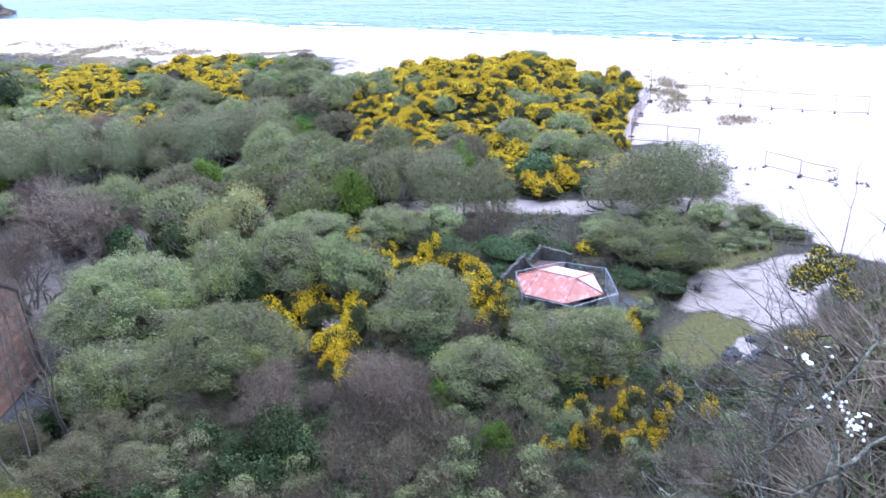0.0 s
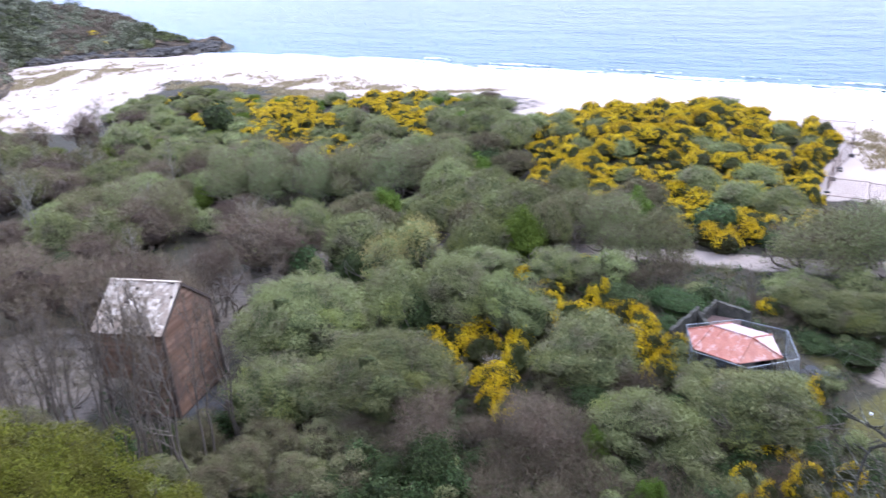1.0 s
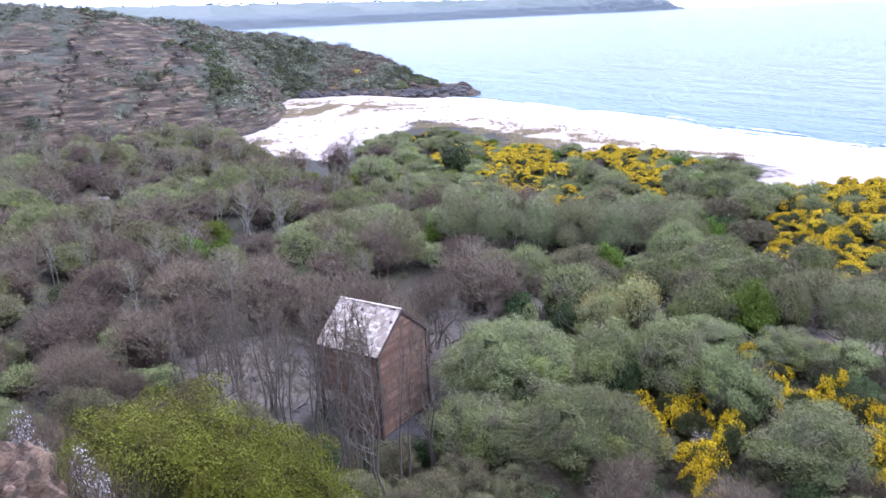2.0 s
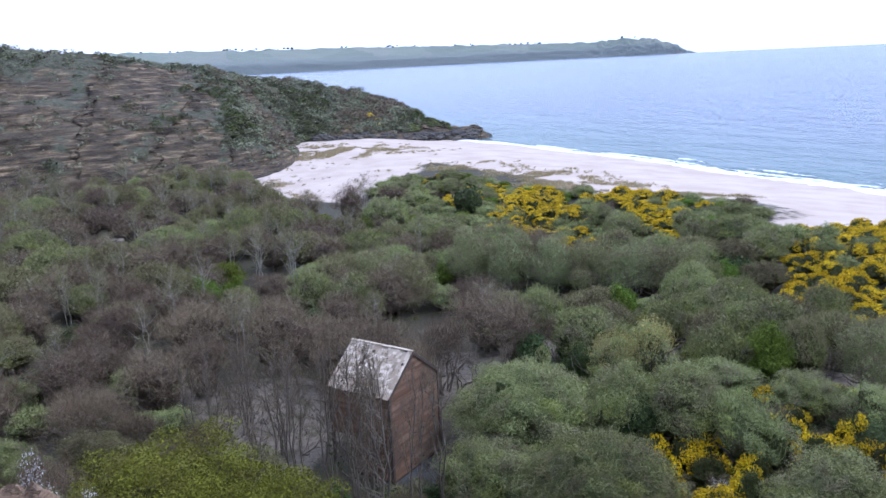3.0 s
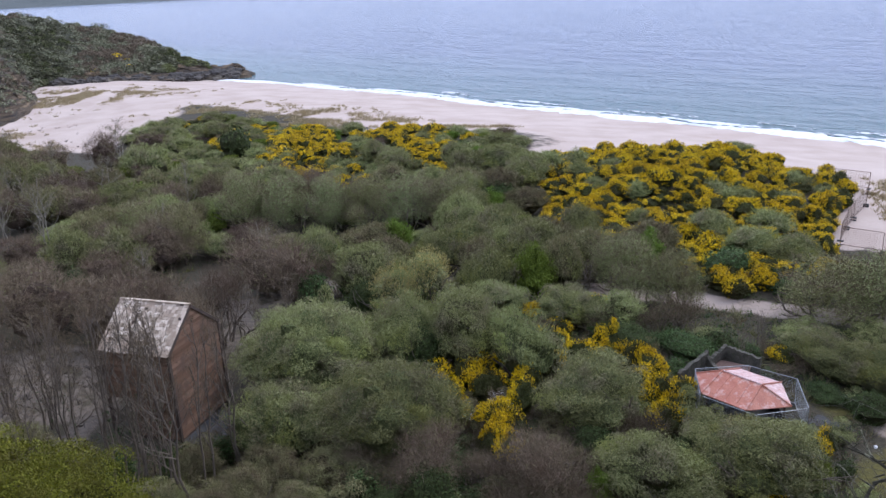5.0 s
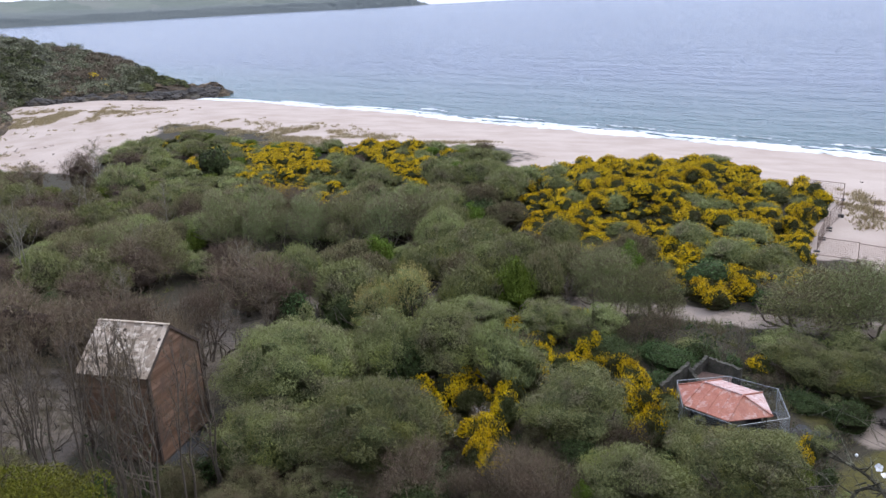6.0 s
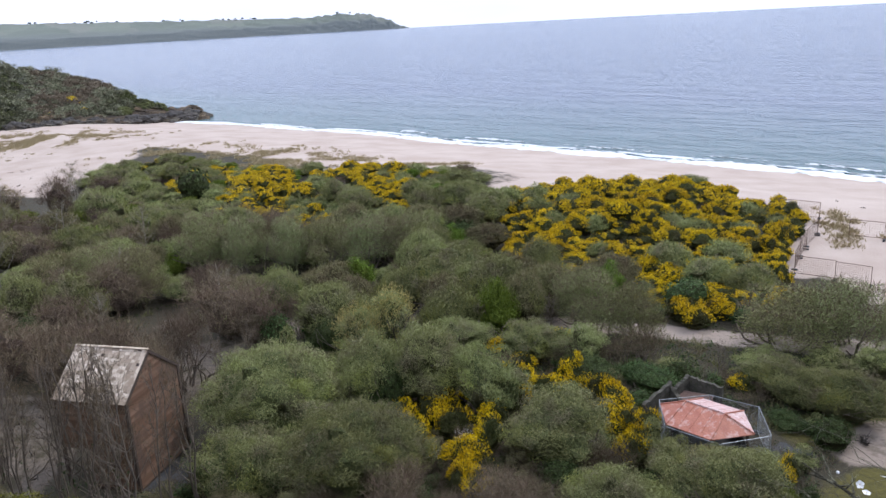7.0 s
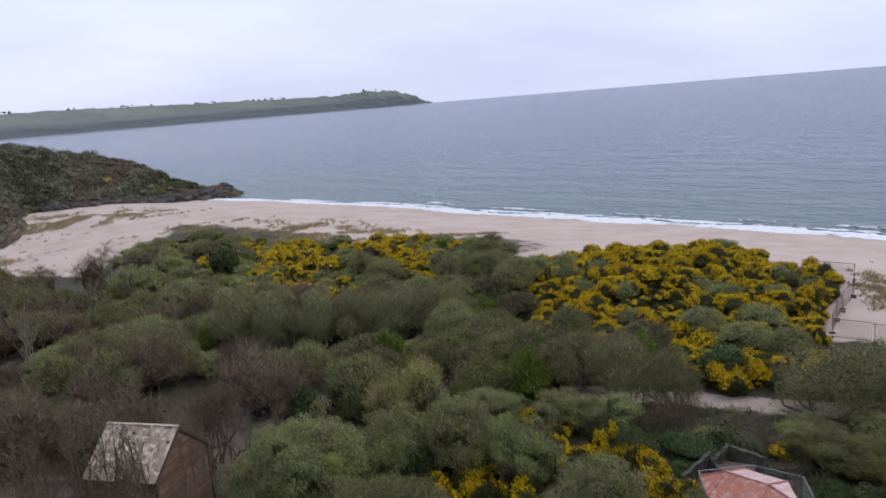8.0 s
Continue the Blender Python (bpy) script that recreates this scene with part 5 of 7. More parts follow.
# the dark tangle below the brink: evergreens, bare thorns, and gorse scattered through it
for x, y, r in [(-6.9, 37.9, 1.7), (-5.1, 36.3, 1.9), (-1.9, 34.7, 1.8), (-2.1, 40.6, 1.5), (-5.4, 34.5, 1.7), (-3.4, 33.7, 1.6), (-8.4, 36.0, 1.3), (-7.4, 33.6, 1.6), (-0.6, 36.9, 1.2), (-9.8, 33.4, 1.5)]:
    plant("evergreen_bush", x, y, r, r * chance.uniform(1.3, 1.6))
for x, y, r in [(-13.6, 36.9, 2.4), (-15.0, 35.2, 2.3), (-10.4, 36.6, 1.9), (-17.3, 40.3, 2.0), (-12.5, 39.3, 2.3), (-9.2, 39.8, 2.0), (-18.4, 36.6, 2.2)]:
    plant("budding_sallow", x, y, r, r * 1.35)
for x, y, r in [(1.2, 36.9, 2.1), (2.2, 39.2, 2.0), (0.5, 33.4, 2.1), (4.6, 39.4, 2.1), (3.6, 35.6, 2.2), (5.4, 33.4, 2.2), (2.6, 32.2, 2.0), (8.7, 34.3, 1.5), (19.4, 30.4, 1.5)]:
    plant("thorn_bush", x, y, r, r * 1.35)
plant("lime_bush", 7.9, 32.3, 1.1, 3.0)
plant("lime_bush", 18.4, 38.6, 1.2, 2.6)
for row in [(-5.3, 42.0, 1.9, 2.8), (-3.0, 38.8, 1.8, 2.6), (-7.4, 40.6, 1.7, 2.6), (-0.4, 39.6, 1.5, 2.2)]:
    plant("bare_tree", *row)
for row in [(11.1, 36.6, 1.9, 2.7), (8.6, 39.3, 2.0, 3.2), (13.0, 39.4, 1.4, 2.2), (12.6, 33.4, 1.0, 1.6), (16.0, 39.6, 1.2, 2.0), (9.8, 30.6, 1.2, 1.8), (20.2, 36.4, 1.1, 1.6)]:
    plant("sallow", *row)
for row in [(13.6, 36.2, 1.2, 1.6), (17.6, 36.2, 1.1, 1.5), (19.2, 34.4, 1.1, 1.4), (11.6, 29.4, 1.2, 1.6), (14.6, 28.6, 1.2, 1.6), (17.6, 29.6, 1.2, 1.6), (21.4, 32.6, 1.1, 1.3), (20.6, 40.0, 1.0, 1.3)]:
    plant("evergreen_bush", *row)
for x, y in [(16.5, 34.1), (13.9, 30.8), (14.0, 32.8), (15.4, 33.0), (13.4, 34.5), (10.9, 31.7), (15.5, 36.9), (16.4, 36.2), (18.3, 33.5), (19.8, 32.1), (15.2, 30.7), (17.3, 32.2), (12.4, 31.6), (16.4, 31.4)]:
    plant("gorse_bush", x, y, chance.uniform(0.7, 1.0), chance.uniform(1.7, 2.3), "gorse in the scrub")


def inside(poly, x, y):
    hit = False
    for (ax, ay), (bx, by) in zip(poly, poly[1:] + poly[:1]):
        if (ay > y) != (by > y) and x < (bx - ax) * (y - ay) / (by - ay) + ax:
            hit = not hit
    return hit


KEEP_OFF = [(0.8, 47, 3.2), (8, 53, 3), (-1, 51, 2.5), (1.5, 42.5, 2.0), (12, 47.5, 2.0), (-25, 88, 3), (-16, 86, 3), (-9, 86, 2), (-97, 106, 1), (-92, 100, 3), (-21.8, 48, 4.4), (22, 64.5, 3.0), (27, 61.5, 2.0), (20.5, 61.5, 3.0), (24.5, 60.0, 2.6), (-28, 46, 2.5), (31, 45, 3.5), (17.2, 47, 4.6), (17.5, 52, 2.2), (24.6, 40.2, 3.4), (8.5, 54, 3.0), (11.5, 49, 2.0), (0.5, 44, 2.2), (-1.5, 50, 2.0), (-20, 61, 3), (-34, 55, 3), (-34, 52, 4.5), (-30, 47.5, 4), (-38, 55.5, 2.5), (-27, 74, 3), (-19.4, 46.5, 2.2), (-19, 146, 4), (-75, 141, 7), (-67, 145, 6)]


def thicket(poly, spacing, kinds, tries, close=0.72, sand=0.45, clear=KEEP_OFF):
    """Fill an outline with plants of several kinds, keeping them off tracks, sand, and one another."""
    xs, ys = [p[0] for p in poly], [p[1] for p in poly]
    for _ in range(tries):
        x, y = chance.uniform(min(xs), max(xs)), chance.uniform(min(ys), max(ys))
        kind, low, high, tall = chance.choices([k[:4] for k in kinds], [k[4] for k in kinds])[0]
        r = chance.uniform(low, high)
        if not inside(poly, x, y) or sandy(x, y) > sand:
            continue
        if any(math.hypot(x - a, y - b) < (r + c) * close * spacing for a, b, c in TAKEN) or any(math.hypot(x - a, y - b) < r * 0.8 + c for a, b, c in clear):
            continue
        plant(kind, x, y, r, r * tall * chance.uniform(0.75, 1.2))


GORSE_HILL = [(11, 117), (36, 109), (43, 98), (39.6, 87), (33.4, 76.6), (30.5, 69.5), (24, 72), (18, 80), (10, 77), (7, 82), (9, 100)]
WEST_DUNE = [(-72, 150), (-73, 166), (-62, 172), (-50, 168), (-34, 153), (-24, 142), (-8, 140), (4, 134), (10, 118), (0, 112), (-13, 107), (-30, 108), (-42, 106), (-52, 124)]
MIDDLE = [(-56, 130), (-40, 108), (-10, 105), (8, 100), (8, 80), (18, 78), (22, 70), (6, 74), (-12, 75), (-25, 80), (-45, 84), (-56, 100)]
WEST_WOOD = [(-60, 148), (-52, 126), (-30, 92), (-12, 78), (-18, 64), (-32, 62), (-50, 56), (-66, 42), (-90, 50), (-150, 120), (-165, 165), (-140, 185), (-118, 168), (-90, 142), (-72, 132)]
NEAR_SCRUB = [(-32, 44), (-16, 42), (-14, 58), (-8, 68), (8, 67), (20, 61), (28, 57), (23, 46), (20, 38), (14, 36), (7, 38), (0, 42), (-16, 41)]
GORSE_DRIFTS = ([(-46.1, 158.9), (-29.1, 149.9), (-24.2, 131.0), (-16.7, 119.4), (-15.2, 107.1), (-24.1, 109.3), (-33.1, 117.4), (-35.8, 134.4)], [(-15.8, 133.8), (-8.3, 143.2), (-4.8, 136.0), (-4.6, 108.2), (-8.9, 115.2)], [(-49.7, 147.0), (-42.3, 144.7), (-40.4, 137.7), (-46.2, 137.4)], [(-22, 131), (-21, 136), (-12, 141), (-10, 134)])
for drift in GORSE_DRIFTS:
    thicket(drift, 0.62, [("gorse_bush", 1.3, 2.4, 1.0, 9), ("sallow", 1.2, 2.0, 1.1, 1)], 700)
thicket(GORSE_HILL, 0.64, [("gorse_bush", 1.2, 2.3, 1.1, 9), ("sallow", 1.2, 2.0, 1.1, 0.7)], 2400)
for x, y in [(42.6, 91.2), (41.2, 88.8), (40.3, 86.3), (38.5, 84.6), (37.0, 82.4), (36.2, 80.2), (34.8, 78.5), (33.8, 76.6), (43.0, 94.0), (42.6, 96.6)]:
    plant("gorse_bush", x, y, chance.uniform(1.2, 1.6), chance.uniform(1.6, 2.1))
thicket(WEST_DUNE, 0.66, [("gorse_bush", 1.4, 2.0, 1.0, 0.8), ("sallow", 1.7, 3.0, 0.9, 5), ("evergreen_bush", 1.3, 2.0, 1.0, 0.6), ("lime_bush", 1.4, 2.0, 1.1, 0.6), ("bare_tree", 1.4, 2.2, 1.1, 0.5)], 1500)
thicket(MIDDLE, 0.58, [("sallow", 2.8, 4.8, 1.35, 4), ("budding_sallow", 2.6, 4.2, 1.5, 3), ("bare_tree", 2.4, 3.4, 1.7, 1.4), ("lime_bush", 1.8, 2.6, 1.7, 0.3)], 1200)
thicket(WEST_WOOD, 0.64, [("bare_tree", 3.0, 4.6, 1.5, 4.2), ("evergreen_bush", 2.0, 3.0, 1.5, 0.9), ("sallow", 3.2, 5.4, 1.3, 1.3), ("budding_sallow", 3.0, 4.8, 1.5, 3), ("lime_bush", 1.8, 2.8, 1.8, 0.7), ("birch", 1.3, 1.8, 4.8, 3)], 1900)
thicket(NEAR_SCRUB, 0.74, [("sallow", 1.8, 3.2, 1.3, 3.4), ("evergreen_bush", 1.3, 2.2, 0.9, 2.4), ("thorn_bush", 1.4, 2.2, 1.4, 1.2), ("gorse_bush", 0.9, 1.4, 1.4, 0.6)], 1200)
thicket([(-66, 44), (-32, 60), (-30, 44), (-14, 40), (-14, 30), (-30, 26), (-60, 24)], 0.72, [("bare_tree", 1.8, 3.2, 1.7, 4), ("sallow", 1.8, 3.0, 1.4, 3), ("budding_sallow", 2.0, 3.2, 1.5, 2), ("evergreen_bush", 1.2, 2.0, 1.0, 1)], 900)
for row in [(29.5, 56.4, 1.9, 2.4), (33.0, 55.4, 2.1, 2.6), (36.4, 54.2, 1.9, 2.3), (25.6, 58.0, 1.3, 1.6), (13.8, 43.3, 1.9, 2.7), (16.5, 42.6, 1.8, 2.5), (12.6, 44.9, 1.1, 2.4), (19.0, 42.8, 1.5, 2.0), (21.6, 43.6, 1.1, 1.2)]:
    plant("sallow", *row)
thicket([(-5, 56), (13, 57), (13.6, 41), (-4, 39)], 0.5, [("evergreen_bush", 0.6, 1.0, 0.9, 3), ("budding_sallow", 0.6, 1.0, 1.0, 2), ("thorn_bush", 0.7, 1.0, 1.3, 2)], 420, clear=[])
for row in [(-28.0, 43.8, 1.5, 9.0), (-30.6, 45.2, 1.4, 8.5), (-32.6, 47.6, 1.4, 8.0), (-34.8, 50.2, 1.4, 7.5), (-31.4, 51.6, 1.3, 7.2), (-38.6, 50.6, 1.4, 7.4), (-33.2, 44.0, 1.4, 8.2)]:
    plant("thin_tree", *row)
plant("blackthorn", 2.2, 2.15, 0.58, 2.2)
plant("blackthorn", 1.55, 2.5, 0.34, 1.3)
plant("blackthorn", 3.5, 3.9, 0.8, 3.0)
plant("blackthorn", 2.7, 3.9, 0.5, 1.9)
plant("evergreen_bush", 6.5, 6.4, 0.75, 5.6)
plant("blackthorn", 8.2, 6.2, 2.3, 4.3)
plant("blackthorn", 9.9, 9.6, 2.4, 5.0)
plant("evergreen_bush", 6.9, 5.2, 1.2, 4.8)
plant("leggy_gorse", 7.3, 9.0, 0.48, 5.5)
plant("leggy_gorse", 6.3, 8.4, 0.5, 4.1)
plant("leggy_gorse", 5.9, 8.0, 0.35, 3.5)
thicket([(6, 64), (20, 62), (28, 57), (23, 52), (13, 52), (9, 58)], 0.7, [("evergreen_bush", 1.0, 1.8, 0.7, 3), ("thorn_bush", 0.9, 1.5, 1.0, 3), ("sallow", 1.0, 1.6, 0.9, 1)], 500)
thicket([(-27, 43.5), (-13, 46), (-13, 34), (-30, 33)], 0.6, [("evergreen_bush", 0.7, 1.2, 0.9, 2), ("thorn_bush", 0.8, 1.3, 1.3, 2), ("budding_sallow", 0.9, 1.3, 1.1, 1)], 500)
thicket([(23, 49), (25, 53), (30, 56), (40, 53.5), (39.5, 50.5), (33, 51), (27, 50.5), (24.5, 47)], 0.6, [("sallow", 0.8, 1.4, 0.9, 3), ("evergreen_bush", 0.7, 1.2, 0.7, 2), ("thorn_bush", 0.8, 1.2, 0.9, 1)], 250)


def gorse_drifts():
    """The gorse far out on the dunes, too dense to tell bush from bush, as one covering."""
    verts, faces, index, slots, n = [], [], [], [], 0
    for ob, m in DRIFT:
        m = np.array(m)
        for child in ob.children:
            me = child.data
            co, tri = np.zeros(len(me.vertices) * 3), np.zeros(len(me.loops), np.int32)
            me.vertices.foreach_get("co", co)
            me.loops.foreach_get("vertex_index", tri)
            which = np.zeros(len(me.polygons), np.int32)
            me.polygons.foreach_get("material_index", which)
            for mat in me.materials:
                if mat not in slots:
                    slots.append(mat)
            verts.append(co.reshape(-1, 3) @ m[:3, :3].T + m[:3, 3])
            faces += (tri.reshape(-1, 3) + n).tolist()
            index += np.array([slots.index(mat) for mat in me.materials])[which].tolist()
            n += len(verts[-1])
    for ob in {ob for ob, _ in DRIFT}:
        for child in [*ob.children, ob]:
            bpy.data.objects.remove(child)
    return tagged(put("gorse_drift", mesh_of("gorse_drift", np.concatenate(verts), faces, *slots, index=index)), "dense gorse in yellow flower over the dunes", "gorse", kind="stuff")


def undergrowth():
    """Brambles, dead bracken and rough grass between the bushes."""
    rng = np.random.default_rng(21)
    pts = []
    while len(pts) < 7400:
        x, y = rng.uniform(-70, 45), rng.uniform(12, 118)
        if len(pts) > 2700:
            x, y = rng.uniform(4, 30), rng.uniform(48, 66)
        if len(pts) > 3600:
            x, y = rng.uniform(-26, 30), rng.uniform(14, 46)
        if sandy(x, y) < 0.4 and not (-1.5 < -x * 0.29 + y - 52 < 0) and math.hypot(x - 24.6, y - 40.2) > 3.6:
            pts.append((x, y, land(x, y)))
    c = np.array(pts)
    rad = rng.uniform(0.3, 0.8, len(c))
    near = np.arange(len(c)) > 3600
    rad[near] *= 1.4
    half = rng.random(len(c)) < 0.5
    v, f, i = merge((*twig_cloud(rng, c[half & ~near], rad[half & ~near], int((half & ~near).sum()) * 16, 0.7, 0.022, squash=0.5, rise=0.9), 0), (*leaf_cloud(rng, c[~half & ~near], rad[~half & ~near], int((~half & ~near).sum()) * 18, 0.13, squash=0.6, coarse=True), 1),
                    (*twig_cloud(rng, c[half & near], rad[half & near], int((half & near).sum()) * 46, 0.85, 0.009, squash=0.7, rise=0.7), 2), (*leaf_cloud(rng, c[~half & near], rad[~half & near], int((~half & near).sum()) * 46, 0.07, squash=0.7, coarse=True, tilt=0.7), 1))
    return tagged(put("undergrowth", mesh_of("undergrowth", v, f, LEAF["brown"], LEAF["dark"], LEAF["dark_twig"], index=i)), "tangled bramble, dead bracken and rough grass under the bushes", "undergrowth", kind="stuff")


undergrowth()
gorse_drifts()
thicket([(10, 73.5), (20, 69), (28, 65.5), (35, 66), (31, 70), (24, 74), (18, 80)], 0.6, [("gorse_bush", 1.0, 1.5, 1.2, 2), ("evergreen_bush", 1.1, 1.8, 1.0, 3), ("thorn_bush", 0.9, 1.5, 1.2, 2), ("sallow", 1.4, 2.0, 1.2, 2)], 500)
thicket([(-20, 39), (-8, 41), (2, 40), (12, 37), (20, 37), (27, 32), (24, 27), (8, 27.5), (-8, 29.5), (-19, 32)], 0.48, [("evergreen_bush", 0.8, 1.5, 1.0, 4), ("budding_sallow", 0.9, 1.5, 1.1, 2), ("sallow", 0.9, 1.4, 1.2, 1), ("thorn_bush", 1.0, 1.8, 1.3, 3.5)], 2200)


# ---- the tall boarded house ----
BOARD_TONES = foliage("brown_cladding", (0.135, 0.085, 0.05), (0.195, 0.128, 0.078), (0.26, 0.175, 0.112), rough=0.75, spread=0.05, patch=0.9, other=(0.14, 0.10, 0.07))
SHINGLE_TONES = foliage("silver_shingles", (0.25, 0.19, 0.145), (0.50, 0.405, 0.32), (0.76, 0.645, 0.53), rough=0.7, spread=0.03, patch=1.3, other=(0.35, 0.265, 0.20))


def clad(bm, x0, x1, z0, z1, top=None, board=0.22):
    """Lapped boards in the plane y = 0, facing -y; top(x) trims them under a gable."""
    z = z0
    while z < z1 - 0.02:
        h = min(board, z1 - z)
        a, b = x0, x1
        if top:
            mid, half = (x0 + x1) / 2, (x1 - x0) / 2
            k = 1 - max(0.0, (z + h - top[0]) / (top[1] - top[0]))
            a, b = mid - half * min(1, k), mid + half * min(1, k)
        cuts = [a] + ([a + (b - a) * chance.uniform(0.3, 0.7)] if b - a > 1.5 else []) + [b]
        for p, q in zip(cuts, cuts[1:]):
            if q - p > 0.05:
                tilt = Matrix.Rotation(radians(3.5), 4, "X")
                box(bm, (q - p - 0.008, 0.028, h + 0.02), ((p + q) / 2, -0.014 + chance.uniform(-0.004, 0.004), z + h / 2), tilt)
        z += board


def build_house():
    W, D, EAVE, RIDGE = 5.2, 5.65, 6.4, 8.65
    house = tagged(empty("house", (-24.92, 46.19, 0.0), -15.2), "tall brown boarded house with a silvery shingle roof among bare trees", "house")
    # walls with thickness; the front stands open below at one bay
    def wall(name, boxes, label=""):
        bm = bmesh.new()
        for size, at in boxes:
            box(bm, size, at)
        return part(name, bm, TIMBER, house, label)
    t = 0.16
    front = wall("front_wall", [((W - 1.9, t, EAVE), (1.9 + (W - 1.9) / 2, t / 2, EAVE / 2)), ((1.9, t, EAVE - 2.9), (0.95, t / 2, 2.9 + (EAVE - 2.9) / 2))])
    bm = bmesh.new()
    clad(bm, 1.9, W, 0.25, 2.9)
    clad(bm, 0.0, W, 2.9, EAVE)
    part("cladding", bm, BOARD_TONES, front, "dark brown weathered boards")
    back = wall("back_wall", [((W, t, EAVE), (W / 2, D - t / 2, EAVE / 2))])
    bm = bmesh.new()
    clad(bm, 0, W, 0.25, EAVE)
    bmesh.ops.transform(bm, matrix=Matrix.Translation((W, D, 0)) @ Matrix.Rotation(math.pi, 4, "Z"), verts=bm.verts[:])
    part("cladding", bm, BOARD_TONES, back)
    for name, x, turn, at in (("gable_wall", W, 90, (W, 0, 0)), ("gable_wall", 0, -90, (0, D, 0))):
        low = 0.0 if x else 2.9
        bm = bmesh.new()
        s = -1 if x else 1
        pts = [(x, t, low), (x, D - t, low), (x, D - t, EAVE - 0.1), (x, D / 2, RIDGE - 0.12), (x, t, EAVE - 0.1)]
        vs = [bm.verts.new(p) for p in pts] + [bm.verts.new((p[0] + s * t, p[1], p[2])) for p in pts]
        n = len(pts)
        bm.faces.new(vs[:n])
        bm.faces.new(vs[n:][::-1])
        for i in range(n):
            bm.faces.new((vs[i], vs[n + i], vs[n + (i + 1) % n], vs[(i + 1) % n]))
        bmesh.ops.recalc_face_normals(bm, faces=bm.faces[:])
        gable = part(name, bm, TIMBER, house)
        bm = bmesh.new()
        clad(bm, 0, D, max(low, 0.25), RIDGE - 0.15, (EAVE, RIDGE))
        bmesh.ops.transform(bm, matrix=Matrix.Translation(at) @ Matrix.Rotation(radians(turn), 4, "Z"), verts=bm.verts[:])
        part("cladding", bm, BOARD_TONES, gable)
        # corner boards and barge boards
    for x, y in ((0, 0), (W, 0), (0, D), (W, D)):
        bm = bmesh.new()
        box(bm, (0.2, 0.2, EAVE), (x, y, EAVE / 2))
        part("corner_post", bm, TIMBER, house, bevel=0.01)
    bm = bmesh.new()
    box(bm, (W - 0.3, D - 0.3, 0.2), (W / 2, D / 2, 2.85))
    part("floor", bm, TIMBER, house)
    # roof
    rise, run, over = RIDGE - EAVE, D / 2, 0.12
    pitch = math.atan2(rise, run)
    length = math.hypot(rise, run) + over
    for side, name in ((1, "roof_slope"), (-1, "roof_slope")):
        frame_m = Matrix.Translation((W / 2, D / 2, RIDGE + 0.04)) @ Matrix.Rotation(0 if side == 1 else math.pi, 4, "Z") @ Matrix.Rotation(pitch, 4, "X")
        bm = bmesh.new()
        box(bm, (W + 0.16, length, 0.08), (0, -length / 2, -0.02), None)
        bmesh.ops.transform(bm, matrix=frame_m, verts=bm.verts[:])
        slope = part(name, bm, TIMBER, house)
        bm = bmesh.new()
        y, row = 0.1, 0
        while y < length + 0.05:
            x = -W / 2 - 0.1 - (row % 2) * 0.12
            while x < W / 2 + 0.09:
                w = chance.uniform(0.2, 0.34)
                a, b = max(x, -W / 2 - 0.1), min(x + w, W / 2 + 0.1)
                if b - a > 0.04 and chance.random() > 0.012:
                    box(bm, (b - a - 0.012, 0.34, 0.022), ((a + b) / 2, -y + 0.05 + chance.uniform(-0.02, 0.02), 0.045 + chance.uniform(0, 0.01)), Matrix.Rotation(radians(-3.5 + chance.uniform(-1, 1)), 4, "X"))
                x += w
            y += 0.26
            row += 1
        bmesh.ops.transform(bm, matrix=frame_m, verts=bm.verts[:])
        tagged(part("shingles", bm, SHINGLE_TONES, slope, "weathered silver-grey wooden shingles"), kind="stuff")
    bm = bmesh.new()
    box(bm, (W + 0.22, 0.24, 0.05), (W / 2, D / 2, RIDGE + 0.13))
    part("ridge_board", bm, SHINGLE_TONES, house, bevel=0.01)
    for x in (-0.11, W + 0.11):
        for side in (1, -1):
            bm = bmesh.new()
            box(bm, (0.05, length, 0.2), (0, -length / 2, 0))
            m = Matrix.Translation((x - W / 2 + W / 2, D / 2, RIDGE - 0.02)) @ Matrix.Rotation(0 if side == 1 else math.pi, 4, "Z") @ Matrix.Rotation(pitch, 4, "X")
            bmesh.ops.transform(bm, matrix=m, verts=bm.verts[:])
            part("barge_board", bm, TIMBER, house)
    return house


build_house()


# ---- the fenced kiosk ----
def thick_face(bm, pts, depth):
    a = [bm.verts.new(p) for p in pts]
    b = [bm.verts.new(Vector(p) - Vector((0, 0, depth))) for p in pts]
    n = len(pts)
    bm.faces.new(a)
    bm.faces.new(b[::-1])
    for i in range(n):
        bm.faces.new((a[i], b[i], b[(i + 1) % n], a[(i + 1) % n]))
    bmesh.ops.recalc_face_normals(bm, faces=bm.faces[:])


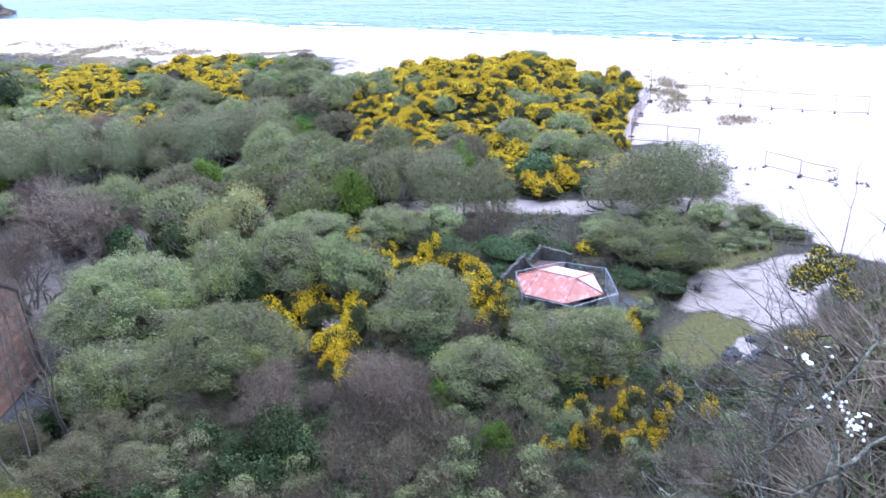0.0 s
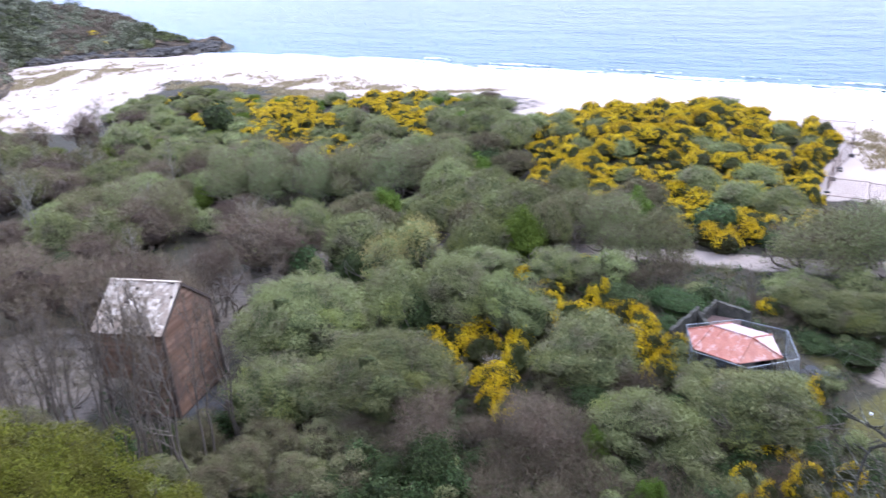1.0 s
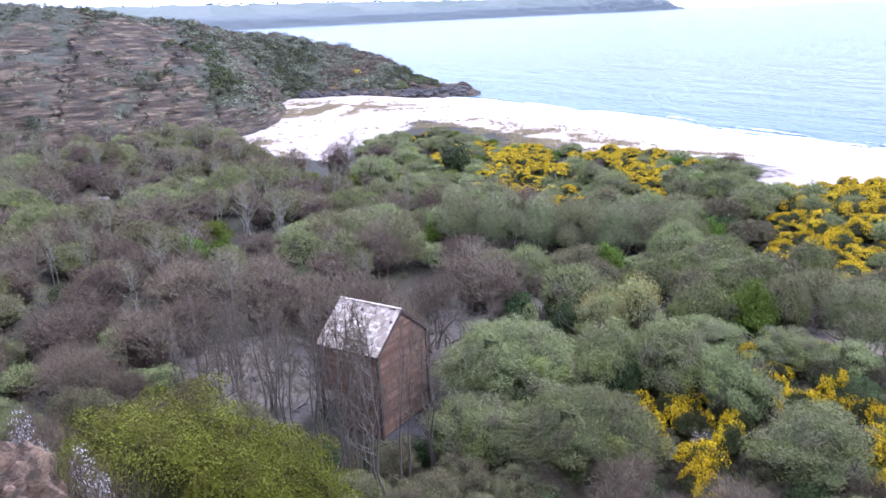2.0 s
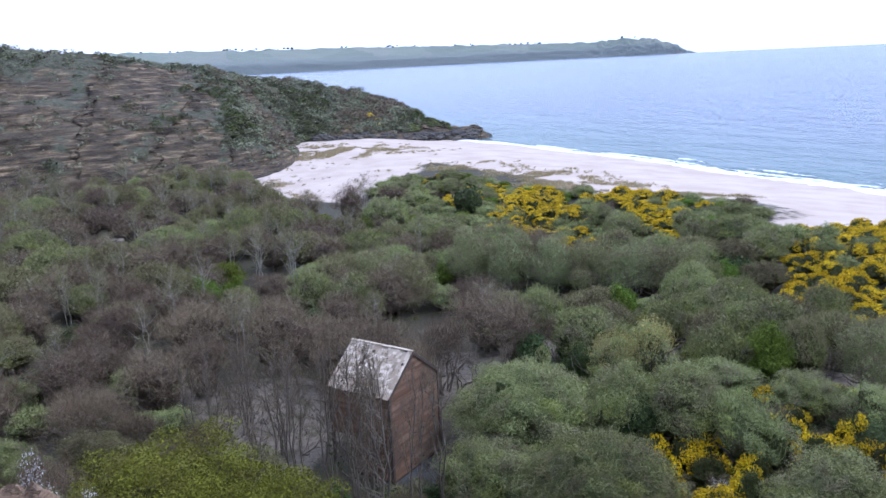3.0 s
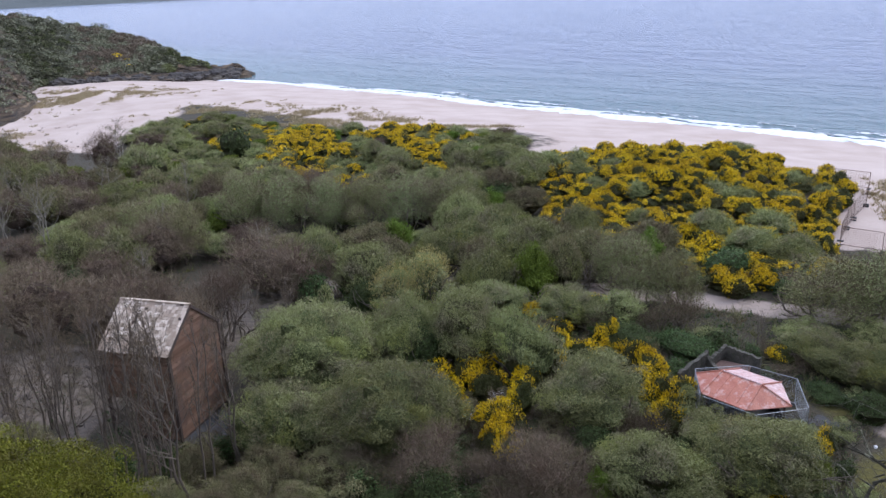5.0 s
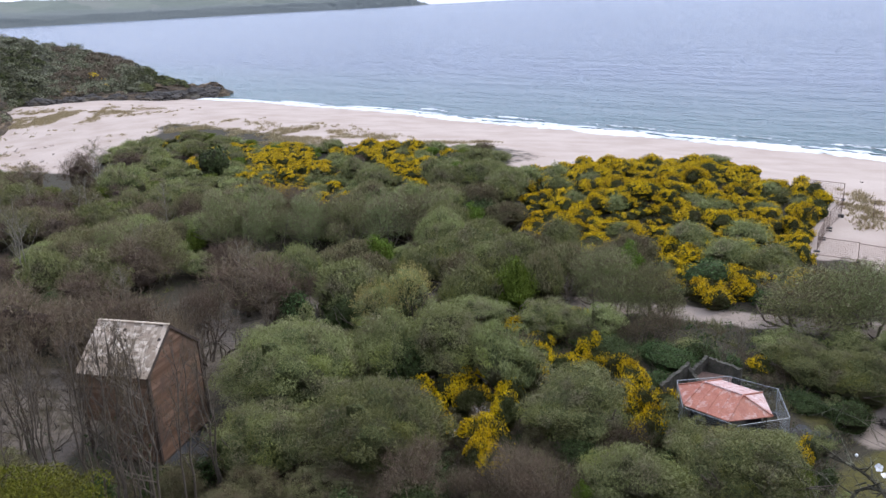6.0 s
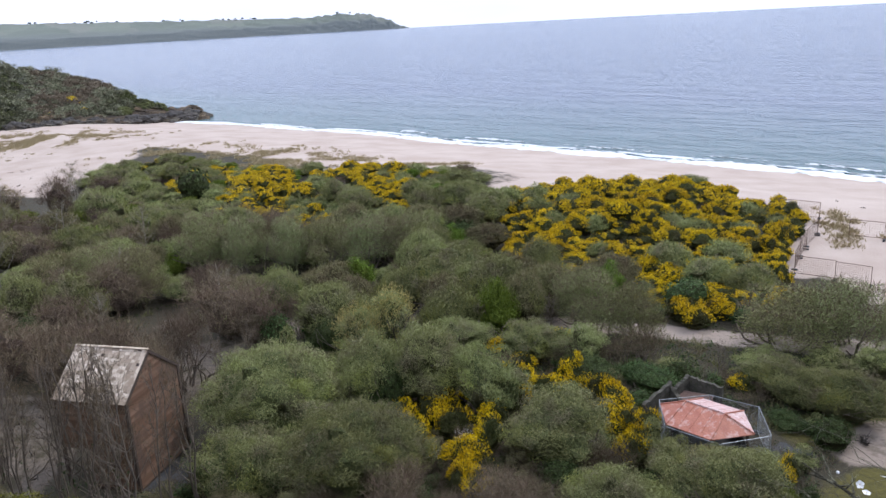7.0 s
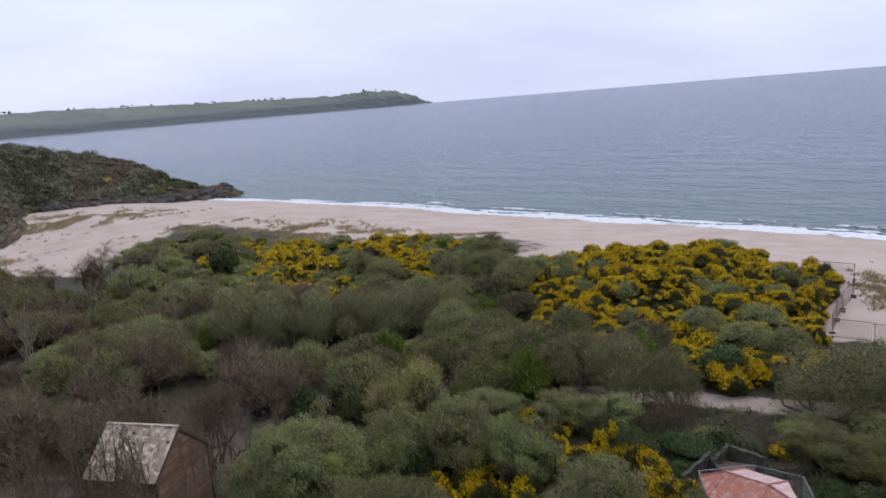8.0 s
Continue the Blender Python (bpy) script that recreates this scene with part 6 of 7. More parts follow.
def build_kiosk():
    kiosk = tagged(empty("kiosk", (16.85, 46.9, 0)), "hexagonal kiosk with a faded red sheet roof, inside a fence", "kiosk")
    eave = [Vector(p) for p in ((-2.37, 2.2, 2.02), (-2.75, -0.47, 1.98), (-0.59, -2.7, 1.95), (2.3, -2.4, 2.0), (2.73, 0.59, 2.05), (0.7, 2.67, 2.05))]
    A, B = Vector((-1.03, 0.96, 2.82)), Vector((0.85, -1.03, 2.8))
    slopes = (
        ("roof_slope", (eave[0], eave[1], A), RED_TIN, "faded red painted sheet"),
        ("roof_slope", (eave[1], eave[2], B, A), RED_TIN, ""),
        ("roof_slope", (eave[2], eave[3], B), RED_TIN, ""),
        ("roof_slope", (eave[3], eave[4], B), PALE_TIN, "bleached pink sheet with white streaks"),
        ("roof_slope", (eave[4], eave[5], A, B), PALE_TIN, ""),
        ("roof_slope", (eave[5], eave[0], A), PALE_TIN, ""),
    )
    for name, pts, mat, label in slopes:
        bm = bmesh.new()
        thick_face(bm, pts, 0.05)
        slope = part(name, bm, mat, kiosk, label)
        # lapped sheet seams from eave to top
        lo, hi = (pts[0], pts[1]), (pts[-1], pts[2])
        for k in (0.25, 0.5, 0.75) if len(pts) == 4 else ():
            a = lo[0].lerp(lo[1], k)
            b = hi[0].lerp(hi[1], k)
            bm = bmesh.new()
            bar(bm, a + Vector((0, 0, 0.012)), a.lerp(b, 0.97) + Vector((0, 0, 0.012)), 0.022, 5)
            part("seam", bm, mat, slope)
    for a, b in ((A, B), (A, eave[0]), (A, eave[5]), (B, eave[2]), (B, eave[3]), (A, eave[1]), (B, eave[4])):
        bm = bmesh.new()
        bar(bm, a + Vector((0, 0, 0.03)), b + Vector((0, 0, 0.03)), 0.055, 6)
        part("ridge_capping" if b is B else "hip_capping", bm, PALE_TIN if b is B else RED_TIN, kiosk, "white ridge capping" if b is B else "")
    for i in range(6):
        p, q = eave[i] * 0.86, eave[(i + 1) % 6] * 0.86
        bm = bmesh.new()
        box(bm, (0.12, 0.12, 1.98), (p.x, p.y, 0.99))
        part("post", bm, TIMBER, kiosk)
        d = Vector((q.x - p.x, q.y - p.y, 0))
        bm = bmesh.new()
        box(bm, (d.length - 0.14, 0.06, 1.05), ((p.x + q.x) / 2, (p.y + q.y) / 2, 0.55), Matrix.Rotation(math.atan2(d.y, d.x), 4, "Z"))
        part("side_panel", bm, SHADOW_WALL, kiosk)
    bm = bmesh.new()
    bmesh.ops.create_cone(bm, cap_ends=True, segments=6, radius1=2.6, radius2=2.6, depth=0.15, matrix=Matrix.Translation((0, 0, 0.1)))
    part("floor_slab", bm, CONCRETE, kiosk)
    return kiosk


build_kiosk()


def fence_panel(name, label, category, steel, length=3.5, height=2.0, mesh=0.16, wire=0.004, tube=0.024):
    """A temporary fence panel along +x from the origin: tube frame, wire mesh, two feet."""
    panel = tagged(empty(name), label, category)
    bm = bmesh.new()
    for a, b in (((0, 0, 0.08), (0, 0, height)), ((length, 0, 0.08), (length, 0, height)), ((0, 0, height), (length, 0, height)), ((0, 0, 0.2), (length, 0, 0.2))):
        bar(bm, a, b, tube, 6)
    part("frame", bm, steel, panel)
    bm = bmesh.new()
    for i in range(1, int(length / mesh)):
        box(bm, (wire, wire, height - 0.2), (i * mesh, 0, 0.2 + (height - 0.2) / 2))
    for i in range(1, int((height - 0.2) / mesh)):
        box(bm, (length, wire, wire), (length / 2, 0, 0.2 + i * mesh))
    part("wire_mesh", bm, steel, panel)
    for x in (0.0, length):
        bm = bmesh.new()
        box(bm, (0.22, 0.6, 0.14), (x, 0, 0.07))
        part("foot", bm, CONCRETE, panel, "grey block foot", bevel=0.02)
    return panel


def fence_run(first, points, group):
    """Copies of a panel from point to point."""
    used = False
    for a, b in zip(points, points[1:]):
        d = math.dist(a, b)
        m = pose(a[0], a[1], land(*a) - 0.02, 0, 0, math.degrees(math.atan2(b[1] - a[1], b[0] - a[0])))
        ob = first if not used else copy_thing(first, m)
        if not used:
            ob.matrix_basis = m
        ob.matrix_basis = m @ Matrix.Diagonal((d / 3.5, 1, 1, 1))
        tagged(ob, group=group)
        used = True


HEX = [(14.64, 49.94), (18.3, 50.26), (20.86, 48.14), (20.11, 44.32), (16.71, 43.66), (14.01, 46.36), (14.64, 49.94)]
fence_run(fence_panel("fence_panel", "grey steel mesh fence panel round the kiosk", "fence", GALV, wire=0.006, mesh=0.12), HEX, "fence panels round the kiosk")
BEACH_FENCE = [(41.6, 94.2), (45.2, 91.0), (42.9, 86.5), (39.8, 82.5), (38.1, 80.2), (35.9, 76.5), (38.9, 74.2), (41.3, 72.0)]
fence_run(fence_panel("fence_panel", "rusty leaning mesh fence panel at the edge of the sand", "fence", RUST, wire=0.01, mesh=0.2, tube=0.032), BEACH_FENCE, "fence panels by the beach")

SAND_FENCE = [(46.2, 85.9), (49.0, 83.7), (51.7, 81.4), (54.4, 79.3), (57.0, 77.4), (59.7, 75.5), (62.4, 73.6)]
fence_run(fence_panel("fence_panel", "rusty mesh fence panel standing out on the sand", "fence", RUST, wire=0.008, mesh=0.25, tube=0.032), SAND_FENCE, "fence panels on the sand")
fence_run(fence_panel("fence_panel", "leaning mesh fence panel beside the sandy track", "fence", RUST, height=1.6, wire=0.008, mesh=0.25, tube=0.032), [(44.2, 64.6), (45.6, 61.2), (47.2, 58.2)], "fence panels on the sand")


# ---- the roofless hut behind the kiosk ----
def build_hut():
    hut = tagged(empty("ruined_hut"), "low mossy roofless hut of grey blocks behind the kiosk", "ruin")

    def run(a, b, ha, hb, name):
        a, b = Vector((*a, 0)), Vector((*b, 0))
        d, n = b - a, 14
        side = Vector((-d.y, d.x, 0)).normalized() * 0.14
        bm = bmesh.new()
        ring = []
        for i in range(n + 1):
            p = a + d * i / n
            z = ha + (hb - ha) * i / n + chance.uniform(-0.13, 0.07)
            ring.append([bm.verts.new(p + side), bm.verts.new(p - side), bm.verts.new(p - side + Vector((0, 0, z))), bm.verts.new(p + side + Vector((0, 0, z)))])
        for p, q in zip(ring, ring[1:]):
            for k in range(4):
                bm.faces.new((p[k], p[(k + 1) % 4], q[(k + 1) % 4], q[k]))
        bm.faces.new(ring[0])
        bm.faces.new(ring[-1][::-1])
        bmesh.ops.recalc_face_normals(bm, faces=bm.faces[:])
        part(name, bm, BLOCK, hut)

    run((13.7, 50.6), (16.1, 52.3), 1.3, 2.1, "wall")
    run((16.2, 52.1), (17.7, 53.2), 1.5, 2.15, "wall")
    run((17.8, 53.1), (19.7, 51.6), 2.1, 1.75, "wall")
    run((16.1, 52.2), (16.5, 51.0), 1.9, 1.2, "wall")
    bm = bmesh.new()
    box(bm, (2.6, 1.5, 0.1), (17.6, 51.7, 0.9), Matrix.Rotation(radians(-30), 4, "Z") @ Matrix.Rotation(radians(14), 4, "X"))
    part("fallen_roof_sheet", bm, surface("brown_rotten_board", (0.10, 0.06, 0.045), (0.2, 0.125, 0.095), 2.0), hut, "brown collapsed roof sheet")
    return hut


build_hut()


def slab(name, at, r, mat, label, category, squash=0.7, turn=0.0):
    bm = bmesh.new()
    bmesh.ops.create_circle(bm, cap_ends=True, segments=28, radius=1)
    for v in bm.verts:
        k = 1 + 0.55 * noise.noise(v.co * 2.3 + Vector(at))
        v.co = Vector((v.co.x * r * k, v.co.y * r * squash * k, 0))
    geom = bmesh.ops.extrude_face_region(bm, geom=bm.faces[:])
    for v in [g for g in geom["geom"] if isinstance(g, bmesh.types.BMVert)]:
        v.co.z += 0.06
    bmesh.ops.recalc_face_normals(bm, faces=bm.faces[:])
    me = bpy.data.meshes.new(name)
    bm.to_mesh(me)
    bm.free()
    me.materials.append(mat)
    return tagged(put(name, me, m=pose(at[0], at[1], land(at[0], at[1]) + 0.01, 0, 0, turn)), label, category, kind="structure")


slab("pavement", (-19.4, 46.6, 0), 2.3, CONCRETE, "dark grey gravel yard beside the boarded house", "paving", 1.2, 20)
slab("pavement", (21.4, 45.0, 0), 1.7, CONCRETE, "grey gravel pad beside the kiosk fence", "paving", 0.75, 20)


def build_rail():
    """A broken timber rail fence, half fallen into the grass."""
    rail = tagged(empty("broken_fence"), "broken timber rail fence fallen beside the sand", "fence")
    z = land(37, 51)
    ends = [Vector((35.6, 50.2, z + 0.75)), Vector((36.8, 52.3, z + 0.9)), Vector((39.2, 50.9, z + 0.7)), Vector((37.9, 49.2, z + 0.35))]
    for a, b in zip(ends, ends[1:] + ends[:1]):
        bm = bmesh.new()
        bar(bm, a, b, 0.06, 6, 0.8)
        part("rail", bm, TIMBER, rail)
    for p in ends[:3]:
        bm = bmesh.new()
        bar(bm, Vector((p.x, p.y, z - 0.2)), p + Vector((0, 0, 0.1)), 0.055, 6, 0.9)
        part("post", bm, TIMBER, rail)


build_rail()


# ---- the blossoming branches close to the eye ----
def spot(az, el, d):
    """A point d metres from the eye, degrees to the left and up."""
    return Vector((-d * math.cos(radians(el)) * math.sin(radians(az)), d * math.cos(radians(el)) * math.cos(radians(az)), EYE[2] + d * math.sin(radians(el))))


def tube_mesh(name, paths, mat, sides=6):
    """Tapering knotty tubes along smoothed paths of (points, first radius, last radius)."""
    verts, faces = [], []
    for pts, r0, r1 in paths:
        line = []
        for a, b in zip(pts, pts[1:]):
            n = max(2, int((b - a).length / 0.04))
            line += [a.lerp(b, i / n) for i in range(n)]
        line.append(pts[-1])
        for _ in range(3):
            line = [line[0]] + [(p + q * 2 + r) / 4 for p, q, r in zip(line, line[1:], line[2:])] + [line[-1]]
        base = len(verts)
        for i, p in enumerate(line):
            d = (line[min(i + 1, len(line) - 1)] - line[max(i - 1, 0)]).normalized()
            u = d.cross(Vector((0.3, 0.5, 0.8))).normalized()
            w = d.cross(u)
            k = (r0 + (r1 - r0) * i / (len(line) - 1)) * (1 + 0.25 * noise.noise(p * 30))
            p = p + Vector((noise.noise(p * 14), noise.noise(p * 14 + Vector((9, 0, 0))), noise.noise(p * 14 + Vector((0, 9, 0))))) * min(0.012, r0 * 2)
            verts += [p + (u * math.cos(2 * math.pi * s / sides) + w * math.sin(2 * math.pi * s / sides)) * k for s in range(sides)]
        for i in range(len(line) - 1):
            for s in range(sides):
                a, b = base + i * sides + s, base + i * sides + (s + 1) % sides
                faces.append((a, b, b + sides, a + sides))
    return mesh_of(name, verts, faces, mat, smooth=True)


PETAL = surface("white_petal", (0.74, 0.73, 0.71), (0.82, 0.81, 0.80), 20.0, 0.5, bump=0.1)
STAMEN = surface("yellow_stamen", (0.5, 0.42, 0.12), (0.62, 0.52, 0.2), 20.0, 0.6)


def flower_mesh(size, seed):
    """An open blossom of five cupped petals with a small yellow centre."""
    rnd = random.Random(seed)
    verts, faces, index = [], [], []
    for k in range(5):
        a = 2 * math.pi * k / 5 + rnd.uniform(-0.1, 0.1)
        base = len(verts)
        for rr, half, z in ((0.08, 0.08, 0.0), (0.45, 0.42, 0.08), (0.8, 0.4, 0.17), (1.0, 0.16, 0.2)):
            for s in (-1, 0, 1):
                x, y = rr - abs(s) * 0.05, s * half
                verts.append(((x * math.cos(a) - y * math.sin(a)) * size, (x * math.sin(a) + y * math.cos(a)) * size, (z + abs(s) * 0.07) * size))
        for i in range(3):
            for j in range(2):
                faces.append((base + i * 3 + j, base + i * 3 + j + 1, base + i * 3 + j + 4, base + i * 3 + j + 3))
                index.append(0)
    base = len(verts)
    verts += [(0.16 * size * math.cos(i * math.pi / 3), 0.16 * size * math.sin(i * math.pi / 3), 0.1 * size) for i in range(6)] + [(0, 0, 0.24 * size)]
    for i in range(6):
        faces.append((base + i, base + (i + 1) % 6, base + 6))
        index.append(1)
    return mesh_of("blossom", verts, faces, PETAL, STAMEN, index=index, smooth=True)


def bud_mesh(size):
    bm = bmesh.new()
    bmesh.ops.create_icosphere(bm, subdivisions=2, radius=size)
    for v in bm.verts:
        v.co.z *= 1.15
    me = bpy.data.meshes.new("bud")
    bm.to_mesh(me)
    bm.free()
    me.materials.append(PETAL)
    return me


FLOWERS, BUD = [flower_mesh(0.006, s) for s in range(3)], bud_mesh(0.0023)


def bloom(parent, at, n, spread, rnd, buds=0):
    for k in range(n + buds):
        p = Vector(at) + Vector((rnd.gauss(0, 1), rnd.gauss(0, 1), rnd.gauss(0, 1))) * spread
        me = FLOWERS[k % 3] if k < n else BUD
        put("blossom" if k < n else "bud", me, parent, m=pose(*p, rnd.uniform(-50, 60), rnd.uniform(-50, 50), rnd.uniform(0, 360)))


def build_branch():
    rnd = random.Random(3)
    branch = tagged(empty("blossom_branch"), "lichened blackthorn branch with white blossoms and buds", "branch")
    D = 1.3
    main = [spot(-27.2, -30.1, D), spot(-28.6, -30.2, D), spot(-29.9, -30.7, D), spot(-31.2, -31.6, D), spot(-32.6, -34.0, D), spot(-33.6, -37.5, D), spot(-34.5, -41, D + 0.05), spot(-35.5, -48, D + 0.15), spot(-37, -58, D + 0.4), Vector((0.66, 0.80, land(0.66, 0.80) - 0.1))]
    put("stem", tube_mesh("stem", [(main, 0.002, 0.008)], LICHEN_BARK), branch)
    sides = [
        [spot(-31.2, -31.6, D), spot(-29.8, -31.2, D), spot(-28.8, -32.2, D), spot(-28.5, -34.2, D), spot(-28.9, -35.5, D)],
        [spot(-32.6, -34.0, D), spot(-30.6, -34.6, D), spot(-29.6, -35.9, D + 0.03), spot(-28.6, -36.5, D + 0.05)],
        [spot(-32.0, -33.0, D), spot(-33.5, -32.0, D + 0.04), spot(-34.8, -30.2, D + 0.1), spot(-36.5, -28.5, D + 0.15)],
        [spot(-33.6, -37.5, D), spot(-31.0, -38.5, D + 0.05), spot(-27.5, -41.8, D + 0.1), spot(-25.0, -44.0, D + 0.15)],
        [spot(-33.6, -37.0, D), spot(-36.5, -35.0, D + 0.1), spot(-39.0, -33.6, D + 0.15), spot(-42, -31.5, D + 0.2)],
        [spot(-33.0, -36.0, D), spot(-32.0, -40.0, D + 0.05), spot(-30.5, -43.0, D + 0.1)],
        [spot(-35.0, -44.0, D), spot(-38.5, -41.0, D + 0.15), spot(-43, -39, D + 0.3)],
        [spot(-36.0, -50.0, D + 0.2), spot(-30, -46, D + 0.35), spot(-25.2, -42.0, D + 0.45), spot(-21.0, -39.2, D + 0.5)],
    ]
    for s in sides:
        put("twig", tube_mesh("twig", [(s, 0.0036, 0.0014)], LICHEN_BARK), branch)
    # short spurs and thorns along every twig
    spurs = []
    for s in sides + [main[:6]]:
        for a, b in zip(s, s[1:]):
            for _ in range(4):
                p = a.lerp(b, rnd.random())
                spurs.append(([p, p + Vector((rnd.gauss(0, 1), rnd.gauss(0, 1), rnd.gauss(0.4, 1))).normalized() * rnd.uniform(0.012, 0.045)], 0.0016, 0.0006))
    tagged(put("thorn", tube_mesh("thorn", spurs, LICHEN_BARK, 4), branch), kind="stuff")
    for az, el, n, buds in ((-29.7, -30.2, 1, 0), (-29.0, -29.6, 0, 1), (-31.8, -29.8, 1, 1), (-31.0, -31.0, 1, 0), (-31.4, -33.4, 1, 1), (-32.4, -32.6, 0, 5), (-33.1, -33.2, 0, 6), (-33.8, -33.8, 1, 5), (-34.4, -34.6, 1, 6), (-34.9, -33.9, 1, 3),
                            (-36.5, -28.6, 1, 1), (-38.6, -33.8, 1, 1), (-41.5, -31.6, 1, 1), (-36.0, -40.5, 2, 1), (-37.4, -38.5, 1, 2), (-39.6, -40.4, 1, 1), (-42.5, -39.2, 1, 1)):
        bloom(branch, spot(az, el, D - 0.015), n, 0.009, rnd, buds)
    return branch


build_branch()


def build_crooked_thorn():
    """A little wind-bent thorn tree just below the brink."""
    rnd, D = random.Random(14), 5.0
    tree = tagged(empty("thorn_tree"), "small crooked lichened thorn tree with flat twiggy boughs", "tree")
    foot = spot(-35.2, -43.5, D)
    trunk = [Vector((foot.x, foot.y, land(foot.x, foot.y) - 0.1)), foot, spot(-34.9, -40.9, D), spot(-34.4, -38.1, D), spot(-34.8, -36.7, D), spot(-35.6, -35.3, D), spot(-36.2, -34.3, D)]
    put("trunk", tube_mesh("trunk", [(trunk, 0.032, 0.017)], LICHEN_BARK, 8), tree)
    boughs = [[trunk[-1], spot(-34.8, -33.8, D), spot(-33.5, -33.5, D - 0.1), spot(-31.6, -33.7, D - 0.2)], [trunk[-1], spot(-37.4, -33.5, D), spot(-38.0, -32.3, D + 0.1), spot(-38.4, -30.6, D + 0.2)],
              [trunk[-1], spot(-36.8, -33.0, D + 0.2), spot(-36.4, -31.6, D + 0.4)], [trunk[5], spot(-37.2, -35.0, D - 0.2), spot(-39.0, -34.4, D - 0.4)], [trunk[4], spot(-33.4, -35.6, D + 0.1), spot(-32.4, -35.3, D + 0.2)]]
    for way in boughs:
        put("bough", tube_mesh("bough", [(way, 0.013, 0.004)], LICHEN_BARK), tree)
    fine = []
    for way in boughs:
        for a, b in zip(way, way[1:]):
            for _ in range(7):
                p = a.lerp(b, rnd.random())
                q = p + Vector((rnd.gauss(0, 1), rnd.gauss(0, 1), rnd.gauss(0.35, 0.6))).normalized() * rnd.uniform(0.08, 0.3)
                fine.append(([p, p.lerp(q, 0.5) + Vector((rnd.gauss(0, 1), rnd.gauss(0, 1), rnd.gauss(0, 1))) * 0.03, q], 0.0035, 0.0012))
    tagged(put("twig", tube_mesh("twig", fine, LICHEN_BARK, 4), tree), kind="stuff")
    return tree


build_crooked_thorn()


# ---- the broken rock of the near slope ----
def outcrop(name, at, size, seed, label):
    """A craggy lump of layered rock, split along its bedding."""
    bm = bmesh.new()
    bmesh.ops.create_icosphere(bm, subdivisions=6, radius=1)
    off = Vector((seed * 7.3, seed * 3.1, 0))
    for v in bm.verts:
        p = Vector((v.co.x * size[0], v.co.y * size[1], v.co.z * size[2]))
        q = p + off
        layer = math.floor((q.z + 0.35 * q.x + noise.noise(q * 0.6)) / 0.28)
        k = 0.30 * noise.noise(q * 0.5) + 0.34 * noise.noise(Vector((layer * 3.7, q.x * 0.9, q.y * 0.9))) + 0.16 * noise.noise(Vector((math.floor(q.x * 1.7), math.floor(q.y * 1.7), layer * 1.3))) + 0.12 * noise.noise(q * 3.0) + 0.06 * noise.noise(Vector((layer * 5.1, q.x * 4, q.y * 4))) + 0.03 * noise.noise(q * 9)
        v.co = p * (1 + k)
    me = bpy.data.meshes.new(name)
    bm.to_mesh(me)
    bm.free()
    me.materials.append(PINK_ROCK)
    return tagged(put(name, me, m=pose(at[0], at[1], at[2], 8, -14, 30 * seed)), label, "rock", kind="structure")


outcrop("rock_outcrop", (-15.0, 9.5, 17.6), (2.7, 2.4, 2.3), 1, "pinkish broken layered rock on the near slope")
outcrop("rock_outcrop", (-10.6, 7.6, 19.7), (1.6, 1.5, 2.5), 2, "pinkish broken layered rock on the near slope")
for row in [(-14.6, 12.4, 0.75, 4.2), (-13.4, 12.8, 0.65, 4.0), (-9.9, 10.0, 0.6, 2.5)]:
    plant("white_bush", *row)
for row in [(-10.6, 9.6, 0.8, 2.6), (-9.0, 10.4, 0.8, 2.1), (-10.8, 11.0, 0.9, 2.6), (-8.4, 11.6, 1.1, 2.2)]:
    plant("thorn_bush", *row)


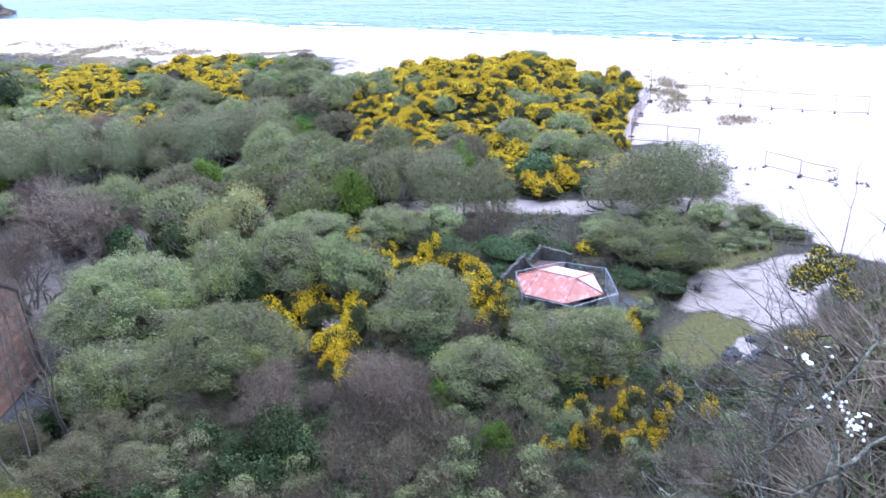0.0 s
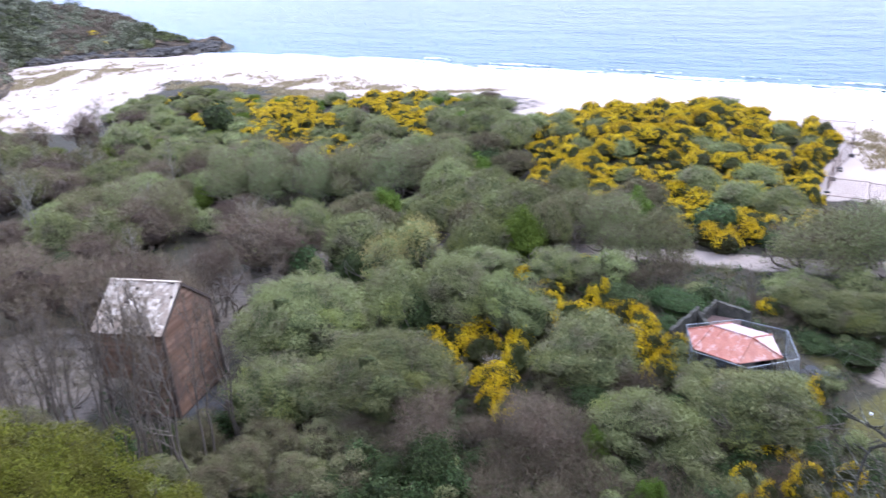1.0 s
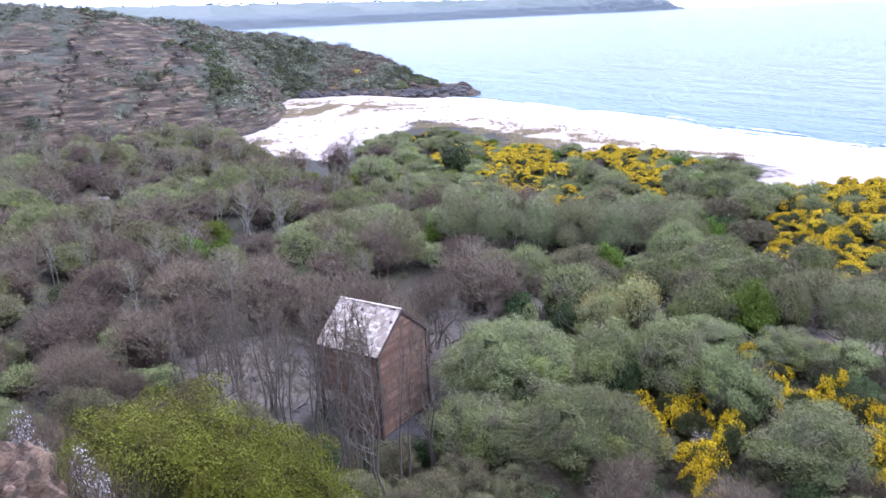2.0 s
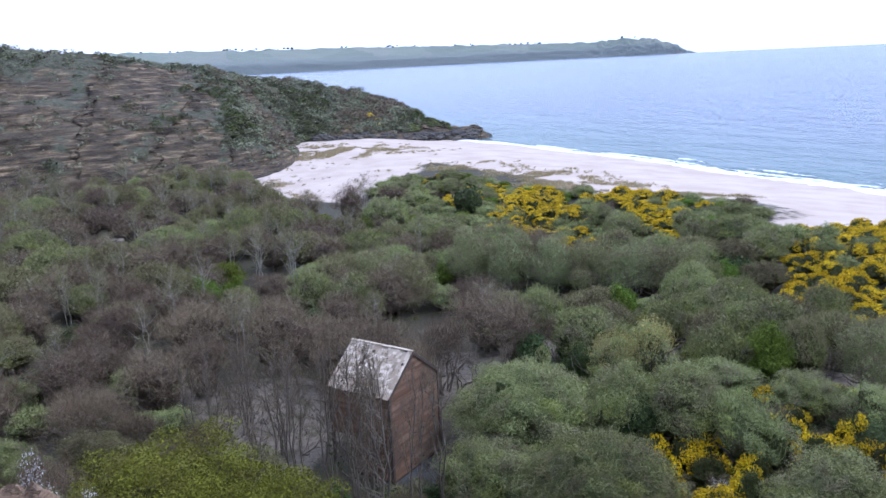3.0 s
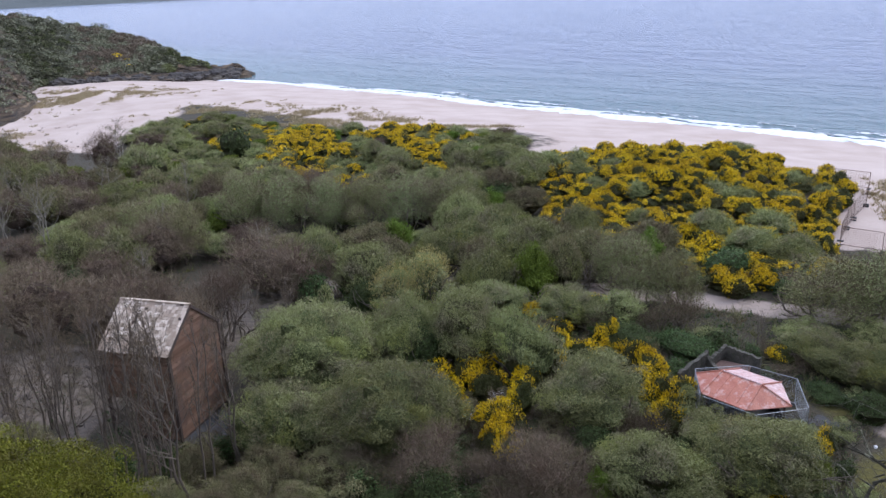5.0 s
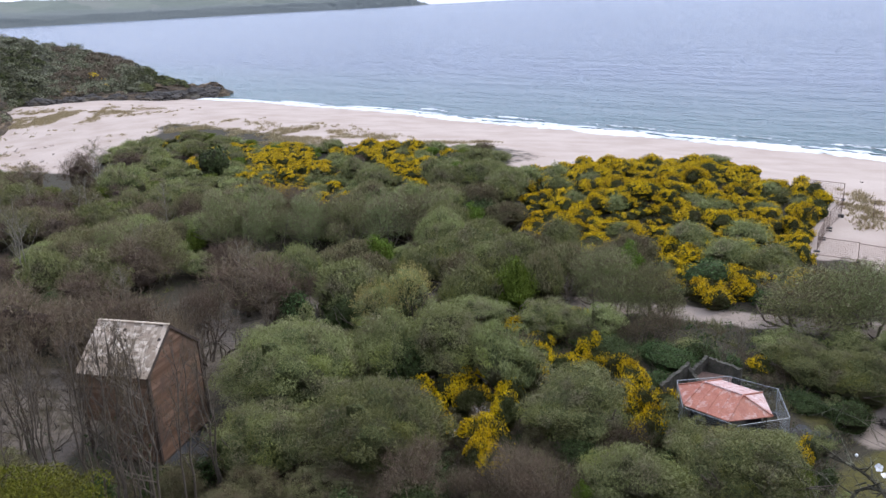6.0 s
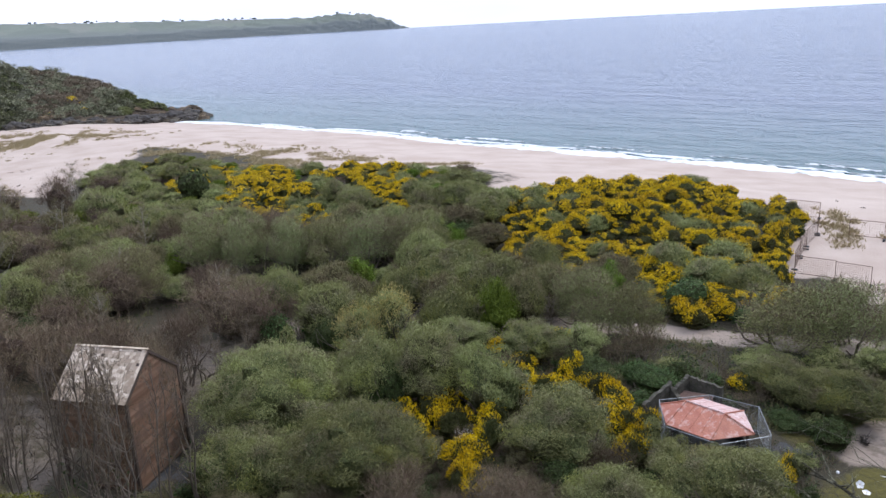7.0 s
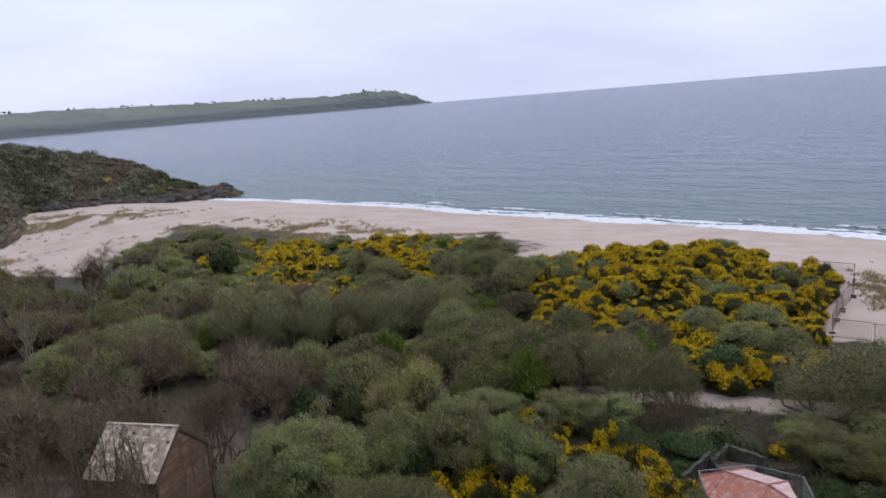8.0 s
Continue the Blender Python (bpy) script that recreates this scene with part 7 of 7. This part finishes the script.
# ---- scrub on the headland, marram on the dunes, wrack on the sand ----
def headland_scrub():
    """Low scrub all over the headland, as one covering."""
    rng = np.random.default_rng(12)
    me = bpy.data.objects["headland"].data
    co = np.zeros(len(me.vertices) * 3)
    me.vertices.foreach_get("co", co)
    co = co.reshape(-1, 3)
    cov = np.zeros(len(co))
    me.attributes["cover"].data.foreach_get("value", cov)
    ok = np.where((co[:, 2] > 1.8) & (co[:, 1] > 60) & (np.hypot(co[:, 0], co[:, 1]) < 400) & (rng.random(len(co)) < np.where(cov > 0.7, 0.0, np.where(cov > 0.48, 0.06, np.where(cov > 0.42, 0.2, 0.55)))))[0]
    c = co[rng.permutation(ok)[:8600]]
    rad = rng.uniform(0.6, 1.4, len(c)) + 1.1 * rng.random(len(c)) ** 4
    rad[np.degrees(np.arctan2(-c[:, 0], c[:, 1])) < 20.6] *= 0.45
    # patches of one kind of scrub beside another: dark thorn on the lower slope, pale heath along the rib, bracken and gorse on the crest
    slot = np.zeros(len(c), int)
    for k, q in enumerate(c):
        q = Vector(q)
        az, tone = bearing(q) + 1.4 * noise.noise(q * 0.1), 1.3 * noise.fractal(q * 0.06, 0.8, 2.0, 4) + 0.24 * rng.normal() + 0.12
        if spur_line(q) - 0.4 < az < spur_line(q) + 0.9:
            tone += 0.35
        elif 24.3 < az < spur_line(q):
            tone -= 0.2 * (1 - step(12, 18, q.z))
        # gullies get a darker scrub tone in place of the shade inside them
        elif 31.2 < az < 35.0 and q.z < 20 or gully(q) > 1.0:
            tone -= 0.3
        elif 20.3 < az < 24.3:
            tone += 0.42 * step(4, 10, q.z)
        slot[k] = 5 if az < 20.6 and tone > -0.3 else 2 if tone < -0.7 else 0 if tone < -0.16 else 1 if tone < 0.45 else 3
        if abs(az - spur_line(q) - 0.2) < 0.7 and q.z < 20 and rng.random() < 0.7:
            slot[k] = 1
        if slot[k] == 3 and rng.random() < 0.008:
            slot[k] = 4
    pieces = [(*leaf_cloud(rng, c[slot == k], rad[slot == k], int((slot == k).sum() * 30) + 3, 0.40, low=0.05, squash=0.75, coarse=True), k) for k in range(6) if (slot == k).any()]
    v, f, i = merge(*pieces)
    ob = put("scrub", mesh_of("scrub", v, f, LEAF["low_scrub"], LEAF["heath"], LEAF["gorse"], LEAF["bracken"], LEAF["flower"], LEAF["moss"], index=i))
    return tagged(ob, "dark low scrub and gorse covering the headland", "scrub", kind="stuff")


headland_scrub()


def marram():
    """Tufts of dry grass on the sand behind the beach."""
    rng = np.random.default_rng(5)
    pts = []
    # bearing, distance, half width in degrees, half depth in metres, number of tufts
    for az, d, wide, deep, n in ((28.3, 252, 4.2, 22, 2000), (24.0, 246, 4.0, 14, 1000), (31.5, 196, 2.0, 5, 150), (30.0, 176, 1.6, 7, 160), (17.5, 192, 4.4, 14, 1100), (11.5, 172, 3.8, 16, 1200), (6.5, 157, 3.2, 10, 500), (31.2, 208, 1.8, 3, 160),
                                 (0.5, 150, 4.0, 3, 160), (-28.0, 98, 1.0, 8, 70), (-27.6, 104, 1.5, 6, 80), (-30.2, 101, 1.6, 2.5, 40), (-32.2, 91.0, 1.3, 1.2, 26)):
        for _ in range(n):
            a, q = az + wide * rng.normal() * 0.5, d + deep * rng.normal() * 0.5
            x, y, _z = polar(a, q, 0)
            if noise.noise(Vector((x * 0.12, y * 0.12, 7))) + 0.5 * noise.noise(Vector((x * 0.4, y * 0.4, 7))) > 0.04:
                pts.append((x, y))
    c = np.array([(x, y, land(x, y) - 0.05) for x, y in pts])
    rad = rng.uniform(0.4, 1.2, len(c))
    v, f = twig_cloud(rng, c, rad, len(c) * 18, 0.5, 0.06, squash=0.3, rise=1.2)
    return tagged(put("marram_grass", mesh_of("marram_grass", v, f, DRY_GRASS)), "tufts of dry straw-coloured dune grass", "grass", kind="stuff")


marram()


def wrack():
    """Scattered drift wood and dried weed on the sand."""
    rng = np.random.default_rng(8)
    pts = []
    for cx, cy, rx, ry, n in ((-95, 168, 12, 14, 16), (-82, 157, 6, 6, 10), (27.4, 46.2, 1.6, 0.6, 4), (-33, 51, 7, 6, 40), (46, 62, 8, 6, 8), (58, 95, 10, 12, 8)):
        a, k = rng.uniform(0, 2 * math.pi, n), np.sqrt(rng.random(n))
        pts += [(cx + rx * q * math.cos(t), cy + ry * q * math.sin(t)) for t, q in zip(a, k)]
    c = np.array([(x, y, land(x, y) + 0.02) for x, y in pts])
    rad = rng.uniform(0.1, 0.45, len(c))
    v, f = twig_cloud(rng, c, rad, len(c) * 14, 0.5, 0.04, squash=0.1, rise=0.0)
    return tagged(put("driftwood", mesh_of("driftwood", v, f, WRACK)), "dark dried weed and driftwood scattered on the sand", "debris", kind="stuff")


wrack()


# ---- dark rocks at the headland's foot and tip ----
def shore_rock(seed):
    bm = bmesh.new()
    bmesh.ops.create_icosphere(bm, subdivisions=4, radius=1)
    off = Vector((seed * 5.7, seed * 2.3, 1))
    for v in bm.verts:
        q = v.co * 2.2 + off
        layer = math.floor((q.z * 2 + q.x * 0.7 + noise.noise(q)) / 0.5)
        v.co *= 1 + 0.4 * noise.noise(q * 0.8) + 0.22 * noise.noise(Vector((layer * 2.9, q.x, q.y))) + 0.12 * noise.noise(q * 3.5)
    me = bpy.data.meshes.new("shore_rock")
    bm.to_mesh(me)
    bm.free()
    me.materials.append(DARK_ROCK)
    return me


DARK_ROCK = surface("dark_wet_rock", (0.025, 0.022, 0.02), (0.085, 0.072, 0.058), 0.5, 0.8, bump=0.8, size=(1, 1, 3), stain=(0.13, 0.11, 0.075))
ROCKS = [shore_rock(k) for k in range(4)]
for k in range(34):
    a = 15.9 + 13 * (k / 34) ** 1.2 + chance.uniform(-0.2, 0.2)
    d = (302 if a < 21 else 300 - (a - 21) * 1.2) + chance.uniform(-2, 8 if a < 21 else 4)
    s = chance.uniform(1.6, 3.6) * (1.35 if 16.5 < a < 20.5 else 0.8)
    x, y, _ = polar(a, d, 0)
    ob = put("shore_rock", ROCKS[k % 4], m=pose(x, y, max(SEA, land(x, y)) - 0.1 * s, 0, 0, chance.uniform(0, 360)) @ Matrix.Diagonal((s * 1.5, s, s * 0.75, 1)))
    tagged(ob, "dark jagged rock at the foot of the headland", "rock", "rocks along the shore")


STONES = [shore_rock(k + 9) for k in range(2)]
for me in STONES:
    me.materials[0] = CONCRETE
for k, (x, y, s) in enumerate([(24.7, 37.6, 0.5), (25.6, 36.8, 0.4), (24.1, 36.6, 0.35), (26.4, 37.4, 0.3), (23.4, 36.9, 0.28), (25.2, 38.3, 0.25), (26.9, 39.0, 0.3), (22.6, 36.4, 0.3)]):
    tagged(put("stone", STONES[k % 2], m=pose(x, y, land(x, y) + 0.05, 0, 0, 70 * k) @ Matrix.Diagonal((s * 1.3, s, s * 0.7, 1))), "pale grey stone lying at the edge of the moss", "stone", "stones by the moss")


def far_trees():
    """Wind-bent trees and hedges along the top of the far headland."""
    rng = np.random.default_rng(31)
    c = []
    for az, r, z in ((6, 4720, 97), (13, 4720, 92), (17, 4710, 102), (20, 4700, 108), (22.5, 4690, 112), (26, 4670, 119), (29.5, 4655, 126), (31, 4650, 128), (33, 4640, 131), (36, 4625, 135), (38, 4615, 137)):
        for _ in range(int(rng.integers(2, 9))):
            x, y, _z = polar(az + rng.normal() * 0.7, r, 0)
            c.append((x, y, z + rng.uniform(-3, 5)))
    c = np.array(c)
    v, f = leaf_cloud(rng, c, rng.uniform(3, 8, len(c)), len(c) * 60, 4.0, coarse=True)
    return tagged(put("distant_trees", mesh_of("distant_trees", v, f, LEAF["hazy"])), "small trees along the far ridge, paled by haze put into their colour", "trees", kind="stuff")


far_trees()
